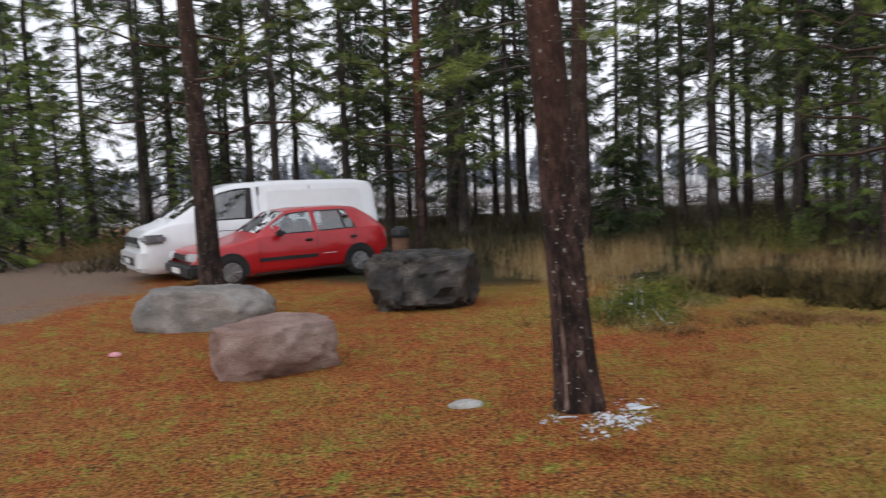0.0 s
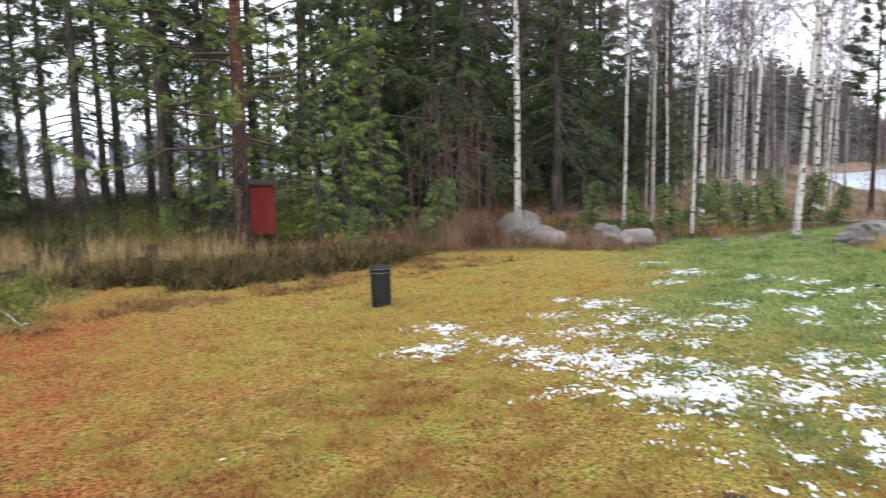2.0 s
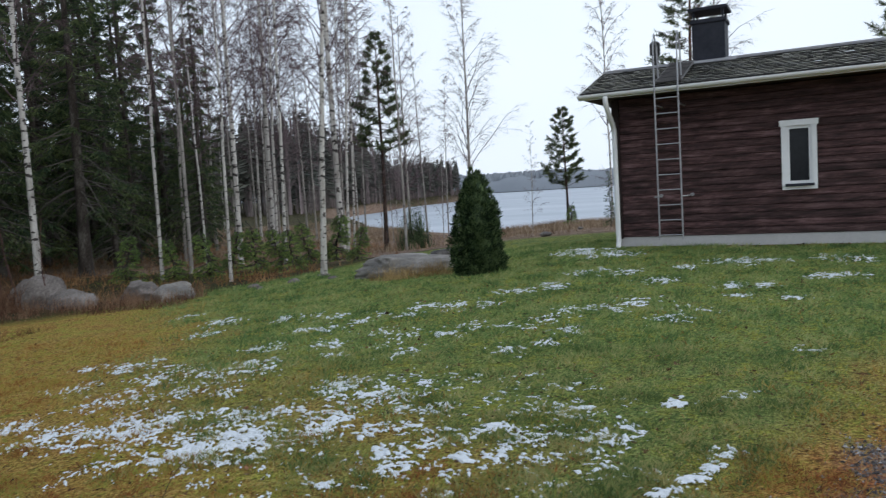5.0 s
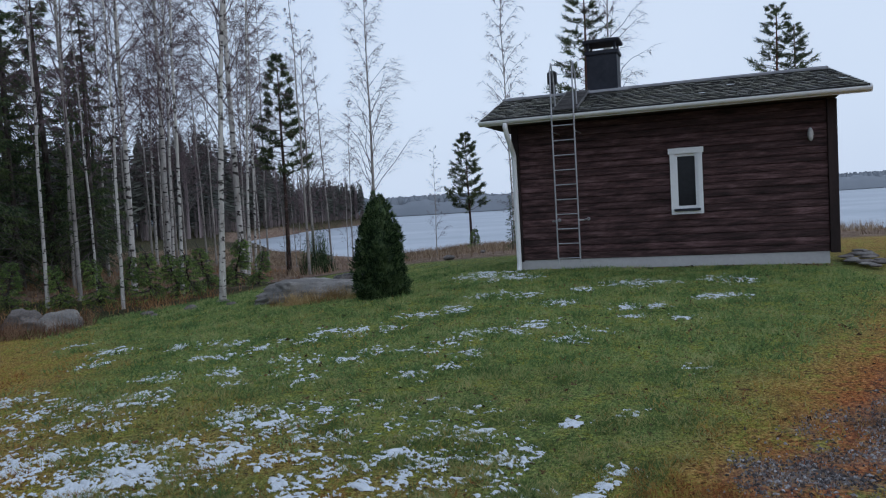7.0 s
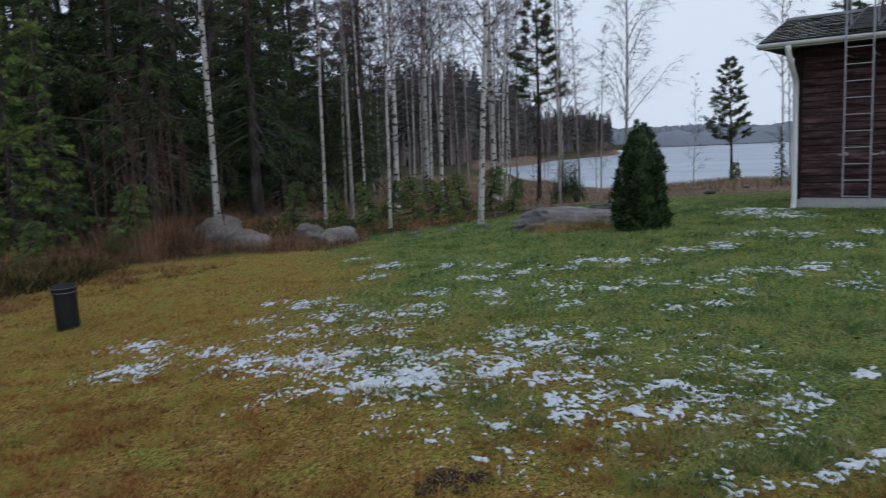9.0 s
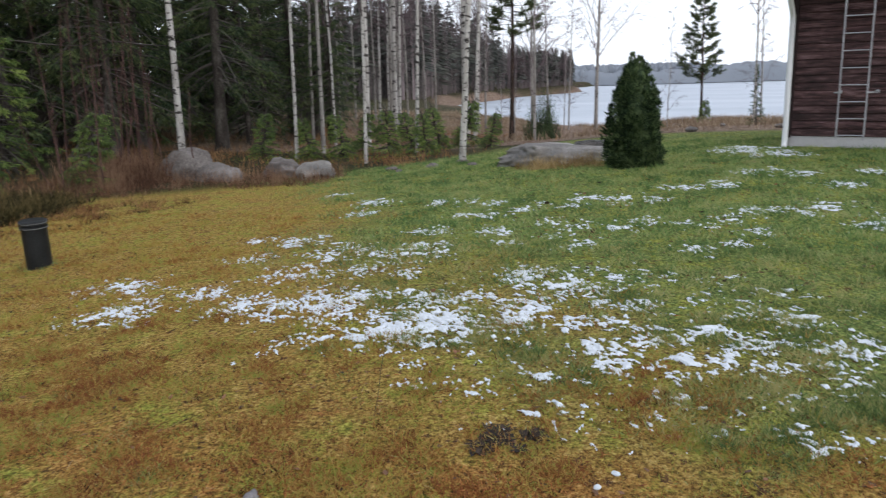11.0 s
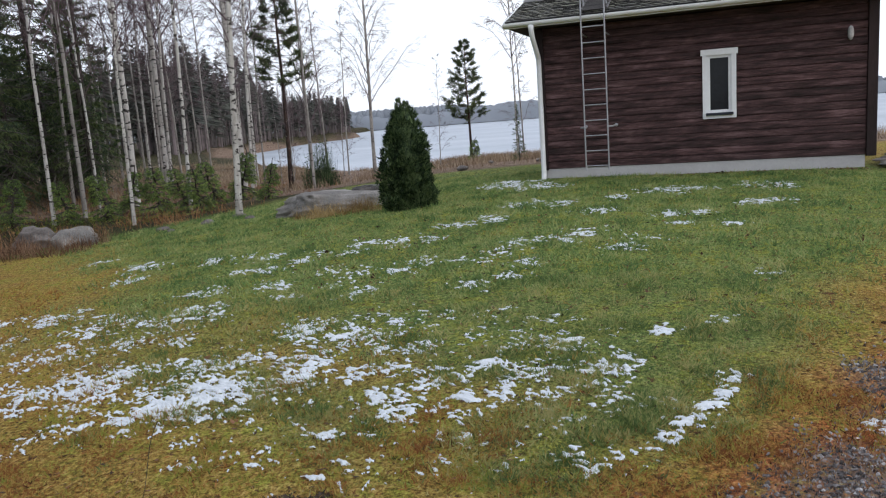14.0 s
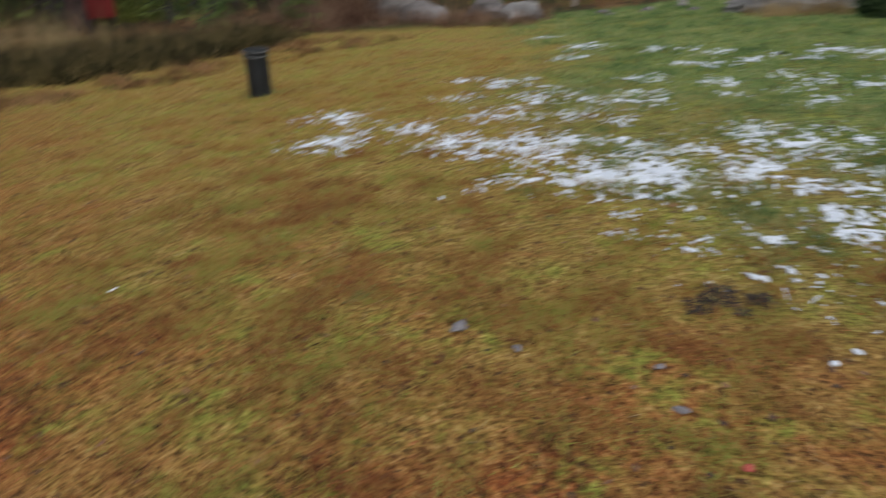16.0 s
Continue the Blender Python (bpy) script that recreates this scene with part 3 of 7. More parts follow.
def spruce(seed, h, rad, bare, reach, branches, twigs, sprays, leaf=1.0, mats=None, label="", name="spruce_tree", dead=0.5, snags=0):
    r = np.random.RandomState(seed)
    tree = thing(name, label or "tall dark green spruce with drooping branches", "tree", group="forest spruces")
    line = trunk_line(r, h, 0.012)
    tb = Build()
    flare = 1 + 0.35 * np.exp(-line[:, 2] / 0.4)
    tb.tube(np.vstack([[line[0][0], line[0][1], -0.3], line]), np.r_[rad * 1.4, rad * flare * (1 - 0.93 * line[:, 2] / h) + 0.01], 9)
    part("trunk", tb, SPRUCE_B, tree, soft=True)
    wood, green_b = Build(), Build()
    # dead bare branches below the crown
    for i in range(snags):
        a, L = r.rand() * 6.283, r.uniform(0.35, 1.2)
        s = np.linspace(0, 1, 4)
        wood.tube(at_height(line, 1.1 + (bare - 0.8) * (i + r.rand()) / snags) + np.stack([np.cos(a) * L * s, np.sin(a) * L * s, -0.35 * L * s ** 1.4 * r.rand()], 1), 0.011 * (1 - 0.8 * s), 3, False)
    for i in range(branches):
        f = (i + r.rand()) / branches
        z = bare + (h - bare - 0.2) * f ** 1.45
        live = smooth(0.0, 0.16, f + 0.12 * (r.rand() - 0.5)) * (1 - dead) + dead * smooth(0.02, 0.3, f)
        L = (reach * (1 - f) ** 0.75 * (0.65 + 0.5 * r.rand()) + 0.12) * (0.7 + 0.3 * smooth(0, 0.15, f))
        a = r.rand() * 6.283
        d = np.array([np.cos(a), np.sin(a), 0.0])
        droop = (0.75 - 0.9 * f) * (0.4 + 1.0 * r.rand())
        s = np.linspace(0, 1, 5)
        b0 = at_height(line, z)
        pts = b0 + d * (s * L)[:, None] + np.array([0, 0, 1]) * (L * (-droop * s ** 1.6 + 0.16 * s ** 3))[:, None]
        wood.tube(pts, (0.012 + 0.012 * L) * (1 - 0.85 * s), 3, False)
        nt_ = int(round(twigs * (0.35 + 0.65 * live) * (0.5 + 0.5 * L / max(reach, 0.3))))
        if nt_ < 1:
            continue
        ts = 0.12 + 0.88 * np.sqrt(r.rand(nt_))
        p = np.stack([np.interp(ts, s, pts[:, k]) for k in range(3)], 1)
        sg = np.where(r.rand(nt_) < 0.5, -1, 1)
        an = a + sg * np.radians(r.uniform(28, 72, nt_))
        td = np.stack([np.cos(an), np.sin(an), -0.3 - 1.1 * r.rand(nt_)], 1)
        tl = np.clip(0.5 * L * (1.15 - ts), 0.12, 0.75) * r.uniform(0.6, 1.2, nt_)
        way = unit(td) * tl[:, None]
        wood.cones(p[::2], way[::2] * 0.9, 0.007)
        alive = r.rand(nt_) < live
        p, way, tl = p[alive], way[alive], tl[alive]
        if not len(p):
            continue
        m = len(p) * sprays
        u = np.tile(np.linspace(0.08, 0.95, sprays), len(p))
        P, W = np.repeat(p, sprays, 0), np.repeat(way, sprays, 0)
        wu = unit(W)
        across = unit(np.cross(wu, [0, 0, 1.0]))
        sgn = np.where(np.arange(m) % 2, 1, -1)[:, None]
        bd = wu * 0.8 + across * sgn * r.uniform(0.3, 0.9, (m, 1)) + np.array([0, 0, 1]) * r.uniform(-0.7, 0.2, (m, 1))
        bl = leaf * r.uniform(0.08, 0.19, (m, 1))
        side = unit(np.cross(bd, r.randn(m, 3))) * leaf * r.uniform(0.007, 0.014, (m, 1))
        green_b.blades(P + W * u[:, None], unit(bd) * bl, side)
    part("branch_work", wood, TWIG_B, tree, "bare grey-brown branches")["kind"] = "stuff"
    part("crown", green_b, mats or NEEDLE, tree, "sprays of dark green needles")["kind"] = "stuff"
    return tree


def pine(seed, h, rad, bare, reach, branches, tufts, needles, lean=0.015, label="", bark=None, up=0.0, needle=0.1, kx=1.0, nw=0.0075, needles_mat=None, tip=0.25):
    r = np.random.RandomState(seed)
    tree = thing("pine_tree", label or "tall pine with reddish bark and open crown", "tree", group="pines")
    line = trunk_line(r, h, lean, 10, 0.03)
    tb = Build()
    flare = 1 + 0.3 * np.exp(-line[:, 2] / 0.35)
    zz = np.unique(np.r_[0, 0.08, 0.2, 0.4, 0.8, 1.5, np.arange(2.5, h, 1.0), h])
    cen = np.stack([at_height(line, z) for z in zz])
    tb.tube(np.vstack([cen[0] - [0, 0, 0.3], cen]), np.r_[rad * 1.45, rad * (1 + 0.35 * np.exp(-zz / 0.25)) * (1 - 0.85 * zz / h)], 14)
    vv = tb.v[0]
    ang = np.arctan2(vv[:, 1], vv[:, 0])
    vv[:, :2] += (0.04 * rad * np.sin(5 * ang + 3 * vv[:, 2]) + 0.03 * rad * r.randn(len(vv)))[:, None] * np.stack([np.cos(ang), np.sin(ang)], 1)
    part("trunk", tb, bark or PINE_B, tree, soft=True)
    wood, nb = Build(), Build()
    for i in range(branches):
        f = (i + r.rand()) / branches
        z = bare + (h - bare) * f
        L = reach * (tip + (1 - tip) * (1 - f) ** 0.7) * r.uniform(0.6, 1.1)
        a = i * 2.4 + r.rand()
        d = np.array([np.cos(a), np.sin(a), 0.0])
        s = np.linspace(0, 1, 6)
        rise = r.uniform(-0.25, 0.15) + 0.35 * f + up
        pts = at_height(line, z) + d * (s * L)[:, None] + np.array([0, 0, 1]) * (L * (rise * s + 0.2 * s ** 2.5))[:, None]
        pts[1:-1] += r.randn(4, 3) * 0.04 * L
        wood.tube(pts, (0.007 + 0.009 * L) * (1 - 0.8 * s), 4, False)
        k = max(2, int(tufts * (0.4 + 0.6 * L / reach)))
        ts = 0.35 + 0.65 * np.sqrt(r.rand(k))
        p = np.stack([np.interp(ts, s, pts[:, c]) for c in range(3)], 1)
        an = a + r.uniform(-1.1, 1.1, k)
        sub = np.stack([np.cos(an), np.sin(an), r.uniform(-0.1, 0.7, k)], 1) * (r.uniform(0.12, 0.4, k) * min(1, L) * kx)[:, None]
        wood.cones(p, sub, 0.007)
        # needles round each shoot
        q = np.repeat(p + sub * 0.25, needles, 0)
        w = np.repeat(sub, needles, 0)
        m = len(q)
        q = q + w * r.uniform(0, 0.85, (m, 1))
        nd = unit(unit(w) * 0.7 + unit(r.randn(m, 3)) * 0.9)
        nb.spikes(q, nd * needle * r.uniform(0.7, 1.3, (m, 1)), unit(np.cross(nd, r.randn(m, 3))) * nw)
    part("branch_work", wood, PINE_TW, tree, "crooked brown branches")["kind"] = "stuff"
    part("crown", nb, needles_mat or PINE_N, tree, "tufts of green pine needles")["kind"] = "stuff"
    return tree


def birch(seed, h, rad, bare, limbs, reach, bark=None, lean=0.03, label="slender white birch with bare twigs", sub=9, fine=8, group="birches"):
    r = np.random.RandomState(seed)
    tree = thing("birch_tree", label, "tree", group=group)
    line = trunk_line(r, h, lean, 12, 0.035)
    tb = Build()
    zz = line[:, 2]
    tb.tube(np.vstack([line[0] - [0, 0, 0.3], line]), np.r_[rad * 1.2, rad * (1 + 0.15 * np.exp(-zz / 0.3)) * (1 - 0.9 * zz / h) + 0.004], 9)
    part("trunk", tb, bark or BIRCH_B, tree, soft=True)
    wood = Build()
    for i in range(limbs):
        f = (i + r.rand()) / limbs
        z = bare + (h - bare) * f
        L = reach * (1 - 0.75 * f) * r.uniform(0.5, 1.1)
        a = i * 2.4 + r.rand()
        s = np.linspace(0, 1, 6)
        d = np.array([np.cos(a), np.sin(a), 0])
        pts = at_height(line, z) + d * (0.75 * L * s)[:, None] + np.array([0, 0, 1]) * (L * (1.15 * s - 0.3 * s ** 3))[:, None]
        pts[1:] += np.cumsum(r.randn(5, 3) * 0.035 * L, 0)
        wood.tube(pts, (0.004 + 0.0065 * L) * (1 - 0.85 * s), 4, False)
        ts = 0.12 + 0.86 * r.rand(sub)
        p = np.stack([np.interp(ts, s, pts[:, c]) for c in range(3)], 1)
        an = a + r.uniform(-1.2, 1.2, sub)
        way = np.stack([np.cos(an), np.sin(an), r.uniform(-0.3, 0.9, sub)], 1) * (r.uniform(0.2, 0.5, sub) * L * (1.2 - 0.7 * ts))[:, None]
        wood.cones(p, way, 0.0055)
        P, W = np.repeat(p, fine, 0), np.repeat(way, fine, 0)
        m = len(P)
        fw = W * r.uniform(0.4, 0.7, (m, 1)) + r.randn(m, 3) * 0.25 * np.linalg.norm(W, axis=1)[:, None] + np.array([0, 0, -0.12])
        wood.cones(P + W * r.uniform(0.25, 0.95, (m, 1)), fw, 0.003)
    part("branch_work", wood, BIRCH_T, tree, "bare dark birch twigs")["kind"] = "stuff"
    return tree


PLANTED = []


def plant(proto, az, d, turn=0.0, scale=1.0, tilt=(0, 0), eye=(0.15, -0.15), sink=0.0):
    x, y = polar(az, d)
    x, y = x + eye[0], y + eye[1]
    PLANTED.append((x, y))
    return copy_thing(proto, pose(x, y, gz(x, y) - sink, tilt[0], tilt[1], turn) @ Matrix.Diagonal((scale, scale, scale, 1)))


def settle_first(proto, az, d, turn=0.0, scale=1.0):
    """Moves the first built tree to its own place."""
    x, y = polar(az, d)
    PLANTED.append((x, y))
    proto.matrix_basis = pose(x, y, gz(x, y), 0, 0, turn) @ Matrix.Diagonal((scale, scale, scale, 1))


def stand(proto, x, y, lean=0.0, turn=0.0, scale=1.0):
    """A pose for a tree at x, y that leans by so many degrees across the line from the lawn."""
    h = Vector((x, y, 0)).normalized()
    PLANTED.append((x, y))
    return Matrix.Translation((x, y, gz(x, y))) @ Matrix.Rotation(radians(lean), 4, h) @ pose(0, 0, 0, 0, 0, turn) @ Matrix.Diagonal((scale, scale, scale, 1))


spruces = [spruce(11, 14, 0.16, 1.5, 2.2, 110, 17, 8, 1.5, dead=0.35), spruce(12, 13, 0.14, 0.8, 2.1, 110, 17, 8, 1.5, dead=0.2), spruce(13, 15, 0.18, 2.3, 2.2, 105, 17, 8, 1.5, dead=0.5)]
thin = [spruce(21, 16, 0.12, 4.6, 1.9, 84, 15, 8, 1.8, label="slim spruce with a bare dark lower trunk", dead=0.2, snags=34), spruce(22, 15, 0.11, 3.6, 2.0, 84, 15, 8, 1.8, label="slim spruce among other forest trees", dead=0.2, snags=26)]
young = [spruce(31, 6.5, 0.07, 0.25, 1.25, 70, 14, 10, 1.05, NEEDLE_Y, "young bright green spruce at the wood's edge", dead=0.0), spruce(32, 1.5, 0.025, 0.03, 0.44, 84, 15, 13, 0.42, SAPLING_N, "small spruce sapling in dry grass", "spruce_sapling", dead=0.0)]
birches = [birch(41, 12, 0.062, 3.0, 44, 1.9, lean=0.0), birch(42, 11, 0.036, 3.2, 44, 1.6, lean=0.0), birch(43, 12, 0.04, 3.4, 42, 1.5, lean=0.0)]
greys = [birch(44, 11, 0.036, 2.8, 44, 1.6, BIRCH_GREY, lean=0.0, label="slim greyish birch with bare twigs"), birch(45, 9, 0.04, 1.2, 22, 1.4, BIRCH_GREY, label="small leafless birch on the shore")]

# trunks that stand out, by direction and distance
SPRUCE_SPOTS = [(20.7, 31), (14.0, 27), (10.5, 30), (3.8, 27), (1.6, 30), (-0.4, 27), (-1.7, 25), (-4.6, 27), (-5.6, 29), (-12.5, 33), (-17.0, 27), (-18.9, 24), (-20.4, 27), (-21.3, 28), (-23.3, 29), (-24.5, 22), (-26.9, 30),
                (-30.5, 24), (-33.9, 21), (-36.3, 25), (-38.3, 24), (-39.9, 22), (-41.3, 24), (-43.6, 23), (-45.4, 23), (-47.3, 26), (-52.4, 23.5), (-54.3, 26), (-55.6, 28)]
kinds = [thin[0], thin[0], thin[1], spruces[0], thin[1], thin[0], spruces[2], thin[0], thin[0], thin[1], thin[0], spruces[2], thin[0], thin[0], thin[0], spruces[2], thin[1],
         spruces[0], spruces[2], spruces[0], thin[0], spruces[1], spruces[2], spruces[0], spruces[1], spruces[0], spruces[2], spruces[1], spruces[0]]
rs = np.random.RandomState(5)
used = set()
for (az, d), k in zip(SPRUCE_SPOTS, kinds):
    if id(k) not in used:
        used.add(id(k))
        settle_first(k, az, d, rs.rand() * 360, rs.uniform(0.92, 1.08))
    else:
        plant(k, az, d, rs.rand() * 360, rs.uniform(0.9, 1.1) * (0.62 if az < -53.5 else 1.0))


def clear_of(x, y, gap):
    return all((x - a) ** 2 + (y - b) ** 2 > gap * gap for a, b in PLANTED)


def fill(protos, count, az0, az1, d0, d1, gap, s0, s1, seed):
    r = np.random.RandomState(seed)
    made = 0
    for _ in range(count * 12):
        az, d = r.uniform(az0, az1), math.sqrt(r.uniform(d0 * d0, d1 * d1))
        x, y = polar(az, d)
        if made < count and clear_of(x + 0.15, y - 0.15, gap) and float(lake_part(x, y)) < 0.05:
            plant(protos[r.randint(len(protos))], az, d, r.rand() * 360, r.uniform(s0, s1))
            made += 1


fill([thin[0], thin[1], thin[0]], 12, 4, -30, 27, 40, 1.7, 0.8, 1.1, 1)
fill([spruces[1], thin[1]], 8, 8, -3, 26, 36, 2.0, 0.7, 1.0, 2)
fill([spruces[1], spruces[0]], 4, 13, 31, 27, 38, 2.2, 0.75, 1.0, 12)
fill([spruces[0], spruces[1], spruces[2]], 13, -34, -57, 24, 36, 1.7, 0.8, 1.1, 3)
fill([spruces[2], spruces[0], spruces[1]], 9, -52.5, -57.8, 25, 36, 1.4, 0.8, 1.0, 14)
fill([spruces[2], spruces[0], spruces[1]], 6, -57.5, -60.5, 26, 36, 1.4, 0.52, 0.66, 15)
fill([spruces[1], thin[1], spruces[0]], 20, -36, -53, 28, 46, 1.8, 0.9, 1.15, 4)
fill([thin[1], spruces[1]], 5, 16, 38, 30, 46, 2.5, 0.7, 1.0, 6)

# young spruces by the drive and at the wood's edge
settle_first(young[0], 28.6, 24, 40, 1.1)
for az, d, s in ((31.5, 23, 1.15), (26.4, 25, 0.85), (24.3, 27, 0.6), (29.6, 28, 1.2), (22.6, 30, 0.5), (27.4, 31, 1.1), (30.2, 22.0, 0.9), (-31.6, 21, 0.9), (-38.8, 20, 0.8), (-26.0, 21, 0.7), (-35.0, 17.2, 0.45), (18.6, 25, 0.55), (16.8, 27, 0.5), (-8.9, 21, 0.5), (-28.3, 19, 0.75), (-36.8, 18.2, 0.7), (-33.0, 19.5, 0.62)):
    plant(young[0], az, d, rs.rand() * 360, s)
settle_first(young[1], -44.2, 15.6, 10, 1.05)
for az, d, s in ((-58.2, 19.5, 0.7), (-63.9, 18.6, 0.8), (-65.6, 19.5, 0.75), (-66.6, 18.2, 0.7), (-71.2, 19, 0.6), (-62.1, 21, 0.75), (-37.5, 15.5, 0.6), (-69.5, 21, 0.9), (-24.5, 18.5, 0.6), (-55.0, 20, 0.8), (-60.6, 19.2, 0.75), (-67.6, 20.5, 0.8)):
    plant(young[1], az, d, rs.rand() * 360, s)
plant(young[1], -86.5, 35.5, 20, 0.7)
plant(spruces[1], -89.6, 25, 40, 0.13)

# birches: the white ones at the edge of the lawn, the grey stand behind
birch_rows = [(birches[0], ((15.85, 13.2, 0.4, 1.3), (29.06, 13.48, 0.5, 1.3), (26.22, 9.45, -0.3, 1.35), (21.09, 10.71, 1.0, 1.0), (13.93, 5.16, 3.2, 0.7))),
              (birches[1], ((16.57, 10.37, 0.6, 1.1), (20.35, 11.4, 0.1, 0.85), (15.29, 7.86, 1.0, 0.85), (27.67, 12.68, 1.7, 1.4), (30.2, 0.05, 0.0, 0.95))),
              (birches[2], ((17.77, 7.73, 2.2, 1.05), (37.2, 18.1, 1.2, 1.5), (23.1, 8.08, 2.7, 1.1), (29.14, 10.06, 2.5, 1.05))),
              (greys[0], ((18.0, 10.46, 1.0, 1.3), (22.8, 13.6, 1.0, 1.0), (31.5, 14.8, 0.5, 1.3))),
              (greys[1], ((23.2, 6.2, 1.0, 1.0),))]
for proto, spots in birch_rows:
    for k, (x, y, lean, sc) in enumerate(spots):
        m = stand(proto, x, y, lean, rs.rand() * 360, sc)
        if k:
            copy_thing(proto, m)
        else:
            proto.matrix_basis = m
fill([greys[0], birches[1], greys[0], greys[0]], 13, -60.5, -71.5, 24, 46, 1.1, 0.85, 1.15, 8)
fill([greys[1]], 4, -72.5, -79, 30, 50, 2.0, 0.4, 0.7, 9)
lake_birch = birch(46, 13, 0.085, 2.6, 44, 3.3, BIRCH_GREY, 0.01, "tall spreading birch with bare limbs on the shore", 12, 10)
settle_first(lake_birch, -79.5, 37, 0)
plant(lake_birch, -74.7, 36, 130, 0.8)
for az, d, s in ((-83.9, 27, 0.42), (-90.1, 32, 0.8), (-75.9, 40, 1.2), (-77.4, 44, 1.0)):
    plant(greys[1], az, d, rs.rand() * 360, s)
plant(greys[0], -96.6, 36, 20, 1.25)
# reddish bare alder clump at the wood's edge
ALDER = mat("red_brown_stems", [(0.3, (0.045, 0.024, 0.021)), (0.7, (0.115, 0.062, 0.054))], 0.6, 0.9, 0)
clump = thing("alder_bush", "clump of reddish bare stems over dry grass", "bush")
for i in range(26):
    cb = Build()
    x, y = rs.randn() * 0.55, rs.randn() * 0.35
    hh = rs.uniform(1.4, 3.8)
    s = np.linspace(0, 1, 6)
    line = np.stack([x + s * rs.randn() * 0.22, y + s * rs.randn() * 0.2, s * hh - 0.1], 1) + np.cumsum(rs.randn(6, 3) * [0.025, 0.025, 0], 0)
    cb.tube(line, 0.016 * (1 - 0.8 * s), 5, False)
    u = rs.uniform(0.3, 1, 12)
    P = np.stack([np.interp(u, s, line[:, c]) for c in range(3)], 1)
    cb.cones(P, rs.randn(12, 3) * [0.1, 0.1, 0.06] + [0, 0, 0.3], 0.005)
    part("stem", cb, ALDER, clump)
cx, cy = polar(-46.2, 16.3)
clump.matrix_basis = pose(cx, cy, gz(cx, cy))

# pines
pine_near = pine(51, 13, 0.155, 3.6, 2.2, 22, 12, 24, lean=0.0, label="thick pine trunk with flaking dark bark and lichen")
pine_near.matrix_basis = pose(0.99, 5.76, gz(0.99, 5.76) - 0.02, 0, -3.6, 0)
PLANTED.append((0.99, 5.76))
pine_wood = pine(52, 13, 0.17, 1.9, 3.1, 64, 26, 22, needle=0.13, nw=0.0105, needles_mat=PINE_Y, label="pine with reddish upper bark and green crown")
settle_first(pine_wood, -30.2, 16.2, 20)
PLANTED.append((-3.72, 12.3))
plant(pine_wood, 1.9, 21.5, 75, 1.05)
pine_dark = pine(53, 14, 0.24, 4.2, 2.0, 20, 10, 16, lean=0.012, label="thick dark pine trunk with lichen spots", bark=PINE_DARK)
settle_first(pine_dark, -10.2, 17.2, 60)
edge_pine = pine(57, 12, 0.185, 2.6, 2.6, 30, 18, 24, lean=0.0, label="dark pine trunk with lichen beside the cars", bark=PINE_DARK)
edge_pine.matrix_basis = pose(-3.72, 12.3, gz(-3.72, 12.3), 0, -1.8, 0)
plant(pine_wood, 29.5, 34, rs.rand() * 360, 1.2)
for az, d, sc in ((24.6, 27.5, 0.9), (27.6, 31, 1.0)):
    plant(spruces[1], az, d, 70 * sc, sc)
for az, d, s in ((21.2, 25, 0.9), (17.4, 26, 1.0), (12.2, 24, 1.0), (7.2, 26, 1.0), (-24.2, 20.5, 0.95), (-27.6, 20, 0.9)):
    plant(thin[0], az, d, rs.rand() * 360, s)
lake_pine = pine(54, 5.6, 0.07, 1.8, 1.1, 74, 16, 20, label="young pine standing alone on the lake shore", up=0.2, needle=0.13, nw=0.012, kx=1.0, needles_mat=DARK_N, tip=0.08)
settle_first(lake_pine, -86.6, 36, 0, 0.95)
tall_pine = pine(55, 7.5, 0.085, 3.4, 0.95, 64, 16, 16, label="slender tall pine with short crown", bark=PINE_DARK, needle=0.15, nw=0.012, kx=1.1, needles_mat=DARK_N, tip=0.1)
tall_pine.matrix_basis = stand(tall_pine, 25.97, 7.72, 1.0)
shore_pine = pine(56, 12.5, 0.15, 5.0, 2.0, 64, 22, 26, label="pine with dense dark crown behind the cabin", needle=0.14, kx=1.4, nw=0.012, needles_mat=DARK_N, tip=0.12)
settle_first(shore_pine, -95.3, 38, 0, 1.0)
for az, d, s in ((-107.6, 40, 0.86), (-108.8, 41, 0.8)):
    plant(shore_pine, az, d, rs.rand() * 360, s)
# the hanging needle sprays on the near pine
spray_b, spray_w = Build(), Build()
for k in range(5):
    a = radians((185, 205, 172, 300, 330)[k])
    L, z = (0.7, 0.5, 0.85, 0.45, 0.5)[k], (2.62, 2.7, 2.95, 2.75, 2.9)[k]
    s = np.linspace(0, 1, 5)
    pts = np.stack([np.cos(a) * (0.13 + s * L), np.sin(a) * (0.13 + s * L), z - 0.12 * s * s], 1)
    spray_w.tube(pts, 0.008 * (1 - 0.7 * s), 4, False)
    for u in rs.uniform(0.5, 1, 10):
        p0 = np.array([np.interp(u, s, pts[:, c]) for c in range(3)])
        w = np.array([np.cos(a + rs.uniform(-1, 1)), np.sin(a + rs.uniform(-1, 1)), 0.15]) * 0.22
        m = 34
        q = p0 + w * rs.rand(m, 1)
        nd = unit(unit(w) + unit(rs.randn(m, 3)) * 0.7)
        spray_b.spikes(q, nd * rs.uniform(0.06, 0.1, (m, 1)), unit(np.cross(nd, rs.randn(m, 3))) * 0.003)
part("low_branch", spray_w, TWIG_B, pine_near)
part("needle_spray", spray_b, PINE_N, pine_near, "green needle sprays on low branches")

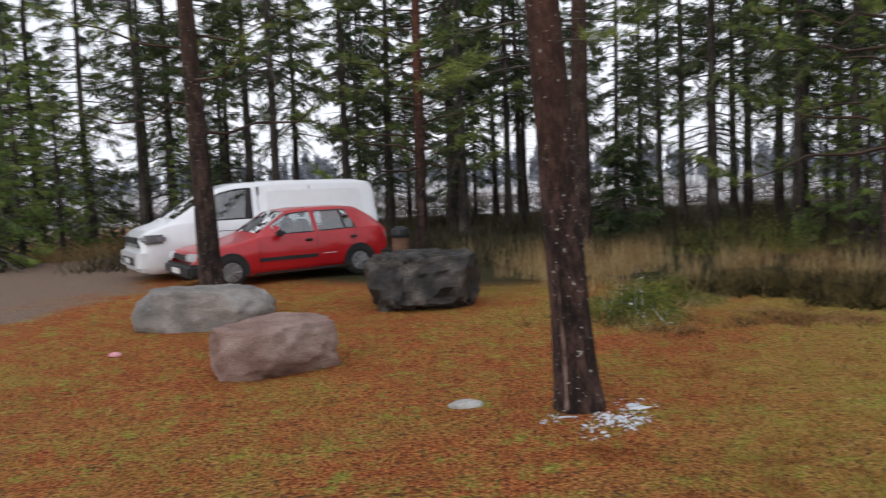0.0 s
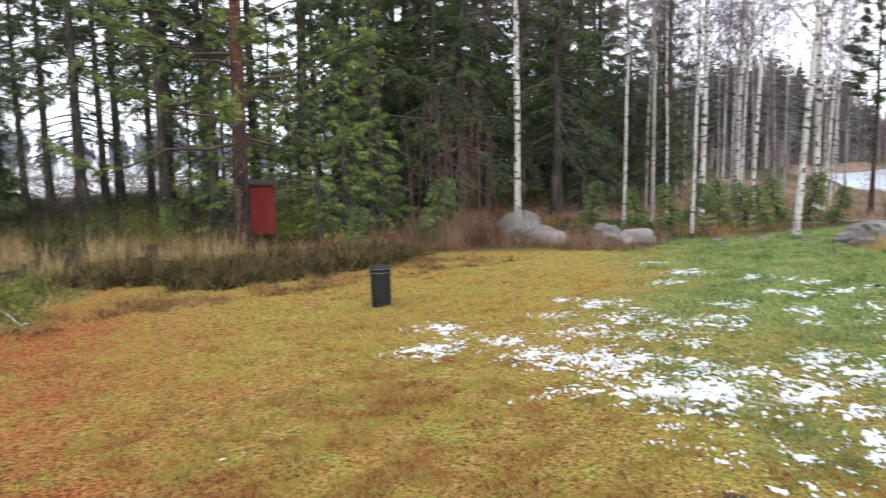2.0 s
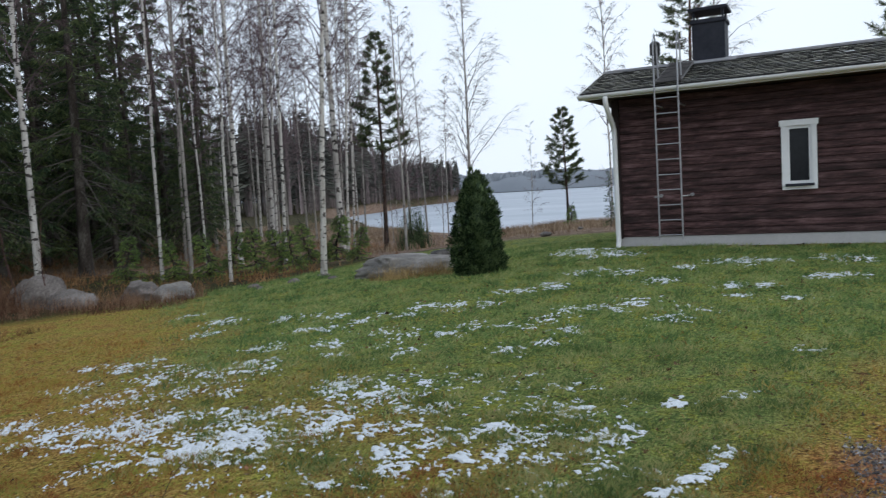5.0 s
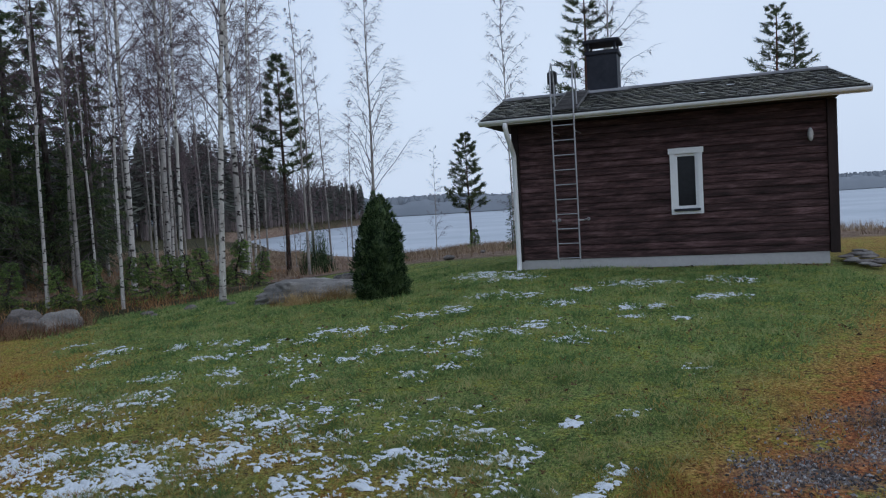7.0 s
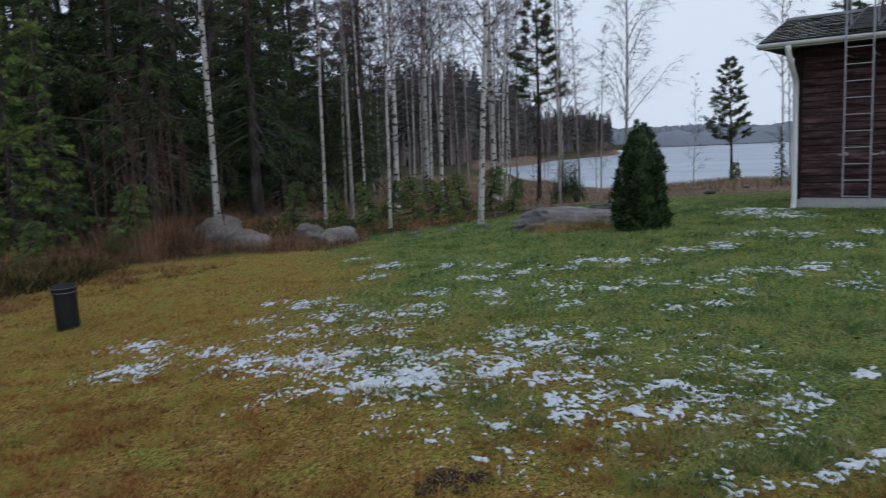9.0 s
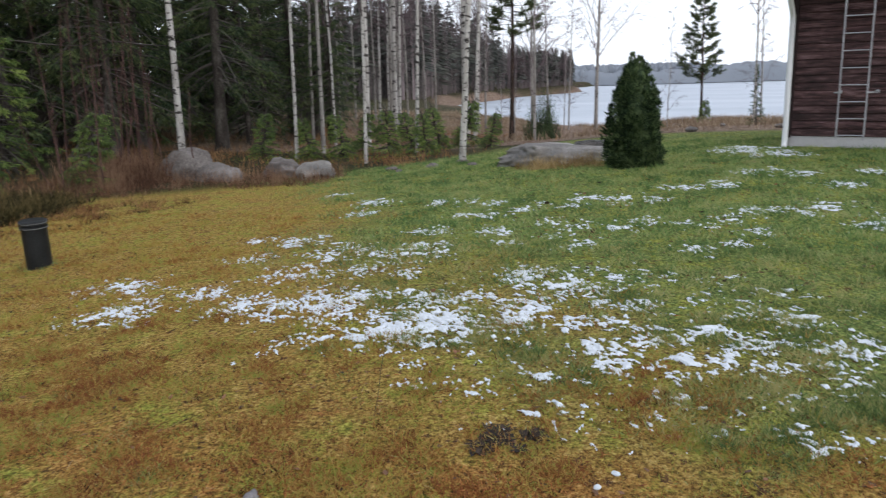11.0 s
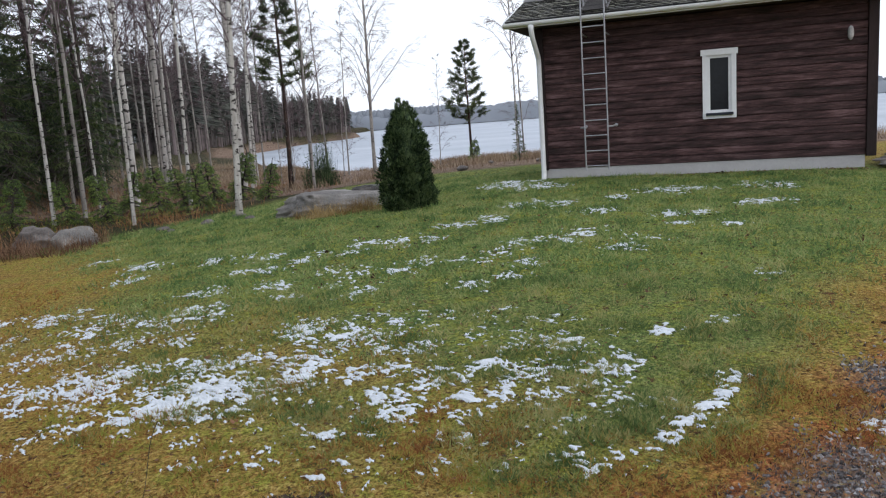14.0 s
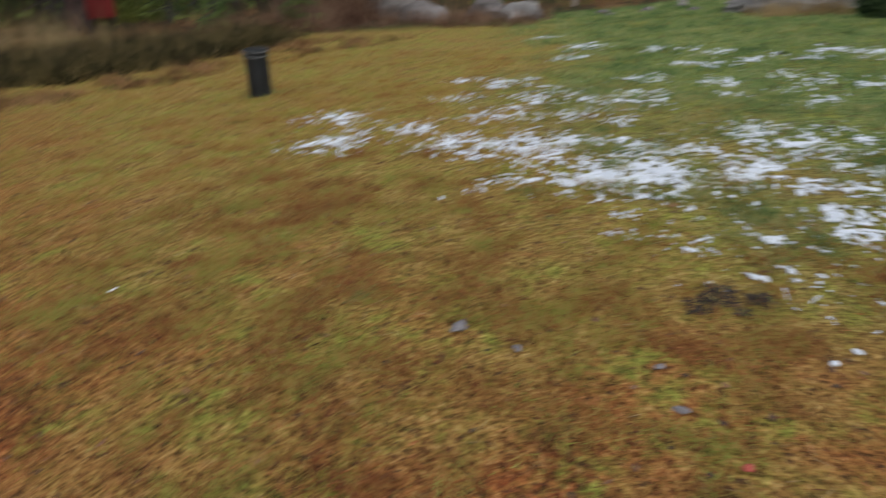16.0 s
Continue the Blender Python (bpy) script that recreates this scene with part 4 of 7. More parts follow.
scar = Build()
zz = np.linspace(0.06, 1.15, 16)
rr = 0.155 * (1 + 0.35 * np.exp(-zz / 0.25)) * (1 - 0.85 * zz / 13) * 1.035
wdt = 0.1 + 0.06 * np.sin(zz * 7) * np.sin(zz * 17 + 1) - 0.05 * zz
g = [(rr[i] * math.cos(radians(233) + o * wdt[i]), rr[i] * math.sin(radians(233) + o * wdt[i]), zz[i]) for i in range(16) for o in (-1, 0, 1)]
scar.add(g, [(3 * i + k, 3 * i + k + 1, 3 * i + k + 4, 3 * i + k + 3) for i in range(15) for k in range(2)])
part("resin_scar", scar, mat("resin_scar", [(0.35, (0.03, 0.018, 0.015)), (0.5, (0.15, 0.095, 0.08)), (0.7, (0.3, 0.22, 0.19))], 0.1, 0.8, 0.8, 0.02, stretch=(1, 1, 0.3)), pine_near, "pale strip of bare wood and resin")
# a wind-thrown leaning spruce top behind the near pine
low = spruce(61, 2.8, 0.05, 0.1, 1.5, 90, 18, 8, 1.4, NEEDLE, "low bushy spruce with branches down to the ground", "spruce_bush", dead=0.0)
settle_first(low, -13.4, 21, 0, 1.1)

# thuja on the lawn
def thuja():
    r = np.random.RandomState(71)
    t = thing("thuja_shrub", "dense dark green columnar thuja on the lawn", "shrub")
    core, leaf = Build(), Build()
    H = 1.66
    prof = lambda z: np.interp(z, [0, 0.12, 0.5, 0.9, 1.2, 1.42, 1.58, 1.66], [0.4, 0.45, 0.44, 0.40, 0.32, 0.23, 0.13, 0.03])
    zz = np.linspace(0, H * 0.93, 12)
    core.tube(np.stack([0 * zz, 0 * zz, zz - 0.02], 1), prof(zz) * 0.78 + 0.01, 14)
    part("inner_core", core, THUJA_N, t)
    # fans of scale leaves on many short shoots
    n_, per = 1150, 17
    z = H * (1 - (1 - r.rand(n_)) ** 0.62)
    a = r.rand(n_) * 2 * np.pi
    rad = prof(z) * (0.94 + 0.1 * np.sin(3 * a + 4 * z) + 0.1 * r.randn(n_))
    p = np.stack([np.cos(a) * rad, np.sin(a) * rad, z - 0.04], 1)
    out = np.stack([np.cos(a), np.sin(a), 0.75 + 0.5 * r.rand(n_)], 1) + r.randn(n_, 3) * 0.25
    P, O = np.repeat(p, per, 0), np.repeat(unit(out), per, 0)
    m = len(P)
    way = unit(O + r.randn(m, 3) * 0.5) * r.uniform(0.045, 0.115, (m, 1))
    leaf.blades(P + r.randn(m, 3) * 0.012, way, unit(np.cross(way, r.randn(m, 3))) * r.uniform(0.005, 0.011, (m, 1)))
    for cx_, cy_, top in ((-0.02, 0.07, 1.74), (0.0, -0.06, 1.68), (-0.05, -0.17, 1.46), (0.03, 0.2, 1.4), (0.1, 0.02, 1.6)):
        k = 420
        zz = top - r.rand(k) * 0.4
        rr = (top - zz) * 0.24 + 0.01
        a = r.rand(k) * 6.28
        p = np.stack([cx_ + np.cos(a) * rr, cy_ + np.sin(a) * rr, zz - 0.05], 1)
        w = unit(np.stack([np.cos(a) * 0.5, np.sin(a) * 0.5, 0 * a + 1], 1) + r.randn(k, 3) * 0.25) * r.uniform(0.05, 0.09, (k, 1))
        leaf.blades(p, w, unit(np.cross(w, r.randn(k, 3))) * 0.008)
    part("foliage", leaf, THUJA_N, t, "overlapping green scale leaves")
    t.matrix_basis = pose(11.98, 1.78, gz(11.98, 1.78) - 0.02) @ Matrix.Diagonal((0.8, 0.8, 0.95, 1))


thuja()

# ---- far woods ----
def far_wood(name, label, spots, hmin, hmax, mats, bare=0.3, seed=1, blades=70, w=0.5, low_end=0.0):
    r = np.random.RandomState(seed)
    b = Build()
    for x, y in spots:
        z0, h = gz(x, y), r.uniform(hmin, hmax) * (1 - low_end * float(smooth(120, 190, x)))
        leafless = r.rand() < bare
        b.tube([(x, y, z0 - 0.5), (x + 0.1, y, z0 + h * 0.5), (x, y + 0.1, z0 + h)], [0.14, 0.1, 0.02], 4, False, 2 if leafless else 1)
        m = blades if leafless else int(1.7 * blades)
        f = r.rand(m) ** 0.8
        lo = 0.2 if leafless else r.uniform(0.1, 0.5)
        z = z0 + h * (lo + (1 - lo) * f)
        rad = h * (0.16 if leafless else 0.15) * (1 - f) ** 0.7 + 0.2
        a = r.rand(m) * 6.28
        p = np.stack([x + 0 * a, y + 0 * a, z], 1)
        if leafless:
            way = np.stack([np.cos(a) * rad * 0.7, np.sin(a) * rad * 0.7, rad * 1.1], 1)
            b.cones(p, way, 0.03, 2)
        else:
            way = np.stack([np.cos(a) * rad, np.sin(a) * rad, -0.25 * rad], 1)
            side = unit(np.cross(way, r.randn(m, 3) + [0, 0, 0.5])) * (w * r.uniform(0.4, 1.1, (m, 1)))
            b.blades(p, way, side, 0)
    return single(name, b, mats, label, "woods", kind="stuff")


def far_ridge(name, label, spots, hmin, hmax, material, seed):
    r = np.random.RandomState(seed)
    b = Build()
    for x, y in spots:
        z0, h, w = gz(x, y), r.uniform(hmin, hmax), r.uniform(1.3, 2.1)
        b.tube([(x, y, z0 - 0.5), (x, y, z0 + h * 0.25), (x, y, z0 + h * 0.7), (x + r.randn() * 0.2, y, z0 + h)], [w * 0.9, w, w * 0.8, w * 0.25], 5, False)
    # the closed front of the wood
    ys = np.arange(-430, 170, 1.5)
    xs = 287 + 40 * vnoise(ys, 0 * ys, 60) + 60 * smooth(-60, -200, ys)
    top = 3.6 + 1.6 * vnoise(ys, 0 * ys + 9, 5) + 1.2 * vnoise(ys, 0 * ys + 3, 2.2) + 2.5 * vnoise(ys, 0 * ys + 5, 45)
    prof_x, prof_z = (0.0, 1.0, 3.0, 8.0), (0.0, 0.55, 0.9, 1.0)
    g = np.stack([np.stack([xs + px_, ys, LAKE_Z + 0.2 + top * pz_], 1) for px_, pz_ in zip(prof_x, prof_z)], 1)
    k = len(ys)
    i, j = np.meshgrid(np.arange(k - 1), np.arange(3), indexing="ij")
    b.add(g, np.stack([i * 4 + j, i * 4 + j + 1, (i + 1) * 4 + j + 1, (i + 1) * 4 + j], -1).reshape(-1, 4))
    return single(name, b, material, label, "woods", kind="stuff", soft=True)


# aerial haze is put into these colours: greyed headland, blue-grey woods beyond
FAR_N = mat("far_conifers", [(0.3, (0.055, 0.06, 0.054)), (0.7, (0.115, 0.12, 0.1))], 9, 0.9, 0, island=0.4)
FAR_T = mat("far_trunks", [(0.3, (0.06, 0.052, 0.05)), (0.7, (0.17, 0.148, 0.14))], 5, 0.9, 0)
FAR_B = mat("far_bare_birches", [(0.3, (0.125, 0.1, 0.1)), (0.7, (0.25, 0.205, 0.205))], 5, 0.9, 0)
MIST_N = mat("haze_tinted_woods", [(0.2, (0.185, 0.205, 0.235)), (0.8, (0.21, 0.23, 0.262))], 60, 0.95, 0, island=0.08)
MIST_B = mat("haze_tinted_trunks", [(0.3, (0.19, 0.21, 0.23)), (0.7, (0.23, 0.25, 0.27))], 30, 0.95, 0)
r = np.random.RandomState(81)
spots = []
while len(spots) < 900:
    x = r.uniform(88, 215)
    y = float(shore_line(x)) + 3.0 + 42 * r.rand() ** 1.6
    if float(lake_part(x, y)) < 0.02:
        spots.append((x, y))
far_wood("headland_woods", "mixed pines and bare birches on the headland", spots, 10, 15, [FAR_N, FAR_T, FAR_B], 0.5, 82, 84, 0.19, 0.4)
spots = []
while len(spots) < 3800:
    y = r.uniform(-420, 160)
    x = 289 + 40 * float(vnoise(y, 0, 60)) + 60 * float(smooth(-60, -200, y)) + r.uniform(0, 90)
    if float(lake_part(x, y)) < 0.02:
        spots.append((x, y))
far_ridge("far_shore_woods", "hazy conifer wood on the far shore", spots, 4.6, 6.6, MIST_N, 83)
spots = [polar(r.uniform(-48, 45), r.uniform(150, 210)) for _ in range(520)]
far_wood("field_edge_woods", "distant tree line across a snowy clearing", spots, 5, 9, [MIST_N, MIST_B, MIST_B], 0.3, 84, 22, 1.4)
# brushwood left on the clearing
brush = Build()
for _ in range(1800):
    x, y = polar(r.uniform(-50, 42), r.uniform(42, 95))
    if float(field_here := smooth(34, 44, y - 0.6 * max(x, 0))) > 0.3:
        k = 4
        p = np.stack([x + r.randn(k) * 0.8, y + r.randn(k) * 0.8, gz(x, y) + r.rand(k) * 0.3], 1)
        brush.cones(p, r.randn(k, 3) * [0.7, 0.7, 0.35] + [0, 0, 0.3], 0.05)
single("brushwood", brush, FAR_T, "scattered felling debris on the snowy clearing", "debris", kind="stuff")

# ---- boulders and stones ----
def boulder(name, label, m, sx, sy, sz, material, seed, rough=0.16, flat=0.0, cuts=0, sub=4, group="", strata=0.0, taper=0.0, block=1.0, split=0.0):
    bm = bmesh.new()
    bmesh.ops.create_icosphere(bm, subdivisions=sub, radius=1)
    r = np.random.RandomState(seed)
    planes = [(Vector(unit(r.randn(3) * [1, 1, 0.6])), r.uniform(0.62, 0.85)) for _ in range(cuts)]
    off = Vector((seed * 3.1, seed * 1.7, 0))
    for v in bm.verts:
        c = Vector([math.copysign(abs(q) ** block, q) for q in v.co])
        c *= 1 / max(1.0, c.length * 0.86)
        for nrm, lim in planes:
            over = c.dot(nrm) - lim
            if over > 0:
                c -= nrm * over * 0.92
        if flat and c.z > flat:
            c.z = flat + (c.z - flat) * 0.2
        c.z *= 1 - taper * c.x - 5 * taper * max(0, -c.x - 0.42)
        k = 1 + rough * (0.8 * noise.noise(c * 1.3 + off) + 0.55 * noise.noise(c * 3.4 + off) - 0.5 * abs(noise.noise(c * 5.0 - off)) + 0.3 * noise.noise(c * 8 + off) + 0.17 * noise.noise(c * 19 + off))
        if split:
            k -= split * (abs(noise.noise(c * 1.7 + off * 2)) + 0.7 * abs(noise.noise(c * 4.1 - off)) - 0.5) + 0.3 * split * noise.cell(c * 5 + off)
        if strata:
            lay = (0.5 * c.z + 0.8 * c.x - 0.3 * c.y + 0.2 * noise.noise(c * 2 + off)) * 3.1
            k *= 1 + strata * (lay - math.floor(lay) - 0.5) + 0.5 * strata * noise.noise(Vector((math.floor(lay) * 3.3, 2 * c.x, 2 * c.y)))
        v.co = Vector((c.x * sx * k, c.y * sy * k, c.z * sz * k))
    me = bpy.data.meshes.new(name)
    bm.to_mesh(me)
    bm.free()
    me.materials.append(material)
    if not split:
        me.shade_smooth()
    ob = new(name, me)
    ob.matrix_basis = m
    return tagged(ob, label, "rock", group)


def on_ground(x, y, dz=0.0, rz=0.0):
    return pose(x, y, gz(x, y) + dz, 0, 0, rz)


boulder("boulder", "rounded pinkish granite boulder on needle litter", on_ground(-1.78, 7.68, 0.22, 8), 0.78, 0.52, 0.48, ROCK_PINK, 3, 0.14, 0.55, 5, 5)
boulder("boulder", "flat-topped grey granite boulder with lichen", on_ground(-3.25, 10.35, 0.16, -6), 0.95, 0.66, 0.56, ROCK_GREY, 5, 0.14, 0.6, 4, 5)
boulder("boulder", "dark split boulder with sharp edges", on_ground(-0.25, 11.5, 0.33, 15), 0.86, 0.74, 0.78, ROCK_DARK, 9, 0.12, 0.5, 12, 5, strata=0.06, block=0.62, split=0.13)
boulder("boulder", "rounded grey boulder at the wood's edge", on_ground(12.85, 10.5, 0.04, 20), 0.6, 0.62, 0.53, ROCK_LAWN, 12, 0.24, 0, 5)
boulder("boulder", "low pinkish boulder beside dry grass", on_ground(12.7, 9.75, 0.0, -30), 0.45, 0.6, 0.3, ROCK_LAWN, 14, 0.24, 0, 4)
boulder("boulder", "low grey boulder behind rusty grass", on_ground(13.4, 8.75, 0.02, 60), 0.72, 0.45, 0.29, ROCK_LAWN, 15, 0.26, 0, 5)
boulder("boulder", "rounded grey boulder at the lawn's edge", on_ground(13.0, 7.75, 0.02, 40), 0.55, 0.42, 0.28, ROCK_GREY, 16, 0.22, 0, 4)
boulder("boulder", "long low grey bedrock boulder beside the thuja", on_ground(12.9, 3.08, 0.03, -75), 1.36, 0.62, 0.38, ROCK_GREY, 27, 0.2, 0.6, 11, 5, taper=0.36)
boulder("boulder", "dark flat stone behind the long boulder", on_ground(14.2, 2.75, 0.0, 80), 0.5, 0.35, 0.2, ROCK_DARK, 18, 0.2, 0, 3)
boulder("stone", "pale flat stone lying in the grass", on_ground(0.13, 6.0, 0.0, 10), 0.15, 0.1, 0.05, ROCK_PALE, 20, 0.15, 0, 0, 3)
rb = np.random.RandomState(17)
for k in range(10):
    x, y = 13.1 + 0.4 * rb.randn() + 0.25 * k, 6.6 - 0.45 * k + 0.25 * rb.randn()
    s = rb.uniform(0.08, 0.2)
    boulder("stone", "small grey stone in the lawn's edge", on_ground(x, y, 0.0, rb.rand() * 180), s * 0.95, s * 0.7, s * 0.4, ROCK_LAWN, 30 + k, 0.25, 0, 6, 3, "edge stones")
for k in range(7):
    x, y = 17.5 + rb.rand() * 12, -1.8 + rb.rand() * 5.5
    s = rb.uniform(0.08, 0.18)
    boulder("stone", "grey shore stone in dry reed", on_ground(x, y, 0.05, rb.rand() * 180), s * 1.4, s, s * 0.5, ROCK_LAWN, 50 + k, 0.18, 0, 1, 3, "shore stones")
for k, (x, y, s) in enumerate(((2.62, 1.95, 0.062), (2.6, 1.68, 0.032), (2.55, 1.05, 0.035), (2.75, 1.2, 0.028), (3.05, -0.05, 0.04))):
    boulder("stone", "small blue-grey stone half sunk in moss", on_ground(x, y, 0.01, k * 50), s * 0.8, s * 0.45, s * 0.3, PEBBLE, 70 + k, 0.35, 0, 5, 3, "lawn stones")
# flat steps at the far corner of the cabin
for k in range(16):
    f = k / 15
    boulder("paving_stone", "flat grey stone slab at the cabin's corner", on_ground(13.5 - 1.5 * f + 0.2 * rb.randn(), -5.75 + 0.35 * f + 0.16 * rb.randn(), 0.05 + 0.06 * rb.rand() * (1 - f), 37 * k), rb.uniform(0.11, 0.2), rb.uniform(0.08, 0.12), rb.uniform(0.02, 0.035), ROCK_LAWN if k % 3 else ROCK_GREY, 80 + k, 0.2, 0, 4, 3, "corner stones")

# ---- black inspection pipe on the lawn ----
RIM_GLINT = mat("rim_glint", [(0.3, (0.100, 0.105, 0.110)), (0.7, (0.170, 0.175, 0.180))], 0.2, 0.4, 0.0)
BLACK_P = mat("black_plastic", [(0.3, (0.008, 0.009, 0.01)), (0.7, (0.02, 0.022, 0.024))], 0.3, 0.4, 0.1, 0.02, spec=0.25)
pipe = thing("vent_pipe", "black plastic well pipe with ribbed lid on the lawn", "pipe", on_ground(5.86, 6.7, 0.0, 20) @ pose(0, 0, 0, 0, -2.5, 0))
b = Build()
b.tube([(0, 0, -0.1), (0, 0, 0.0), (0, 0, 0.42), (0, 0, 0.44)], [0.117, 0.118, 0.118, 0.112], 28)
part("body", b, BLACK_P, pipe, soft=False)
b = Build()
b.tube([(0, 0, 0.4), (0, 0, 0.402), (0, 0, 0.43), (0, 0, 0.435), (0, 0, 0.447), (0, 0, 0.452), (0, 0, 0.475), (0, 0, 0.485)], [0.118, 0.129, 0.129, 0.12, 0.12, 0.13, 0.13, 0.118], 28)
part("lid", b, BLACK_P, pipe, "ribbed black lid")
# highlights on the lid's ribs, painted as thin pale rings
for z in (0.4155, 0.4635):
    b = Build()
    b.tube([(0, 0, z - 0.004), (0, 0, z + 0.004)], [0.1315, 0.1315], 28, False)
    part("glint_ring", b, RIM_GLINT, pipe, "pale ring painted as a highlight on the rim")
tuft_field("pipe_grass", "green grass tufts at the pipe's foot", [(5.86 + 0.16 * math.cos(k * 0.5), 6.7 + 0.16 * math.sin(k * 0.5)) for k in range(13)], 0.03, 0.09, TURF_D, 0.003, 0.04, 16, 0.6, 55)

# ---- litter bin behind the dark boulder ----
BIN_BR = mat("brown_bin", [(0.3, (0.09, 0.045, 0.03)), (0.7, (0.17, 0.095, 0.065))], 0.3, 0.6, 0.15)
bx, by = polar(3.15, 14.2)
lb = thing("litter_bin", "brown bin with black lid beside the boulder", "bin", on_ground(bx, by))
b = Build()
b.tube([(0, 0, 0), (0, 0, 0.05), (0, 0, 0.82)], [0.13, 0.135, 0.16], 20)
part("body", b, BIN_BR, lb)
b = Build()
b.tube([(0, 0, 0.8), (0, 0, 0.86), (0, 0, 0.95), (0, 0, 1.0)], [0.175, 0.18, 0.16, 0.07], 20)
part("lid", b, BLACK_P, lb, "domed black lid")

# ---- red box on legs in the wood ----
RED_W = mat("red_paint_wood", [(0.3, (0.085, 0.008, 0.006)), (0.7, (0.16, 0.014, 0.011))], 0.5, 0.8, 0.3, 0.02, stretch=(1, 1, 0.3))
DARK_W = mat("dark_wood", [(0.3, (0.018, 0.012, 0.011)), (0.7, (0.048, 0.033, 0.027))], 0.4, 0.9, 0.4)
rx, ry = polar(-31.9, 17.8)
shed = thing("red_shed", "small red board shed on legs among the spruces", "shed", on_ground(rx, ry, -0.06, -28))
for k in range(5):
    x = -0.35 + 0.1 * k
    part("board", bevelled(x + 0.003, x + 0.097, -0.38, -0.355, 0.2, 1.3, 0.004, 1), RED_W, shed)
b = Build()
b.box(-0.35, 0.15, -0.355, 0.38, 0.2, 1.28)
part("box", b, RED_W, shed)
b = Build()
b.add([(-0.42, -0.44, 1.28), (0.22, -0.44, 1.28), (0.22, 0.44, 1.36), (-0.42, 0.44, 1.36), (-0.42, -0.44, 1.33), (0.22, -0.44, 1.33), (0.22, 0.44, 1.41), (-0.42, 0.44, 1.41)], [(3, 2, 1, 0), (4, 5, 6, 7), (0, 1, 5, 4), (1, 2, 6, 5), (2, 3, 7, 6), (3, 0, 4, 7)])
part("roof", b, DARK_W, shed)
for x in (-0.3, 0.1):
    for y in (-0.33, 0.33):
        part("leg", bevelled(x - 0.04, x + 0.04, y - 0.04, y + 0.04, -0.25, 0.2, 0.006, 1), DARK_W, shed)

# ---- vehicles ----
WHITE_P = mat("white_car_paint", [(0.3, (0.74, 0.77, 0.80)), (0.7, (0.80, 0.825, 0.85))], 1.5, 0.3, 0.02, coat=0.8, spec=0.5)
RED_P = mat("red_car_paint", [(0.3, (0.36, 0.006, 0.012)), (0.7, (0.46, 0.011, 0.018))], 1.2, 0.35, 0.02, coat=0.5, spec=0.4)
CAR_GL = bpy.data.materials.new("car_glass")
CAR_GL.use_nodes = True
cn, cl = CAR_GL.node_tree.nodes, CAR_GL.node_tree.links
cl.remove(cn["Material Output"].inputs["Surface"].links[0])
clear, gloss, fres, both = cn.new("ShaderNodeBsdfTransparent"), cn.new("ShaderNodeBsdfGlossy"), cn.new("ShaderNodeFresnel"), cn.new("ShaderNodeMixShader")
clear.inputs["Color"].default_value, gloss.inputs["Roughness"].default_value, fres.inputs["IOR"].default_value = (0.72, 0.8, 0.82, 1), 0.02, 2.7
for a_, b_ in ((fres.outputs[0], both.inputs[0]), (clear.outputs[0], both.inputs[1]), (gloss.outputs[0], both.inputs[2]), (both.outputs[0], cn["Material Output"].inputs["Surface"])):
    cl.new(a_, b_)
SEAT = mat("grey_seat_cloth", [(0.3, (0.03, 0.032, 0.036)), (0.7, (0.075, 0.078, 0.085))], 0.2, 0.9, 0.2)
TRIM = mat("black_trim", [(0.3, (0.012, 0.012, 0.013)), (0.7, (0.035, 0.035, 0.036))], 0.4, 0.6, 0.05)
TYRE = mat("tyre_rubber", [(0.3, (0.012, 0.012, 0.012)), (0.7, (0.03, 0.029, 0.028))], 0.1, 0.85, 0.3, 0.01)
RIM = mat("rim_metal", [(0.3, (0.12, 0.12, 0.125)), (0.7, (0.3, 0.3, 0.31))], 0.2, 0.5, 0.05, metal=0.5)
LAMP_G = glass("headlamp_glass", (0.62, 0.66, 0.7), 0.1)
LAMP_R = glass("tail_lamp_glass", (0.4, 0.02, 0.02), 0.15)
PLATE = mat("plate_white", [(0.3, (0.6, 0.6, 0.6)), (0.7, (0.7, 0.7, 0.7))], 0.3, 0.5, 0)


def car_section(st, x):
    """Half outline of the body at x, from the sill up to the roof's middle."""
    xs = [s[0] for s in st]
    zb, zm, zt, wm, wt = (np.interp(x, xs, [s[k] for s in st]) for k in range(1, 6))
    zmid = zb + 0.55 * (zm - zb)
    return np.array([(wm * 0.93, zb), (wm * 0.99, zb + 0.12), (wm, zmid), (wm * 0.975, zm), (wm * 0.95 + 0.0, zm + 0.02), (wt * 1.0, zm + 0.86 * (zt - zm)), (wt * 0.93, zm + 0.97 * (zt - zm)), (wt * 0.7, zt), (0.0, zt + 0.015)])


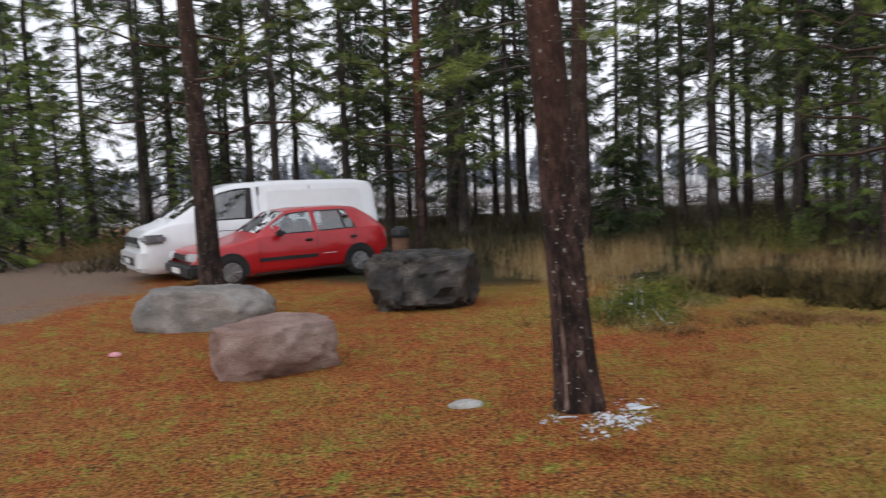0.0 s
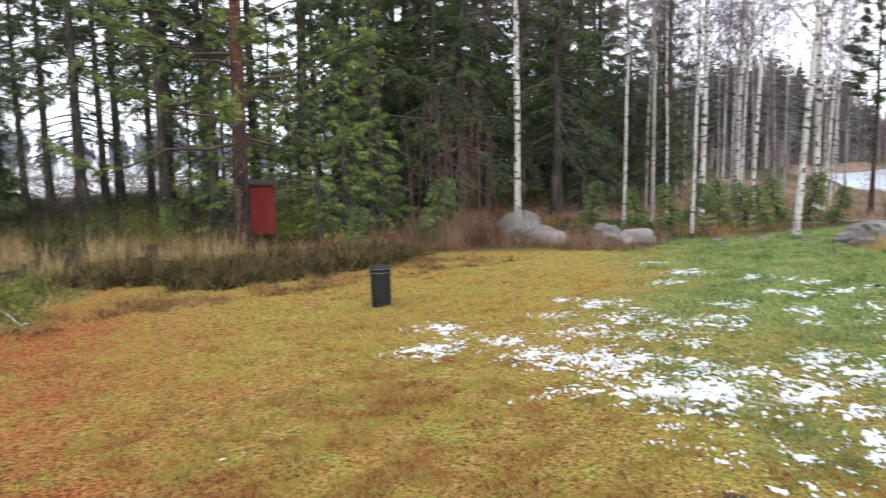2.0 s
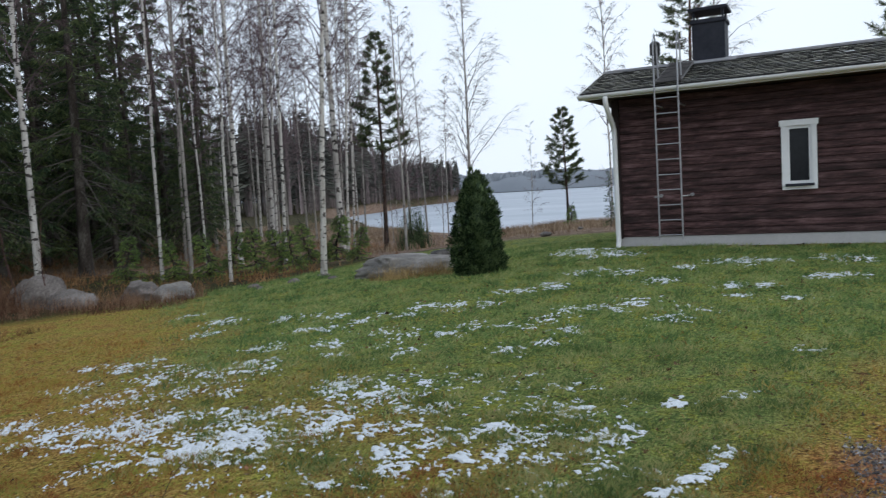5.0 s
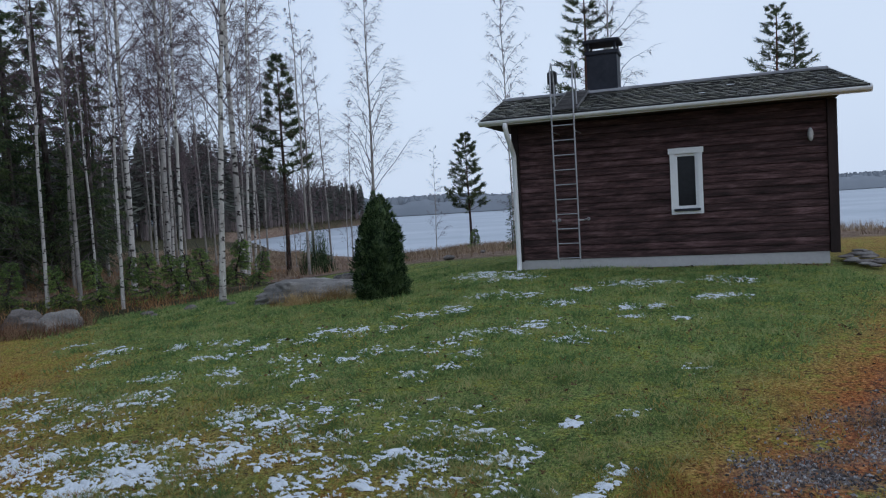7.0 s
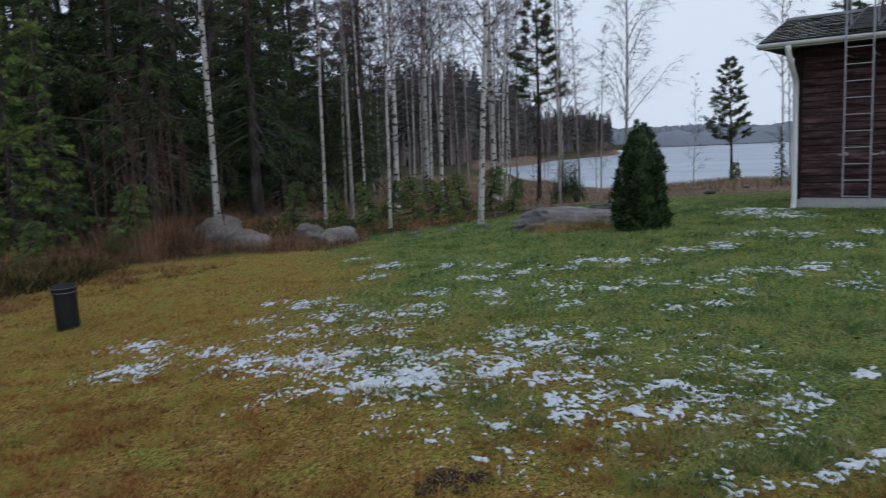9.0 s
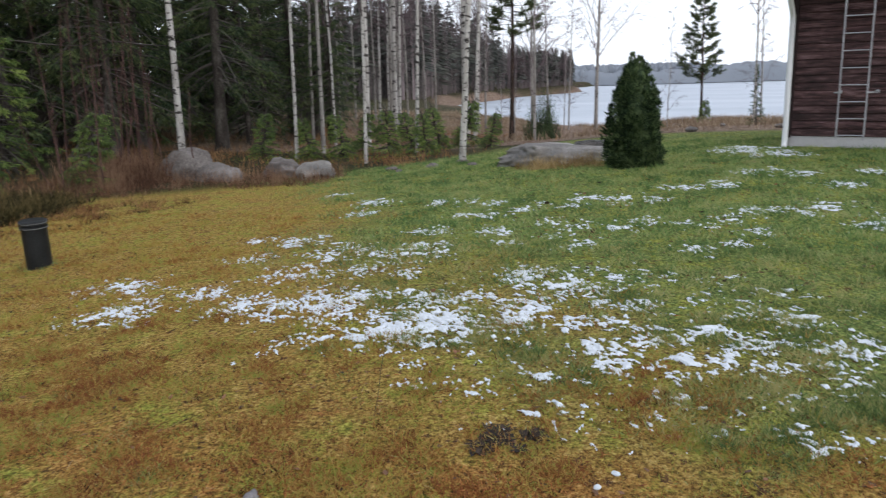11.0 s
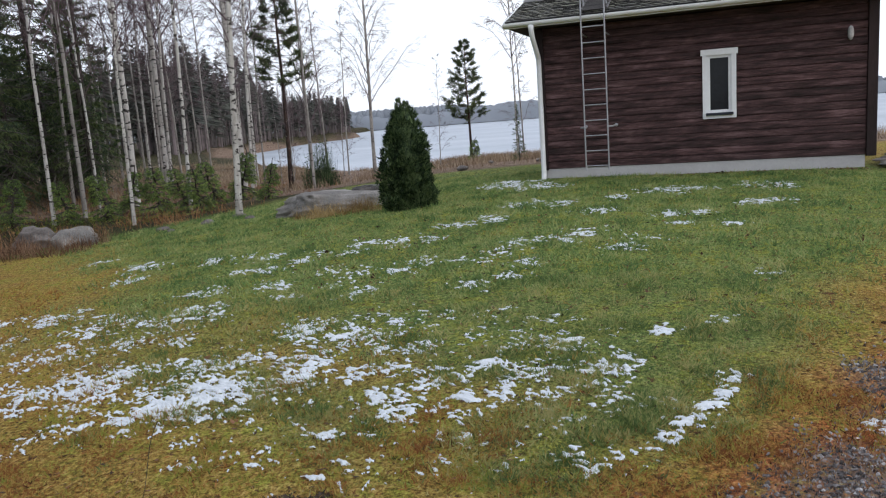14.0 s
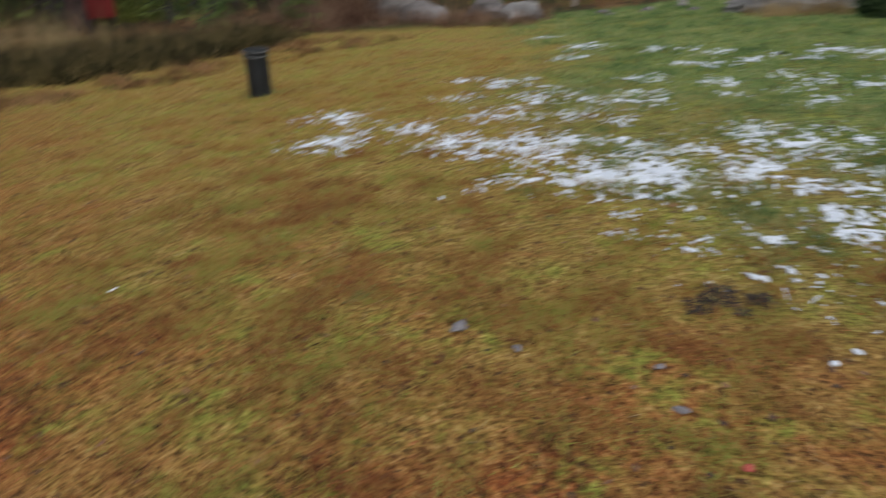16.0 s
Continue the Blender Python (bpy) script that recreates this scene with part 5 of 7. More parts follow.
def car_body(st, steps, side_holes=(), screens=()):
    """The painted shell; side windows and screens are left open."""
    b = Build()
    rows = []
    for x in steps:
        h = car_section(st, x)
        full = [(x, -y, z) for y, z in h] + [(x, y, z) for y, z in h[-2::-1]]
        rows.append(full)
    v = np.array(rows)
    n, k = v.shape[:2]
    i, j = np.meshgrid(np.arange(n - 1), np.arange(k - 1), indexing="ij")
    mid = (np.asarray(steps)[:-1] + np.asarray(steps)[1:])[:, None] / 2 + 0 * j
    shut = np.ones(mid.shape, bool)
    for a, c in side_holes:
        shut &= ~((mid > a) & (mid < c) & ((j == 4) | (j == 11)))
    for a, c in screens:
        shut &= ~((mid > a) & (mid < c) & (j >= 6) & (j <= 9))
    b.add(v, np.stack([i * k + j, i * k + j + 1, (i + 1) * k + j + 1, (i + 1) * k + j], -1)[shut])
    b.f.append(list(range(k)))
    b.f.append([(n - 1) * k + q for q in range(k)][::-1])
    b.f += [[q * k, (q + 1) * k, (q + 1) * k + k - 1, q * k + k - 1] for q in range(n - 1)]
    b.mi += [0] * (n + 1)
    return b


def side_panel(st, corners, sign, out=0.012, n=6):
    """A pane on the body's flank: corners (x, share of the height from waistline to roof edge) run round it."""
    (xa, ta), (xb, tb_), (xc, tc), (xd, td) = corners
    b = Build()
    g = []
    for u in np.linspace(0, 1, n):
        for w in np.linspace(0, 1, 4):
            x = (xa * (1 - u) + xb * u) * (1 - w) + (xd * (1 - u) + xc * u) * w
            t = (ta * (1 - u) + tb_ * u) * (1 - w) + (td * (1 - u) + tc * u) * w
            h = car_section(st, x)
            y, z = h[4] * (1 - t) + h[5] * t
            g.append((x, sign * (y + out), z))
    i, j = np.meshgrid(np.arange(n - 1), np.arange(3), indexing="ij")
    q = np.stack([i * 4 + j, (i + 1) * 4 + j, (i + 1) * 4 + j + 1, i * 4 + j + 1], -1).reshape(-1, 4)
    b.add(g, q)
    return b


def front_pane(st, x0, x1, w0, w1, out=0.014, n=5):
    b = Build()
    g = []
    for x, w in ((x0, w0), (x1, w1)):
        h = car_section(st, x)
        for u in np.linspace(-1, 1, n):
            y = u * w * h[7][0] / 0.7
            g.append((x - out * 0.5 * np.sign(x1 - x0), y, h[8][1] + out - 0.03 * abs(u) ** 3))
    q = [(k, k + 1, n + k + 1, n + k) for k in range(n - 1)]
    b.add(g, q)
    return b


def wheel(parent, x, y, r, w, sign):
    wb = Build()
    a = np.linspace(0, 1, 2)
    yy = np.array([-0.5, -0.42, -0.3, 0.3, 0.42, 0.5]) * w
    rr = np.array([0.82, 0.96, 1, 1, 0.96, 0.82]) * r
    wb.tube(np.stack([0 * yy, yy, 0 * yy], 1), rr, 28)
    wo = part("wheel", wb, TYRE, parent)
    wo.matrix_basis = pose(x, y, r)
    rim = Build()
    rim.tube([(0, sign * w * 0.5, 0), (0, sign * (w * 0.5 + 0.008), 0)], [r * 0.64, r * 0.6], 24)
    rim.tube([(0, sign * (w * 0.5 + 0.008), 0), (0, sign * (w * 0.5 + 0.02), 0)], [r * 0.18, r * 0.14], 12)
    for k in range(8):
        t = k * math.pi / 4
        c, s = math.cos(t), math.sin(t)
        rim.tube([(c * r * 0.15, sign * (w * 0.5 + 0.012), s * r * 0.15), (c * r * 0.58, sign * (w * 0.5 + 0.012), s * r * 0.58)], [0.025, 0.018], 5)
    part("rim", rim, RIM, wo, "spoked steel rim")


def arch(parent, x, side_y, r, sign):
    """A black sheet standing for the shade in a wheel arch, with its lip."""
    b = Build()
    t = np.linspace(-0.25, math.pi + 0.25, 20)
    pts = np.stack([x + np.cos(t) * r, 0 * t + side_y, 0.3 + np.sin(t) * r], 1)
    k = len(t)
    b.add(np.vstack([pts, pts + [0, -sign * 0.25, 0]]), [(i, i + 1, k + i + 1, k + i) for i in range(k - 1)])
    b.f.append(list(range(k)))
    b.mi.append(0)
    part("arch_shade", b, TRIM, parent, "black sheet for the shade in the wheel arch")


def strip(parent, name, st, x0, x1, zrel, th, sign, material, out=0.012, label=""):
    b = Build()
    g = []
    n = 8
    for x in np.linspace(x0, x1, n):
        h = car_section(st, x)
        z = h[0][1] + zrel
        y = np.interp(z, h[:5, 1], h[:5, 0])
        g += [(x, sign * (y + out), z - th / 2), (x, sign * (y + out), z + th / 2), (x, sign * (y - 0.01), z + th / 2), (x, sign * (y - 0.01), z - th / 2)]
    q = []
    for k in range(n - 1):
        for e in range(4):
            q.append((4 * k + e, 4 * k + (e + 1) % 4, 4 * k + 4 + (e + 1) % 4, 4 * k + 4 + e))
    b.add(g, q)
    part(name, b, material, parent, label)


def seam(parent, st, x, z0, z1, sign, slope=0.0):
    b = Build()
    g = []
    for z in np.linspace(z0, z1, 6):
        xx = x + slope * (z - z0)
        h = car_section(st, xx)
        y = np.interp(z, h[:6, 1], h[:6, 0])
        g += [(xx - 0.005, sign * (y + 0.004), z), (xx + 0.005, sign * (y + 0.004), z), (xx + 0.005, sign * (y - 0.01), z), (xx - 0.005, sign * (y - 0.01), z)]
    b.add(g, [(4 * k + e, 4 * k + (e + 1) % 4, 4 * k + 4 + (e + 1) % 4, 4 * k + 4 + e) for k in range(5) for e in range(4)])
    part("door_seam", b, TRIM, parent)


def seat(parent, x, y, z, w=0.46, head=True):
    """A seat's backrest with its headrest."""
    bk = bevelled(x - 0.07, x + 0.09, y - w / 2, y + w / 2, z, z + 0.56, 0.05, 2)
    so = part("seat", bk, SEAT, parent, "dark cloth seat")
    if head:
        part("headrest", bevelled(x - 0.03, x + 0.06, y - 0.13, y + 0.13, z + 0.6, z + 0.78, 0.04, 2), SEAT, so)


def steering_wheel(parent, x, y, z):
    b = Build()
    t = np.linspace(0, 2 * math.pi, 21)
    b.tube(np.stack([x + 0.07 * np.sin(t), y + 0.18 * np.cos(t), z + 0.17 * np.sin(t)], 1), [0.014] * 21, 6, False)
    part("steering_wheel", b, TRIM, parent)


# red hatchback; x runs from its nose backwards, z from the road
HATCH = [(0.0, 0.3, 0.52, 0.6, 0.66, 0.5), (0.06, 0.24, 0.6, 0.68, 0.74, 0.62), (0.25, 0.2, 0.66, 0.73, 0.8, 0.7), (0.9, 0.19, 0.78, 0.82, 0.83, 0.72), (1.1, 0.19, 0.84, 0.87, 0.835, 0.72), (1.22, 0.19, 0.87, 0.93, 0.84, 0.68), (1.85, 0.19, 0.9, 1.34, 0.84, 0.57), (2.2, 0.19, 0.9, 1.375, 0.84, 0.57), (3.0, 0.2, 0.92, 1.375, 0.835, 0.56), (3.35, 0.21, 0.93, 1.345, 0.83, 0.55), (3.66, 0.23, 0.94, 1.16, 0.81, 0.58), (3.88, 0.26, 0.9, 0.98, 0.76, 0.62), (3.96, 0.32, 0.7, 0.78, 0.7, 0.6)]
hatch = thing("red_hatchback", "old red five-door hatchback parked on needle litter", "car")
steps = np.unique(np.r_[0, 0.03, 0.06, 0.12, 0.25, 0.45, 0.7, 0.9, 1.0, 1.1, 1.16, 1.22, 1.26, 1.35, 1.52, 1.68, 1.82, 1.95, 2.2, 2.32, 2.42, 2.6, 2.97, 3.02, 3.15, 3.33, 3.38, 3.5, 3.62, 3.75, 3.86, 3.92, 3.96])
part("body", car_body(HATCH, steps, ((1.52, 2.32), (2.42, 3.33)), ((1.26, 1.82), (3.38, 3.62))), RED_P, hatch, "faded red painted body", soft=True)
part("interior", bevelled(1.2, 3.6, -0.72, 0.72, 0.4, 0.72, 0.05, 2), TRIM, hatch, "dark cabin floor and dashboard")
for y in (-0.38, 0.38):
    seat(hatch, 2.25, y, 0.6)
seat(hatch, 3.2, 0.0, 0.55, 1.1, False)
steering_wheel(hatch, 1.72, -0.36, 0.93)
for sg in (-1, 1):
    part("side_window", side_panel(HATCH, [(1.52, 0.0), (2.32, 0.0), (2.32, 1.0), (1.52, 1.0)], sg, 0.002), CAR_GL, hatch)
    part("side_window", side_panel(HATCH, [(2.42, 0.0), (3.33, 0.0), (3.33, 1.0), (2.42, 1.0)], sg, 0.002), CAR_GL, hatch)
    part("window_pillar", side_panel(HATCH, [(2.96, 0.0), (3.0, 0.0), (2.98, 1.0), (2.94, 1.0)], sg, 0.012), TRIM, hatch, "black rubber window divider")
    part("corner_panel", side_panel(HATCH, [(1.5, -0.02), (1.66, -0.02), (1.66, 0.5), (1.56, 0.9)], sg, 0.012), RED_P, hatch)
    part("rear_corner", side_panel(HATCH, [(3.24, -0.02), (3.36, -0.02), (3.36, 1.02), (3.08, 1.02)], sg, 0.012), RED_P, hatch)
    for w in (-0.015, 0.96):
        for xa, xb in ((1.52, 2.32), (2.42, 3.28)):
            part("window_rubber", side_panel(HATCH, [(xa, w), (xb, w), (xb, w + 0.055), (xa, w + 0.055)], sg, 0.008), TRIM, hatch)
    strip(hatch, "rubbing_strip", HATCH, 1.2, 2.36, 0.28, 0.065, sg, TRIM, 0.018, "black rubber strip")
    strip(hatch, "rubbing_strip", HATCH, 2.46, 2.75, 0.3, 0.012, sg, WHITE_P, 0.008, "pale scratch on the door")
    strip(hatch, "sill_edge", HATCH, 1.1, 2.95, 0.035, 0.05, sg, TRIM, 0.004, "dirty dark sill")
    seam(hatch, HATCH, 1.22, 0.32, 0.88, sg)
    seam(hatch, HATCH, 2.37, 0.25, 1.3, sg)
    seam(hatch, HATCH, 3.1, 0.55, 0.92, sg, 0.3)
    for hx in (2.2, 3.15):
        part("door_handle", bevelled(hx - 0.07, hx + 0.07, sg * 0.845 - 0.012, sg * 0.845 + 0.012, 0.75, 0.8, 0.008, 1), TRIM, hatch)
    part("wing_mirror", bevelled(1.52, 1.66, sg * 0.92 - 0.07, sg * 0.92 + 0.07, 0.88, 1.0, 0.03, 2), TRIM, hatch)
    arch(hatch, 0.68, sg * 0.84, 0.34, sg)
    arch(hatch, 3.26, sg * 0.845, 0.34, sg)
    wheel(hatch, 0.68, sg * 0.76, 0.285, 0.17, sg)
    wheel(hatch, 3.26, sg * 0.76, 0.285, 0.17, sg)
    part("headlamp", bevelled(-0.02, 0.2, sg * 0.58 - 0.15, sg * 0.58 + 0.17, 0.51, 0.67, 0.03), LAMP_G, hatch)
    part("tail_lamp", bevelled(3.83, 3.95, sg * 0.6 - 0.1, sg * 0.6 + 0.12, 0.72, 0.9, 0.02), LAMP_R, hatch)
part("windscreen", front_pane(HATCH, 1.26, 1.82, 0.7, 0.7, 0.004), CAR_GL, hatch)
part("rear_window", front_pane(HATCH, 3.62, 3.38, 0.7, 0.7, 0.004), CAR_GL, hatch)
part("front_bumper", bevelled(-0.09, 0.32, -0.82, 0.82, 0.24, 0.48, 0.05, 3), TRIM, hatch, "black plastic bumper")
part("rear_bumper", bevelled(3.72, 4.06, -0.78, 0.78, 0.28, 0.5, 0.05, 3), TRIM, hatch, "black plastic bumper")
part("grille", bevelled(-0.012, 0.08, -0.4, 0.4, 0.54, 0.64, 0.01), TRIM, hatch)
part("number_plate", bevelled(-0.105, -0.088, -0.24, 0.24, 0.3, 0.4, 0.004, 1), PLATE, hatch)
hatch.matrix_basis = pose(-4.83, 14.11, -0.085, 0, 0, 33.5)

VAN = [(0.0, 0.3, 0.78, 0.86, 0.8, 0.66), (0.06, 0.24, 0.92, 1.0, 0.9, 0.76), (0.18, 0.2, 1.02, 1.07, 0.945, 0.8), (0.55, 0.19, 1.12, 1.18, 0.95, 0.82), (0.66, 0.19, 1.14, 1.24, 0.95, 0.82), (1.6, 0.19, 1.17, 1.84, 0.95, 0.75), (1.95, 0.19, 1.17, 1.93, 0.95, 0.75), (3.0, 0.2, 1.17, 1.97, 0.95, 0.77), (4.7, 0.22, 1.17, 1.95, 0.945, 0.77), (5.06, 0.26, 1.16, 1.9, 0.93, 0.75), (5.16, 0.3, 1.14, 1.82, 0.92, 0.74), (5.2, 0.34, 1.1, 1.7, 0.9, 0.72)]
van = thing("white_van", "white panel van parked behind the red car", "van")
steps = np.unique(np.r_[0, 0.03, 0.06, 0.12, 0.18, 0.35, 0.55, 0.66, 0.7, 0.95, 1.15, 1.3, 1.56, 1.75, 1.9, 2.05, 2.25, 2.5, 3.0, 3.6, 4.2, 4.7, 4.9, 5.0, 5.06, 5.12, 5.16, 5.2])
part("body", car_body(VAN, steps, ((1.15, 2.25),), ((0.7, 1.56),)), WHITE_P, van, "white painted body", soft=True)
part("interior", bevelled(0.75, 2.4, -0.8, 0.8, 0.5, 0.95, 0.06, 2), TRIM, van, "dark cabin floor and dashboard")
part("bulkhead", bevelled(2.42, 2.46, -0.8, 0.8, 0.3, 1.85, 0.01, 1), TRIM, van, "dark partition behind the seats")
for y in (-0.45, 0.45):
    seat(van, 2.15, y, 0.9)
steering_wheel(van, 1.35, -0.42, 1.15)
for sg in (-1, 1):
    part("side_window", side_panel(VAN, [(1.15, 0.0), (2.25, 0.0), (2.25, 1.0), (1.15, 1.0)], sg, 0.002), CAR_GL, van)
    part("window_post", side_panel(VAN, [(2.1, 0.0), (2.28, 0.0), (2.3, 1.0), (2.2, 1.0)], sg, 0.012), TRIM, van, "black window post")
    for w in (-0.01, 0.95):
        part("window_rubber", side_panel(VAN, [(1.2, w), (2.26, w), (2.26, w + 0.05), (1.2, w + 0.05)], sg, 0.008), TRIM, van)
    part("side_panel", side_panel(VAN, [(2.6, 0.05), (4.85, 0.05), (4.8, 0.85), (2.62, 0.85)], sg, 0.008), WHITE_P, van)
    # no fold in the shell: a dark strip paints the crease's shade
    strip(van, "crease_shade", VAN, 1.4, 4.9, 0.78, 0.012, sg, TRIM, 0.002, "thin dark strip for the shade of a body crease")
    seam(van, VAN, 1.2, 0.4, 1.16, sg)
    seam(van, VAN, 2.42, 0.3, 1.85, sg)
    seam(van, VAN, 3.6, 0.3, 1.85, sg)
    part("door_handle", bevelled(2.15, 2.35, sg * 0.955 - 0.012, sg * 0.955 + 0.012, 1.02, 1.07, 0.008, 1), TRIM, van)
    part("wing_mirror", bevelled(1.1, 1.28, sg * 1.06 - 0.1, sg * 1.06 + 0.1, 1.12, 1.38, 0.04, 2), TRIM, van)
    arch(van, 0.92, sg * 0.955, 0.4, sg)
    arch(van, 4.12, sg * 0.955, 0.4, sg)
    wheel(van, 0.92, sg * 0.86, 0.33, 0.2, sg)
    wheel(van, 4.12, sg * 0.86, 0.33, 0.2, sg)
    lamp_v = part("headlamp", bevelled(0.02, 0.46, sg * 0.83 - 0.2, sg * 0.83 + 0.13, 0.8, 0.98, 0.05), RIM, van, "silvery headlamp housing")
    part("lens", bevelled(0.0, 0.4, sg * 0.83 - 0.16, sg * 0.83 + 0.137, 0.84, 0.95, 0.04), LAMP_G, lamp_v, "clear headlamp glass")
    part("tail_lamp", bevelled(5.15, 5.22, sg * 0.76 - 0.06, sg * 0.76 + 0.06, 0.9, 1.35, 0.02), LAMP_R, van)
part("windscreen", front_pane(VAN, 0.7, 1.56, 0.7, 0.7, 0.004), CAR_GL, van)
part("front_bumper", bevelled(-0.1, 0.42, -0.92, 0.92, 0.24, 0.72, 0.09, 3), WHITE_P, van)
part("grille", bevelled(-0.035, 0.1, -0.6, 0.6, 0.8, 0.92, 0.015), TRIM, van)
part("lower_grille", bevelled(-0.115, 0.0, -0.62, 0.62, 0.36, 0.54, 0.015), TRIM, van)
part("number_plate", bevelled(-0.125, -0.112, -0.26, 0.26, 0.4, 0.5, 0.004, 1), PLATE, van)
van.matrix_basis = pose(-6.38, 15.83, -0.11, 0, 0, 31.5)

# ---- cabin ----
BOARD = mat("brown_stained_boards", [(0.3, (0.012, 0.006, 0.006)), (0.43, (0.036, 0.018, 0.018)), (0.56, (0.072, 0.037, 0.038)), (0.7, (0.13, 0.079, 0.081))], 0.11, 0.7, 1.0, 0.028, stretch=(0.2, 1, 1.6))
nt = BOARD.node_tree
oi = nt.nodes.new("ShaderNodeObjectInfo")
hv = nt.nodes.new("ShaderNodeHueSaturation")
mr = nt.nodes.new("ShaderNodeMapRange")
mr.inputs["To Min"].default_value, mr.inputs["To Max"].default_value = 0.75, 1.3
nt.links.new(oi.outputs["Random"], mr.inputs["Value"])
nt.links.new(mr.outputs["Result"], hv.inputs["Value"])
src = nt.nodes["Principled BSDF"].inputs["Base Color"].links[0].from_socket
nt.links.new(src, hv.inputs["Color"])
nt.links.new(hv.outputs["Color"], nt.nodes["Principled BSDF"].inputs["Base Color"])
WHITE_W = mat("white_painted_wood", [(0.3, (0.66, 0.675, 0.69)), (0.7, (0.74, 0.755, 0.77))], 1.2, 0.6, 0.08, 0.03)
CONC = mat("grey_concrete", [(0.3, (0.3, 0.3, 0.3)), (0.55, (0.42, 0.42, 0.42)), (0.75, (0.52, 0.52, 0.51))], 0.5, 0.9, 0.4, 0.03)
PLINTH = mat("smooth_plinth_concrete", [(0.3, (0.36, 0.355, 0.36)), (0.7, (0.43, 0.425, 0.43))], 0.9, 0.9, 0.08, 0.05)
SHINGLE = mat("weathered_shingles", [(0.25, (0.085, 0.086, 0.084)), (0.42, (0.155, 0.157, 0.15)), (0.58, (0.175, 0.168, 0.11)), (0.75, (0.3, 0.3, 0.29))], 0.9, 0.6, 0.5, 0.03, island=0.25)
# near-black ends and sides paint the shade lines between shingle courses
SHINGLE_SHADE = mat("shaded_shingle_ends", [(0.3, (0.012, 0.012, 0.012)), (0.7, (0.03, 0.029, 0.027))], 0.3, 0.9, 0.2)
STEEL = mat("galvanised_steel", [(0.3, (0.277, 0.284, 0.306)), (0.7, (0.396, 0.403, 0.431))], 0.15, 0.45, 0.1, metal=0.6)
SHEET = mat("dark_sheet_metal", [(0.3, (0.02, 0.022, 0.03)), (0.7, (0.034, 0.037, 0.048))], 0.5, 0.6, 0.08, 0.1, spec=0.12)
PANE = mat("window_glass", [(0.3, (0.01, 0.012, 0.014)), (0.7, (0.016, 0.018, 0.021))], 0.6, 0.12, 0.0, spec=0.12)
PANE.node_tree.nodes["Principled BSDF"].inputs["Coat Weight"].default_value = 0.0
PANE.node_tree.nodes["Principled BSDF"].inputs["Specular IOR Level"].default_value = 0.16
cabin = thing("cabin", "small dark brown board cabin with white trim", "house", pose(13.9, -0.3, 0.42, 0, 0, -103))
LEN, DEEP, EAVE, RIDGE_Y = 4.95, 2.4, 2.5, 1.2
SLOPE = math.tan(radians(17.0))


def roof_z(y):
    return EAVE + 0.1 + SLOPE * (0.45 + (y if y < RIDGE_Y else 2 * RIDGE_Y - y))


def roof_end(y):
    """The lamp end of the roof, drawn in a little towards the ridge."""
    return LEN + 0.5 - 0.2 * (0.47 + (y if y < RIDGE_Y else 2 * RIDGE_Y - y))


b = Build()
b.box(0.02, LEN - 0.02, 0.02, DEEP - 0.02, -0.6, 0.17)
part("foundation", b, PLINTH, cabin, "grey concrete plinth")
wx0, wx1, wz0, wz1 = 2.66, 3.06, 0.93, 1.86
core = Build()
core.box(0.02, wx0, 0.03, 0.15, 0.17, EAVE)
core.box(wx1, LEN - 0.02, 0.03, 0.15, 0.17, EAVE)
core.box(wx0, wx1, 0.03, 0.15, 0.17, wz0)
core.box(wx0, wx1, 0.03, 0.15, wz1, EAVE)
wall = part("wall", core, BOARD, cabin, "brown horizontal boards")
back = Build()
back.box(0.0, LEN, DEEP - 0.12, DEEP, 0.17, EAVE)
for x0, x1 in ((0.0, 0.12), (LEN - 0.12, LEN)):
    back.add([(x0, 0.03, 0.17), (x0, DEEP - 0.12, 0.17), (x0, DEEP - 0.12, EAVE), (x0, RIDGE_Y, roof_z(RIDGE_Y) - 0.08), (x0, 0.03, EAVE), (x1, 0.03, 0.17), (x1, DEEP - 0.12, 0.17), (x1, DEEP - 0.12, EAVE), (x1, RIDGE_Y, roof_z(RIDGE_Y) - 0.08), (x1, 0.03, EAVE)], np.zeros((0, 3)))
    o = back.n - 10
    for f in ((0, 1, 2, 3, 4), (9, 8, 7, 6, 5), (0, 5, 6, 1), (1, 6, 7, 2), (2, 7, 8, 3), (3, 8, 9, 4), (4, 9, 5, 0)):
        back.f.append([o + k for k in f])
        back.mi.append(0)
part("rear_wall", back, BOARD, cabin)
inside = Build()
inside.box(0.13, LEN - 0.13, 0.2, DEEP - 0.14, 0.1, 0.17)
part("floor", inside, DARK_W, cabin)
# corner boards
CORNER_W = mat("dark_stained_corner", [(0.3, (0.012, 0.007, 0.007)), (0.7, (0.03, 0.018, 0.018))], 0.3, 0.75, 0.4, 0.02, stretch=(1, 1, 0.2))
for x0, x1 in ((-0.015, 0.1), (LEN - 0.012, LEN + 0.125)):
    part("corner_board", bevelled(x0, x1, -0.035, 0.05, 0.15, EAVE, 0.004, 1), CORNER_W, cabin)
ceil = Build()
ceil.box(-0.4, LEN + 0.12, -0.44, DEEP + 0.44, EAVE + 0.012, EAVE + 0.04)
part("soffit", ceil, DARK_W, cabin, "dark board soffit")
# roof deck
deck = Build()
x0, x1 = -0.42, LEN + 0.5
prof = [(-0.47, roof_z(-0.47)), (RIDGE_Y, roof_z(RIDGE_Y)), (2 * RIDGE_Y + 0.47, roof_z(-0.47))]
pr = [(x or roof_end(y), y, z - dz) for dz in (0, 0.09) for x in (x0, 0) for (y, z) in prof]
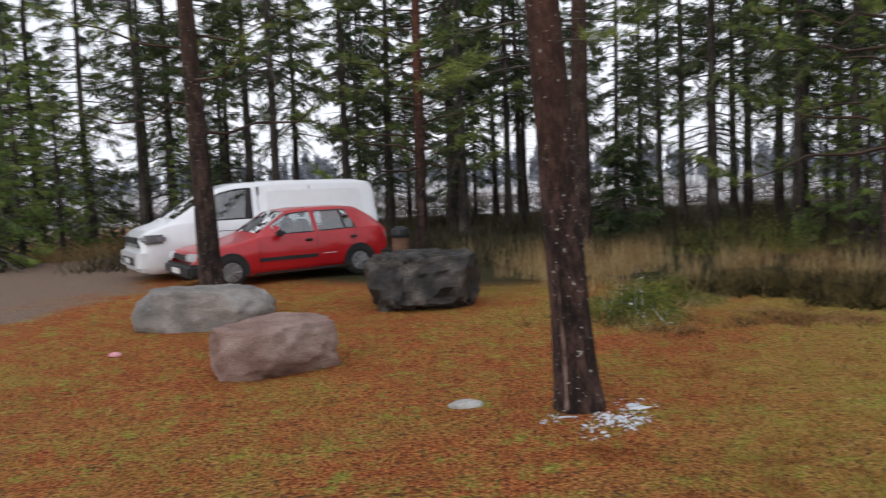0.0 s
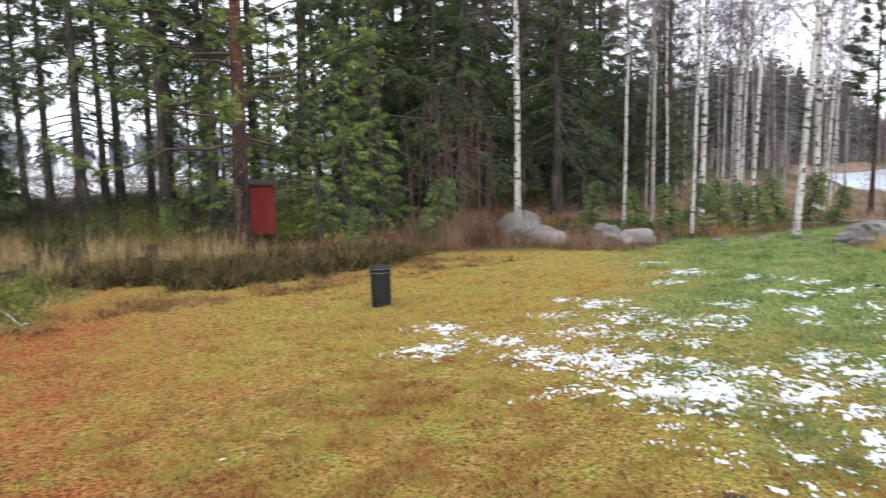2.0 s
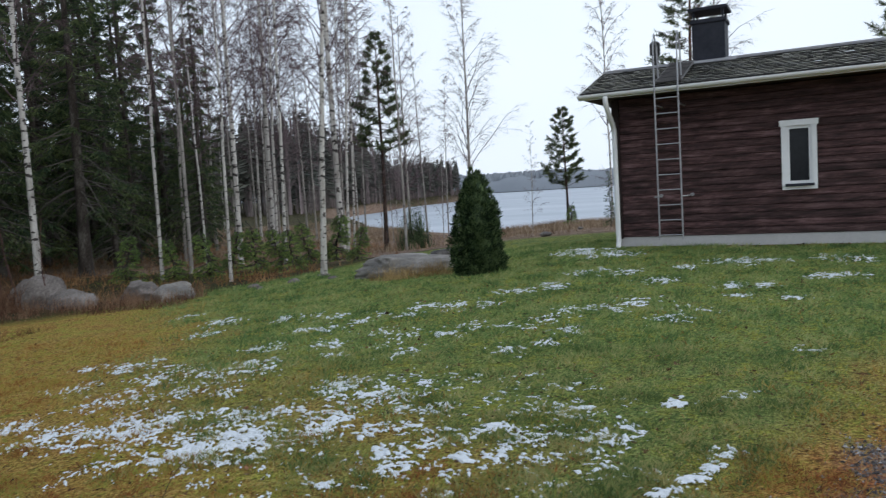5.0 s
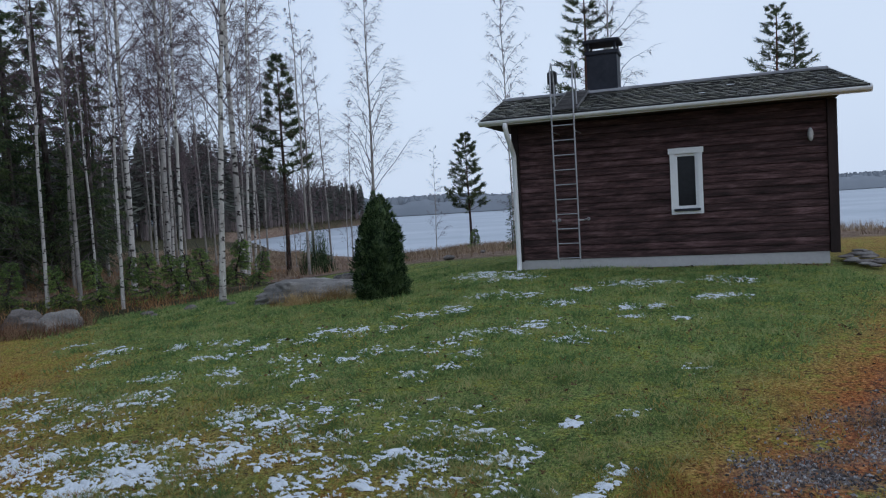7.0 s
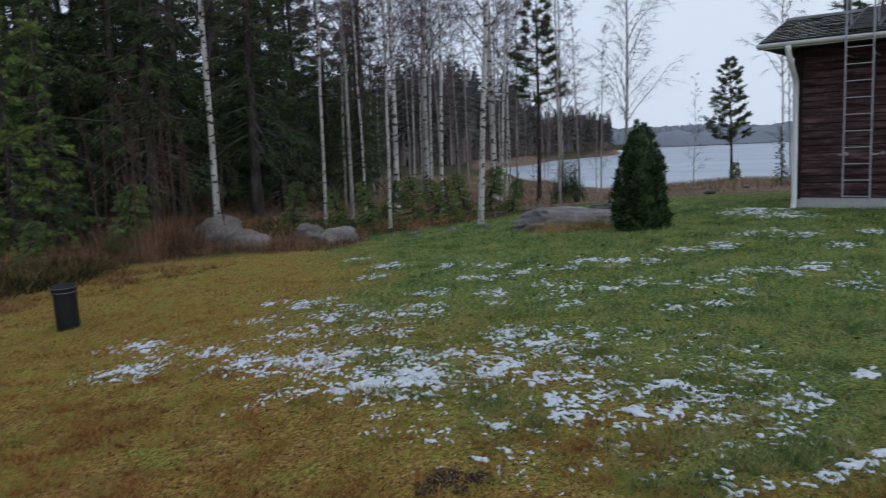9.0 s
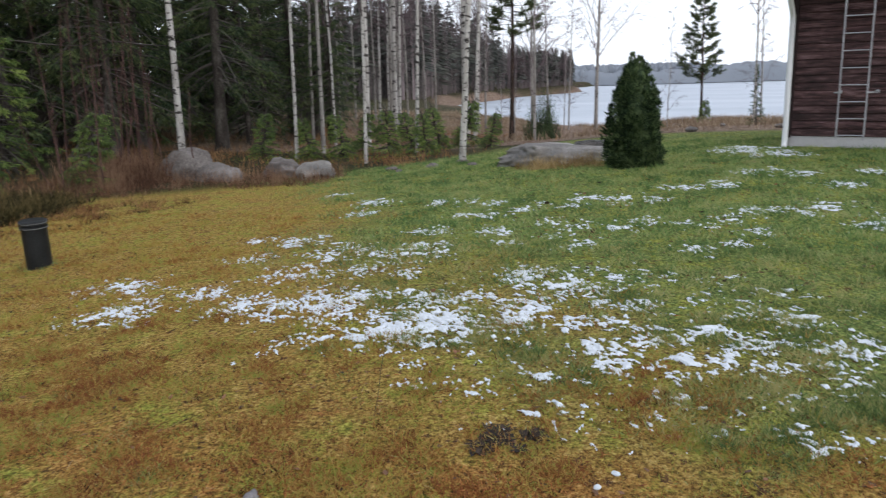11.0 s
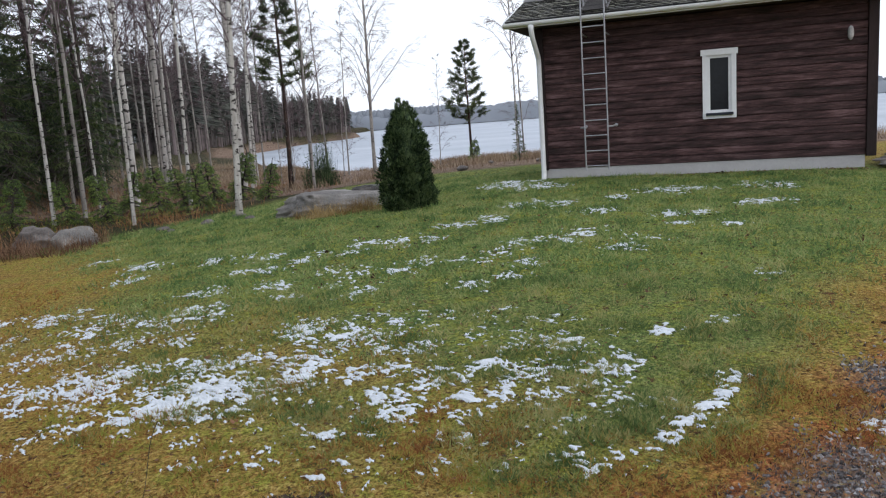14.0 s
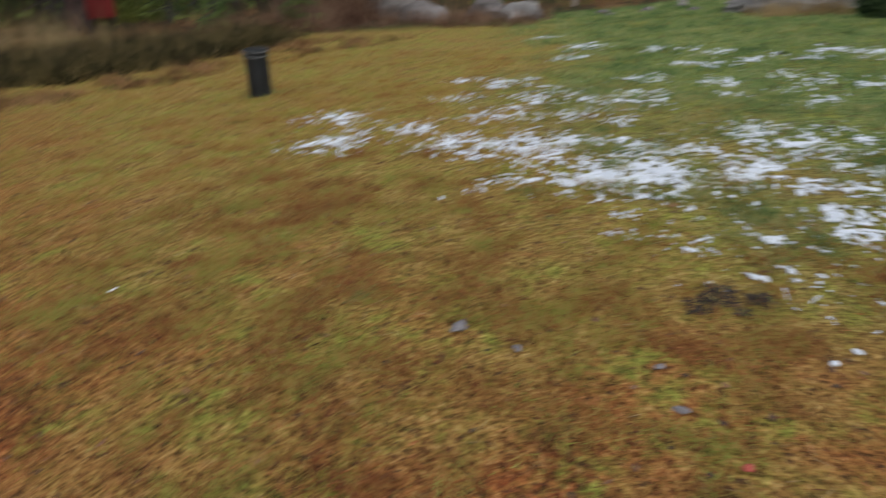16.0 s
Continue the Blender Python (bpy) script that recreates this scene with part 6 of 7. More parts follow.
deck.add(pr, [(0, 3, 4, 1), (1, 4, 5, 2), (6, 7, 10, 9), (7, 8, 11, 10), (0, 6, 9, 3), (2, 5, 11, 8), (0, 1, 7, 6), (1, 2, 8, 7), (3, 9, 10, 4), (4, 10, 11, 5)])
roof = part("roof", deck, SHINGLE, cabin, "weathered grey shingle roof with dark course lines")
sh, snow_r = Build(), Build()
rc = np.random.RandomState(91)
courses = 14
for side in (0, 1):
    for c in range(courses):
        y0, y1 = -0.48 + (RIDGE_Y + 0.45) * c / courses, -0.48 + (RIDGE_Y + 0.45) * (c + 1.25) / courses
        x = x0 - 0.01
        xr = roof_end(y0)
        while x < xr:
            w = rc.uniform(0.09, 0.16)
            xe = min(x + w, xr + 0.01)
            j = rc.uniform(-0.012, 0.012)
            th = rc.uniform(0.024, 0.034)
            ya, yb = y0 + j, min(y1, RIDGE_Y)
            za, zb = roof_z(ya) + 0.004, roof_z(yb) + 0.006
            pts = [(x + 0.002, ya, za), (xe - 0.002, ya, za), (xe - 0.002, yb, zb), (x + 0.002, yb, zb), (x + 0.002, ya, za + th), (xe - 0.002, ya, za + th), (xe - 0.002, yb, zb + 0.006), (x + 0.002, yb, zb + 0.006)]
            if side:
                pts = [(q[0], 2 * RIDGE_Y - q[1], q[2]) for q in pts]
            sh.add(pts, [(4, 5, 6, 7)])
            sh.add(pts, [(0, 1, 5, 4), (0, 4, 7, 3), (1, 2, 6, 5)], 1)
            if not side and rc.rand() < 0.006:
                ze = za + th + 0.006
                snow_r.add([(x, ya + 0.1, ze + 0.03), (xe, ya + 0.1, ze + 0.03), (xe, ya + 0.12, ze + 0.04), (x, ya + 0.12, ze + 0.04)], [(0, 1, 2, 3)])
            x = xe
part("shingles", sh, [SHINGLE, SHINGLE_SHADE], roof, "rows of weathered grey shingles")["kind"] = "stuff"
part("roof_snow", snow_r, SNOW, roof, "traces of snow between shingle rows")["kind"] = "stuff"
part("ridge_cap", bevelled(x0 - 0.01, roof_end(RIDGE_Y) + 0.01, RIDGE_Y - 0.1, RIDGE_Y + 0.1, roof_z(RIDGE_Y) + 0.0, roof_z(RIDGE_Y) + 0.045, 0.015), STEEL, roof, "pale metal ridge strip")
# fascia, barge boards, gutter, downpipe
part("fascia", bevelled(x0, x1, -0.495, -0.47, EAVE + 0.0, EAVE + 0.09, 0.004, 1), WHITE_W, cabin)
for xx in (x0 - 0.022, 0):
    bb = Build()
    for dx in (0, 0.022):
        bb.add([((xx or roof_end(y)) + dx, y, z) for y, z in ((-0.5, EAVE + 0.0), (-0.5, EAVE + 0.115), (RIDGE_Y, roof_z(RIDGE_Y) + 0.03), (RIDGE_Y, roof_z(RIDGE_Y) - 0.1), (2 * RIDGE_Y + 0.5, EAVE + 0.115), (2 * RIDGE_Y + 0.5, EAVE + 0.0))],
               [(0, 3, 2, 1), (3, 5, 4, 2)] if not dx else [(0, 1, 2, 3), (3, 2, 4, 5)])
    for k in (0, 1, 2, 4, 5, 3):
        nx = {0: 1, 1: 2, 2: 4, 4: 5, 5: 3, 3: 0}[k]
        bb.f.append([k, nx, 6 + nx, 6 + k])
        bb.mi.append(0)
    part("barge_board", bb, WHITE_W, cabin)
gut = Build()
t = np.linspace(math.pi, 2 * math.pi, 9)
gy_, gz_ = -0.545 + 0.05 * np.cos(t), EAVE + 0.075 + 0.055 * np.sin(t)
k = len(t)
g = [(x0 - 0.02, y, z) for y, z in zip(gy_, gz_)] + [(x1 + 0.02, y, z) for y, z in zip(gy_, gz_)]
gut.add(g, [(i, i + 1, k + i + 1, k + i) for i in range(k - 1)])
gut.add([(q[0], -0.545 + (q[1] + 0.545) * 0.9, EAVE + 0.075 + (q[2] - EAVE - 0.075) * 0.9) for q in g], [(k + i, k + i + 1, i + 1, i) for i in range(k - 1)])
gut.f += [list(range(k)), [k + i for i in range(k)][::-1]]
gut.mi += [0, 0]
part("gutter", gut, WHITE_W, cabin, "white rain gutter")
dp = Build()
dp.tube([(0.02, -0.545, EAVE + 0.03), (0.02, -0.54, EAVE - 0.06), (0.022, -0.47, EAVE - 0.17), (0.03, -0.17, EAVE - 0.42), (0.03, -0.09, EAVE - 0.5), (0.03, -0.08, EAVE - 0.6), (0.03, -0.08, 0.12), (0.03, -0.1, 0.04), (0.03, -0.16, -0.01)], [0.042] * 9, 14)
part("downpipe", dp, WHITE_W, cabin, "white downpipe at the corner", soft=True)
# window
case = Build()
for q in ((2.61, 2.68, -0.05, -0.02, 0.85, 1.83), (3.04, 3.11, -0.05, -0.02, 0.85, 1.83), (2.585, 3.135, -0.055, -0.02, 1.83, 1.92), (2.68, 3.04, -0.045, -0.02, 0.85, 0.9)):
    case.box(*q)
window = part("window", case, WHITE_W, cabin, "narrow window with white casing")
fr = Build()
for q in ((2.68, 2.725, -0.02, 0.05, 0.93, 1.83), (2.995, 3.04, -0.02, 0.05, 0.93, 1.83), (2.725, 2.995, -0.02, 0.05, 1.785, 1.83), (2.725, 2.995, -0.02, 0.05, 0.93, 0.985)):
    fr.box(*q)
part("window_frame", fr, WHITE_W, window)
part("pane", bevelled(2.72, 3.0, 0.01, 0.025, 0.98, 1.79, 0.002, 1), PANE, window, "dark reflecting glass")
part("window_sill", bevelled(2.655, 3.065, -0.095, -0.02, 0.9, 0.94, 0.006, 1), SHEET, window, "dark metal sill")
# wall lamp
lamp = Build()
a = np.linspace(0, math.pi, 7)
lamp.tube(np.stack([0 * a + 4.7, 0 * a - 0.03, 1.98 - 0.105 * np.cos(a)], 1), 0.04 * np.sin(a) + 0.004, 12)
part("wall_lamp", lamp, CONC, cabin, "dull grey oval wall lamp", soft=True)
# ladder
LX0, LX1, LY = 0.825, 1.185, -0.63
ladder = thing("ladder", "galvanised steel roof ladder fixed to the cabin", "ladder", cabin.matrix_basis.copy())
for x in (LX0, LX1):
    b = Build()
    b.tube([(x, LY, 0.17), (x, LY, 1.5), (x, LY, 2.6), (x, LY + 0.02, 3.3), (x, LY + 0.12, 3.42), (x, LY + 0.3, 3.25), (x, LY + 0.36, 2.76)], [0.013] * 7, 8)
    part("rail", b, STEEL, ladder)
rung = Build()
rung.tube([(LX0, LY, 0), (LX1, LY, 0)], [0.009, 0.009], 8)
rme = rung.mesh("rung", STEEL)
for k in range(10):
    rg = part("rung", rme, None, ladder)
    rg.matrix_basis = pose(0, 0, 0.24 + 0.24 * k)
for x in (LX0, LX1):
    b = Build()
    sx = -1 if x == LX0 else 1
    b.tube([(x, LY, 0.85), (x + 0.07 * sx, LY + 0.06, 0.85), (x + 0.07 * sx, 0.0, 0.85)], [0.013] * 3, 8)
    b.tube([(x + 0.07 * sx, -0.02, 0.85), (x + 0.07 * sx, 0.0, 0.85)], [0.03, 0.03], 10)
    part("bracket", b, STEEL, ladder)
    b = Build()
    b.tube([(x, LY, 2.3), (x, -0.02, 2.3)], [0.012] * 2, 8)
    part("bracket", b, STEEL, ladder)
rl = Build()
for x in (LX0 - 0.02, LX1 + 0.02):
    rl.tube([(x, -0.44, roof_z(-0.44) + 0.07), (x, RIDGE_Y - 0.05, roof_z(RIDGE_Y - 0.05) + 0.07)], [0.018] * 2, 6)
for k in range(12):
    y = -0.4 + k * 0.135
    z = roof_z(y) + 0.07
    rl.box(LX0 - 0.02, LX1 + 0.02, y - 0.045, y + 0.045, z - 0.012, z + 0.012)
part("roof_steps", rl, mat("dull_steel", [(0.3, (0.05, 0.048, 0.05)), (0.7, (0.12, 0.115, 0.115))], 0.2, 0.6, 0.1), ladder, "steel steps lying on the roof")
# chimney and vent
b = Build()
b.box(1.18, 1.72, RIDGE_Y - 0.12, RIDGE_Y + 0.42, roof_z(RIDGE_Y) - 0.3, 3.8)
chim = part("chimney", b, SHEET, cabin, "dark sheet-metal chimney")
part("cap", bevelled(1.12, 1.78, RIDGE_Y - 0.18, RIDGE_Y + 0.48, 3.97, 4.025, 0.01), SHEET, chim)
part("collar", bevelled(1.15, 1.75, RIDGE_Y - 0.15, RIDGE_Y + 0.45, 3.76, 3.83, 0.01), SHEET, chim)
for x in (1.19, 1.67):
    for y in (RIDGE_Y - 0.11, RIDGE_Y + 0.37):
        part("post", bevelled(x, x + 0.04, y, y + 0.04, 3.8, 3.98, 0.003, 1), SHEET, chim)
part("flashing", bevelled(0.98, 1.9, RIDGE_Y - 0.26, RIDGE_Y - 0.06, roof_z(RIDGE_Y - 0.15) + 0.01, roof_z(RIDGE_Y - 0.15) + 0.06, 0.01), STEEL, chim, "bright metal flashing")
b = Build()
b.tube([(0.47, 1.45, roof_z(1.45) - 0.1), (0.47, 1.45, 3.36), (0.47, 1.45, 3.38), (0.47, 1.45, 3.58), (0.47, 1.45, 3.62)], [0.06, 0.06, 0.095, 0.095, 0.05], 18)
part("roof_vent", b, BLACK_P, cabin, "black mushroom vent")
# front boards, each its own piece
nb_ = 20
bh = (EAVE - 0.17) / nb_
for k in range(nb_):
    z0, z1 = 0.17 + k * bh + 0.002, 0.17 + (k + 1) * bh - 0.002
    spans = [(0.1, LEN - 0.015)] if z1 < 0.9 or z0 > 1.9 else [(0.1, 2.61), (3.11, LEN - 0.015)]
    for s0, s1 in spans:
        ob = part("board", bevelled(s0, s1, 0.0, 0.028, z0 + 0.002, z1 - 0.002, 0.007, 1), BOARD, wall)

# ---- undergrowth ----
def scatter(n, x0, x1, y0, y1, weight, seed):
    r = np.random.RandomState(seed)
    q = np.column_stack([r.uniform(x0, x1, n), r.uniform(y0, y1, n)])
    return q[r.rand(n) < weight(q[:, 0], q[:, 1])]


def blob(cx, cy, rx, ry):
    return lambda x, y: smooth(1.15, 0.55, np.hypot((x - cx) / rx, (y - cy) / ry) + 0.5 * (fnoise(x, y, 0.8) - 0.5))


# tall dry grass before the wood
def tall_part(x, y):
    w = fnoise(x, y, 1.2)
    a = blob(3.9, 14.2, 2.6, 2.4)(x, y)
    c = blob(1.2, 15.5, 2.4, 2.0)(x, y) * 0.22
    d = blob(6.3, 12.2, 1.2, 1.5)(x, y) * 0.5
    return np.clip(a + c + d, 0, 1) * smooth(0.45, 0.62, w) * (0.3 + 0.7 * smooth(0.4, 0.6, fnoise(x + 20, y, 0.5)))


tuft_field("tall_grass", "tall dry beige grass before the wood", scatter(5200, -2, 9, 11, 18, tall_part, 1), 0.22, 0.8, DRYGRASS, 0.005, 0.07, 12, 0.22, 2)


def edge_part(x, y):
    return np.maximum(np.maximum(blob(11.6, 10.4, 2.0, 1.0)(x, y), blob(12.4, 8.2, 1.1, 1.5)(x, y)), blob(10.2, 11.6, 1.6, 1.2)(x, y))


tuft_field("rusty_grass", "rusty dry grass round the boulders", scatter(2300, 8.5, 15, 6, 13.5, edge_part, 3), 0.08, 0.36, BRACKEN, 0.004, 0.06, 12, 0.3, 4)
ax_, ay_ = polar(-46.0, 15.9)
tuft_field("alder_grass", "tall tan grass round the alder stems", scatter(700, ax_ - 1.2, ax_ + 1.2, ay_ - 1.0, ay_ + 1.0, blob(ax_, ay_, 1.0, 0.8), 15), 0.25, 0.8, BRACKEN, 0.006, 0.08, 12, 0.2, 16)
tuft_field("boulder_grass", "dry straw before the long boulder", scatter(800, 11.4, 12.8, 2.0, 4.4, lambda x, y: blob(12.1, 2.9, 0.25, 0.75)(x, y), 5), 0.06, 0.3, DRYGRASS, 0.003, 0.04, 12, 0.4, 6)


def heather_part(x, y):
    return np.maximum(np.maximum(blob(6.6, 10.6, 1.9, 1.1)(x, y), blob(8.3, 10.3, 1.3, 0.9)(x, y)), blob(4.9, 11.6, 1.4, 0.8)(x, y) * 0.8)


hs = scatter(9000, 3, 10.5, 8.8, 13, lambda x, y: heather_part(x, y) * (0.25 + 0.75 * smooth(0.4, 0.6, fnoise(x, y, 0.6))), 7)
tuft_field("heather", "dark brown-green heather bed at the lawn's edge", hs[::2], 0.08, 0.44, HEATHER, 0.011, 0.1, 30, 0.85, 8, "heather")
tuft_field("heather_tips", "straw among the heather", scatter(450, 3, 11, 9, 13.5, heather_part, 17), 0.3, 0.6, DRYGRASS, 0.003, 0.06, 6, 0.3, 18)


def leafy(name, label, cx, cy, rx, ry, n, h, material, seed):
    r = np.random.RandomState(seed)
    q = scatter(n, cx - rx * 1.2, cx + rx * 1.2, cy - ry * 1.2, cy + ry * 1.2, blob(cx, cy, rx, ry), seed)
    m = len(q)
    dome = np.clip(1 - ((q[:, 0] - cx) / rx / 1.2) ** 2 - ((q[:, 1] - cy) / ry / 1.2) ** 2, 0.1, 1) * (0.3 + 1.5 * smooth(0.35, 0.7, fnoise(q[:, 0] + seed, q[:, 1], 0.35)))
    p = np.column_stack([q, ground_z(q[:, 0], q[:, 1]) + h * dome * r.uniform(0.1, 1, m)])
    way = unit(np.column_stack([r.randn(m, 2), r.uniform(-0.3, 0.8, m)])) * r.uniform(0.03, 0.075, (m, 1))
    b = Build()
    b.blades(p, way, unit(np.cross(way, r.randn(m, 3))) * r.uniform(0.007, 0.016, (m, 1)))
    b.cones(np.column_stack([q[::4], ground_z(q[::4, 0], q[::4, 1])]), np.column_stack([r.randn(len(q[::4]), 2) * 0.1, h * dome[::4]]), 0.006)
    return single(name, b, material, label, "bush", kind="stuff")


leafy("low_bush", "low green bush with a little snow on it", 2.3, 9.9, 0.7, 1.0, 5000, 0.3, LEAFBUSH, 21)
leafy("snow_flecks", "flecks of snow lying on the low bush", 2.4, 9.6, 0.6, 0.7, 70, 0.36, SNOW, 29)
leafy("low_bush", "low yellow-green shrub before tall grass", 3.1, 10.9, 0.8, 0.7, 4200, 0.3, LEAFBUSH, 22)
leafy("undergrowth", "green undergrowth under the spruces", 7.2, 17.5, 2.2, 1.6, 9000, 0.6, LEAFBUSH, 23)
leafy("undergrowth", "green undergrowth under the spruces", 10.6, 15.5, 1.8, 1.3, 7000, 0.6, LEAFBUSH, 24)
leafy("undergrowth", "green undergrowth at the birches", 16.2, 9.6, 1.6, 2.2, 1200, 0.2, LEAFBUSH, 25)
tuft_field("bush_straw", "dead straw and stems in the low bush", scatter(260, 1.4, 4.2, 8.7, 11.6, lambda x, y: np.maximum(blob(2.3, 9.9, 0.8, 1.1)(x, y), blob(3.1, 10.8, 0.9, 0.8)(x, y)), 71), 0.08, 0.32, DRYGRASS, 0.004, 0.08, 8, 0.8, 72)
rim_part = lambda x, y: smooth(0.9, 0.15, np.abs(y - 9.6 + 0.12 * (x - 2) - 1.3 * (fnoise(x, y, 1.6) - 0.5))) * smooth(0.46, 0.6, fnoise(x + 60, y, 0.55)) * smooth(0.5, 2.5, x) * smooth(10.5, 9, x)
tuft_field("rim_grass", "low brown and ochre grass hummocks before the heather", scatter(2600, 0.5, 10.5, 8, 11.5, rim_part, 73), 0.04, 0.17, RUSTGRASS, 0.005, 0.06, 16, 0.6, 74)
tuft_field("rim_moss", "dark mossy hummocks before the heather", scatter(1600, 0.5, 10.5, 8, 11.5, rim_part, 75), 0.03, 0.12, HEATHER, 0.006, 0.06, 16, 0.8, 76)
leafy("juniper", "small dark green bush at the shore", 24.2, 6.2, 0.7, 0.6, 6000, 0.9, THUJA_N, 26)


def reed_part(x, y):
    return smooth(0.4, 0.6, fnoise(x, y, 3)) * smooth(18, 26, x) * (1 - lake_part(x, y))


tuft_field("shore_reed", "brown reed and dry grass on the lake shore", scatter(9000, 17, 60, -12, 24, reed_part, 31), 0.12, 0.42, REED, 0.011, 0.22, 14, 0.3, 32)
tuft_field("wood_grass", "dry grass on the forest floor", scatter(5200, 6, 30, 5, 26, lambda x, y: 0.8 * forest_part(x, y) * smooth(0.42, 0.6, fnoise(x, y, 2)), 33), 0.1, 0.32, RUSTGRASS, 0.006, 0.12, 9, 0.35, 34)
tuft_field("forest_brush", "dark brushwood and dead stems on the forest floor", scatter(5200, -9, 14, 15.5, 36, lambda x, y: smooth(0.36, 0.55, fnoise(x + 50, y, 2.2)) * smooth(15.5, 18, y + 0.12 * x) * smooth(40, 30, y + 0.2 * np.abs(x)), 37), 0.2, 0.85, BRUSH, 0.012, 0.16, 8, 0.55, 38)
tuft_field("drive_grass", "dry yellow grass along the drive", scatter(4200, -16, -4, 17, 26, lambda x, y: smooth(0.42, 0.55, fnoise(x, y, 2)) * smooth(20.5, 22.5, y - 0.05 * x), 35), 0.2, 0.55, DRYGRASS, 0.008, 0.12, 11, 0.3, 36)

# ---- turf, needles, leaves, gravel and snow ----
SNOW_NEAR = [(4.64, 2.07, 0.36), (4.43, 2.25, 0.21), (4.70, 1.82, 0.21), (4.82, 1.62, 0.19), (4.88, 2.93, 0.31), (4.77, 3.19, 0.23), (4.19, 2.74, 0.08), (4.28, 2.62, 0.08), (6.48, 3.58, 0.37), (5.81, 3.11, 0.15), (6.38, 3.02, 0.24), (6.75, 2.95, 0.19), (5.80, 2.68, 0.13), (5.26, 2.37, 0.11), (5.12, 2.17, 0.15), (5.26, 1.98, 0.13), (5.20, 2.61, 0.10), (6.96, 4.35, 0.24), (6.41, 2.71, 0.14), (7.35, 3.24, 0.15), (8.52, 4.51, 0.19), (10.19, 5.85, 0.18), (9.32, 4.74, 0.26), (4.21, 2.31, 0.05), (3.79, 1.74, 0.05), (3.83, 1.66, 0.05), (5.74, 3.69, 0.22), (5.10, 2.79, 0.14), (7.42, 3.08, 0.18)]
SNOW_MID = [(5.85, 1.71, 0.25), (5.59, 1.49, 0.16), (5.73, 1.35, 0.12), (5.67, 1.14, 0.13), (5.26, 1.04, 0.11), (4.94, 1.02, 0.14), (5.13, 1.53, 0.20), (4.51, 0.98, 0.12), (4.25, 0.88, 0.09), (5.33, 0.90, 0.13), (5.85, 1.01, 0.12), (4.84, 1.21, 0.15), (3.95, 0.97, 0.06), (4.02, 1.15, 0.07), (3.72, 1.01, 0.05), (4.72, 0.69, 0.15), (5.28, -0.07, 0.14), (4.91, 0.34, 0.13), (4.76, 0.11, 0.15), (4.49, -0.02, 0.11), (4.83, -0.35, 0.12), (4.53, -0.19, 0.08), (4.30, -0.26, 0.10), (4.54, 0.27, 0.11), (4.42, 0.48, 0.11), (4.20, 0.44, 0.10), (4.05, 0.10, 0.09), (3.88, 0.20, 0.05), (3.93, 0.47, 0.05), (3.77, -0.00, 0.05), (3.65, -0.09, 0.05), (3.74, -0.25, 0.05)]
SNOW_STREAK = [(4.23, -0.70, 0.05), (4.08, -0.60, 0.05), (3.89, -0.45, 0.04), (4.57, -0.97, 0.05), (4.40, -0.84, 0.05), (4.31, -0.54, 0.03), (5.42, -0.74, 0.10), (5.56, -1.10, 0.07), (6.75, -1.82, 0.11), (3.90, -1.47, 0.11), (13.50, 0.39, 0.44), (12.85, -0.25, 0.35), (10.28, -0.82, 0.21), (11.02, -0.33, 0.25), (11.20, -1.19, 0.19), (11.59, -1.95, 0.38), (11.55, -2.41, 0.22), (11.57, -3.27, 0.36), (10.16, -2.70, 0.20), (10.32, -3.05, 0.16), (9.80, -1.64, 0.20), (9.78, -1.96, 0.18), (9.08, -1.59, 0.13), (8.90, -2.15, 0.15), (8.02, -0.83, 0.18), (8.47, -0.95, 0.10), (8.38, -1.22, 0.11), (0.83, 5.47, 0.10), (1.17, 5.35, 0.20), (1.38, 5.67, 0.11), (1.04, 5.01, 0.06)]
SNOW_FAR = [(9.17, 3.77, 0.16), (9.11, 3.37, 0.13), (8.98, 2.99, 0.15), (8.30, 3.08, 0.14), (8.22, 2.72, 0.21), (8.91, 2.38, 0.14), (8.74, 1.99, 0.17), (9.13, 1.90, 0.18), (9.05, 1.50, 0.23), (9.09, 1.18, 0.17), (8.45, 2.51, 0.15), (7.83, 2.09, 0.19), (7.76, 1.71, 0.16), (7.53, 1.28, 0.18), (7.97, 1.12, 0.18), (7.38, 2.49, 0.19), (6.88, 2.21, 0.12), (7.24, 1.89, 0.16), (6.79, 1.59, 0.09), (7.01, 1.54, 0.10), (7.85, 0.77, 0.11), (7.72, 0.55, 0.14), (7.58, 0.12, 0.16), (8.08, 0.33, 0.20), (8.55, 0.16, 0.19), (8.64, -0.17, 0.22), (8.88, -0.52, 0.23), (6.89, 0.61, 0.16), (7.06, 0.27, 0.12), (9.94, 0.91, 0.21), (10.21, 0.54, 0.23), (5.90, 1.05, 0.10), (11.19, 0.13, 0.26)]
SNOW_LEFT = [(5.19, 5.02, 0.24), (4.59, 4.45, 0.25), (5.10, 4.11, 0.18), (4.82, 3.50, 0.23), (4.93, 3.04, 0.27), (3.98, 2.81, 0.08), (4.24, 2.66, 0.10), (6.27, 4.48, 0.17), (7.07, 4.94, 0.15)]


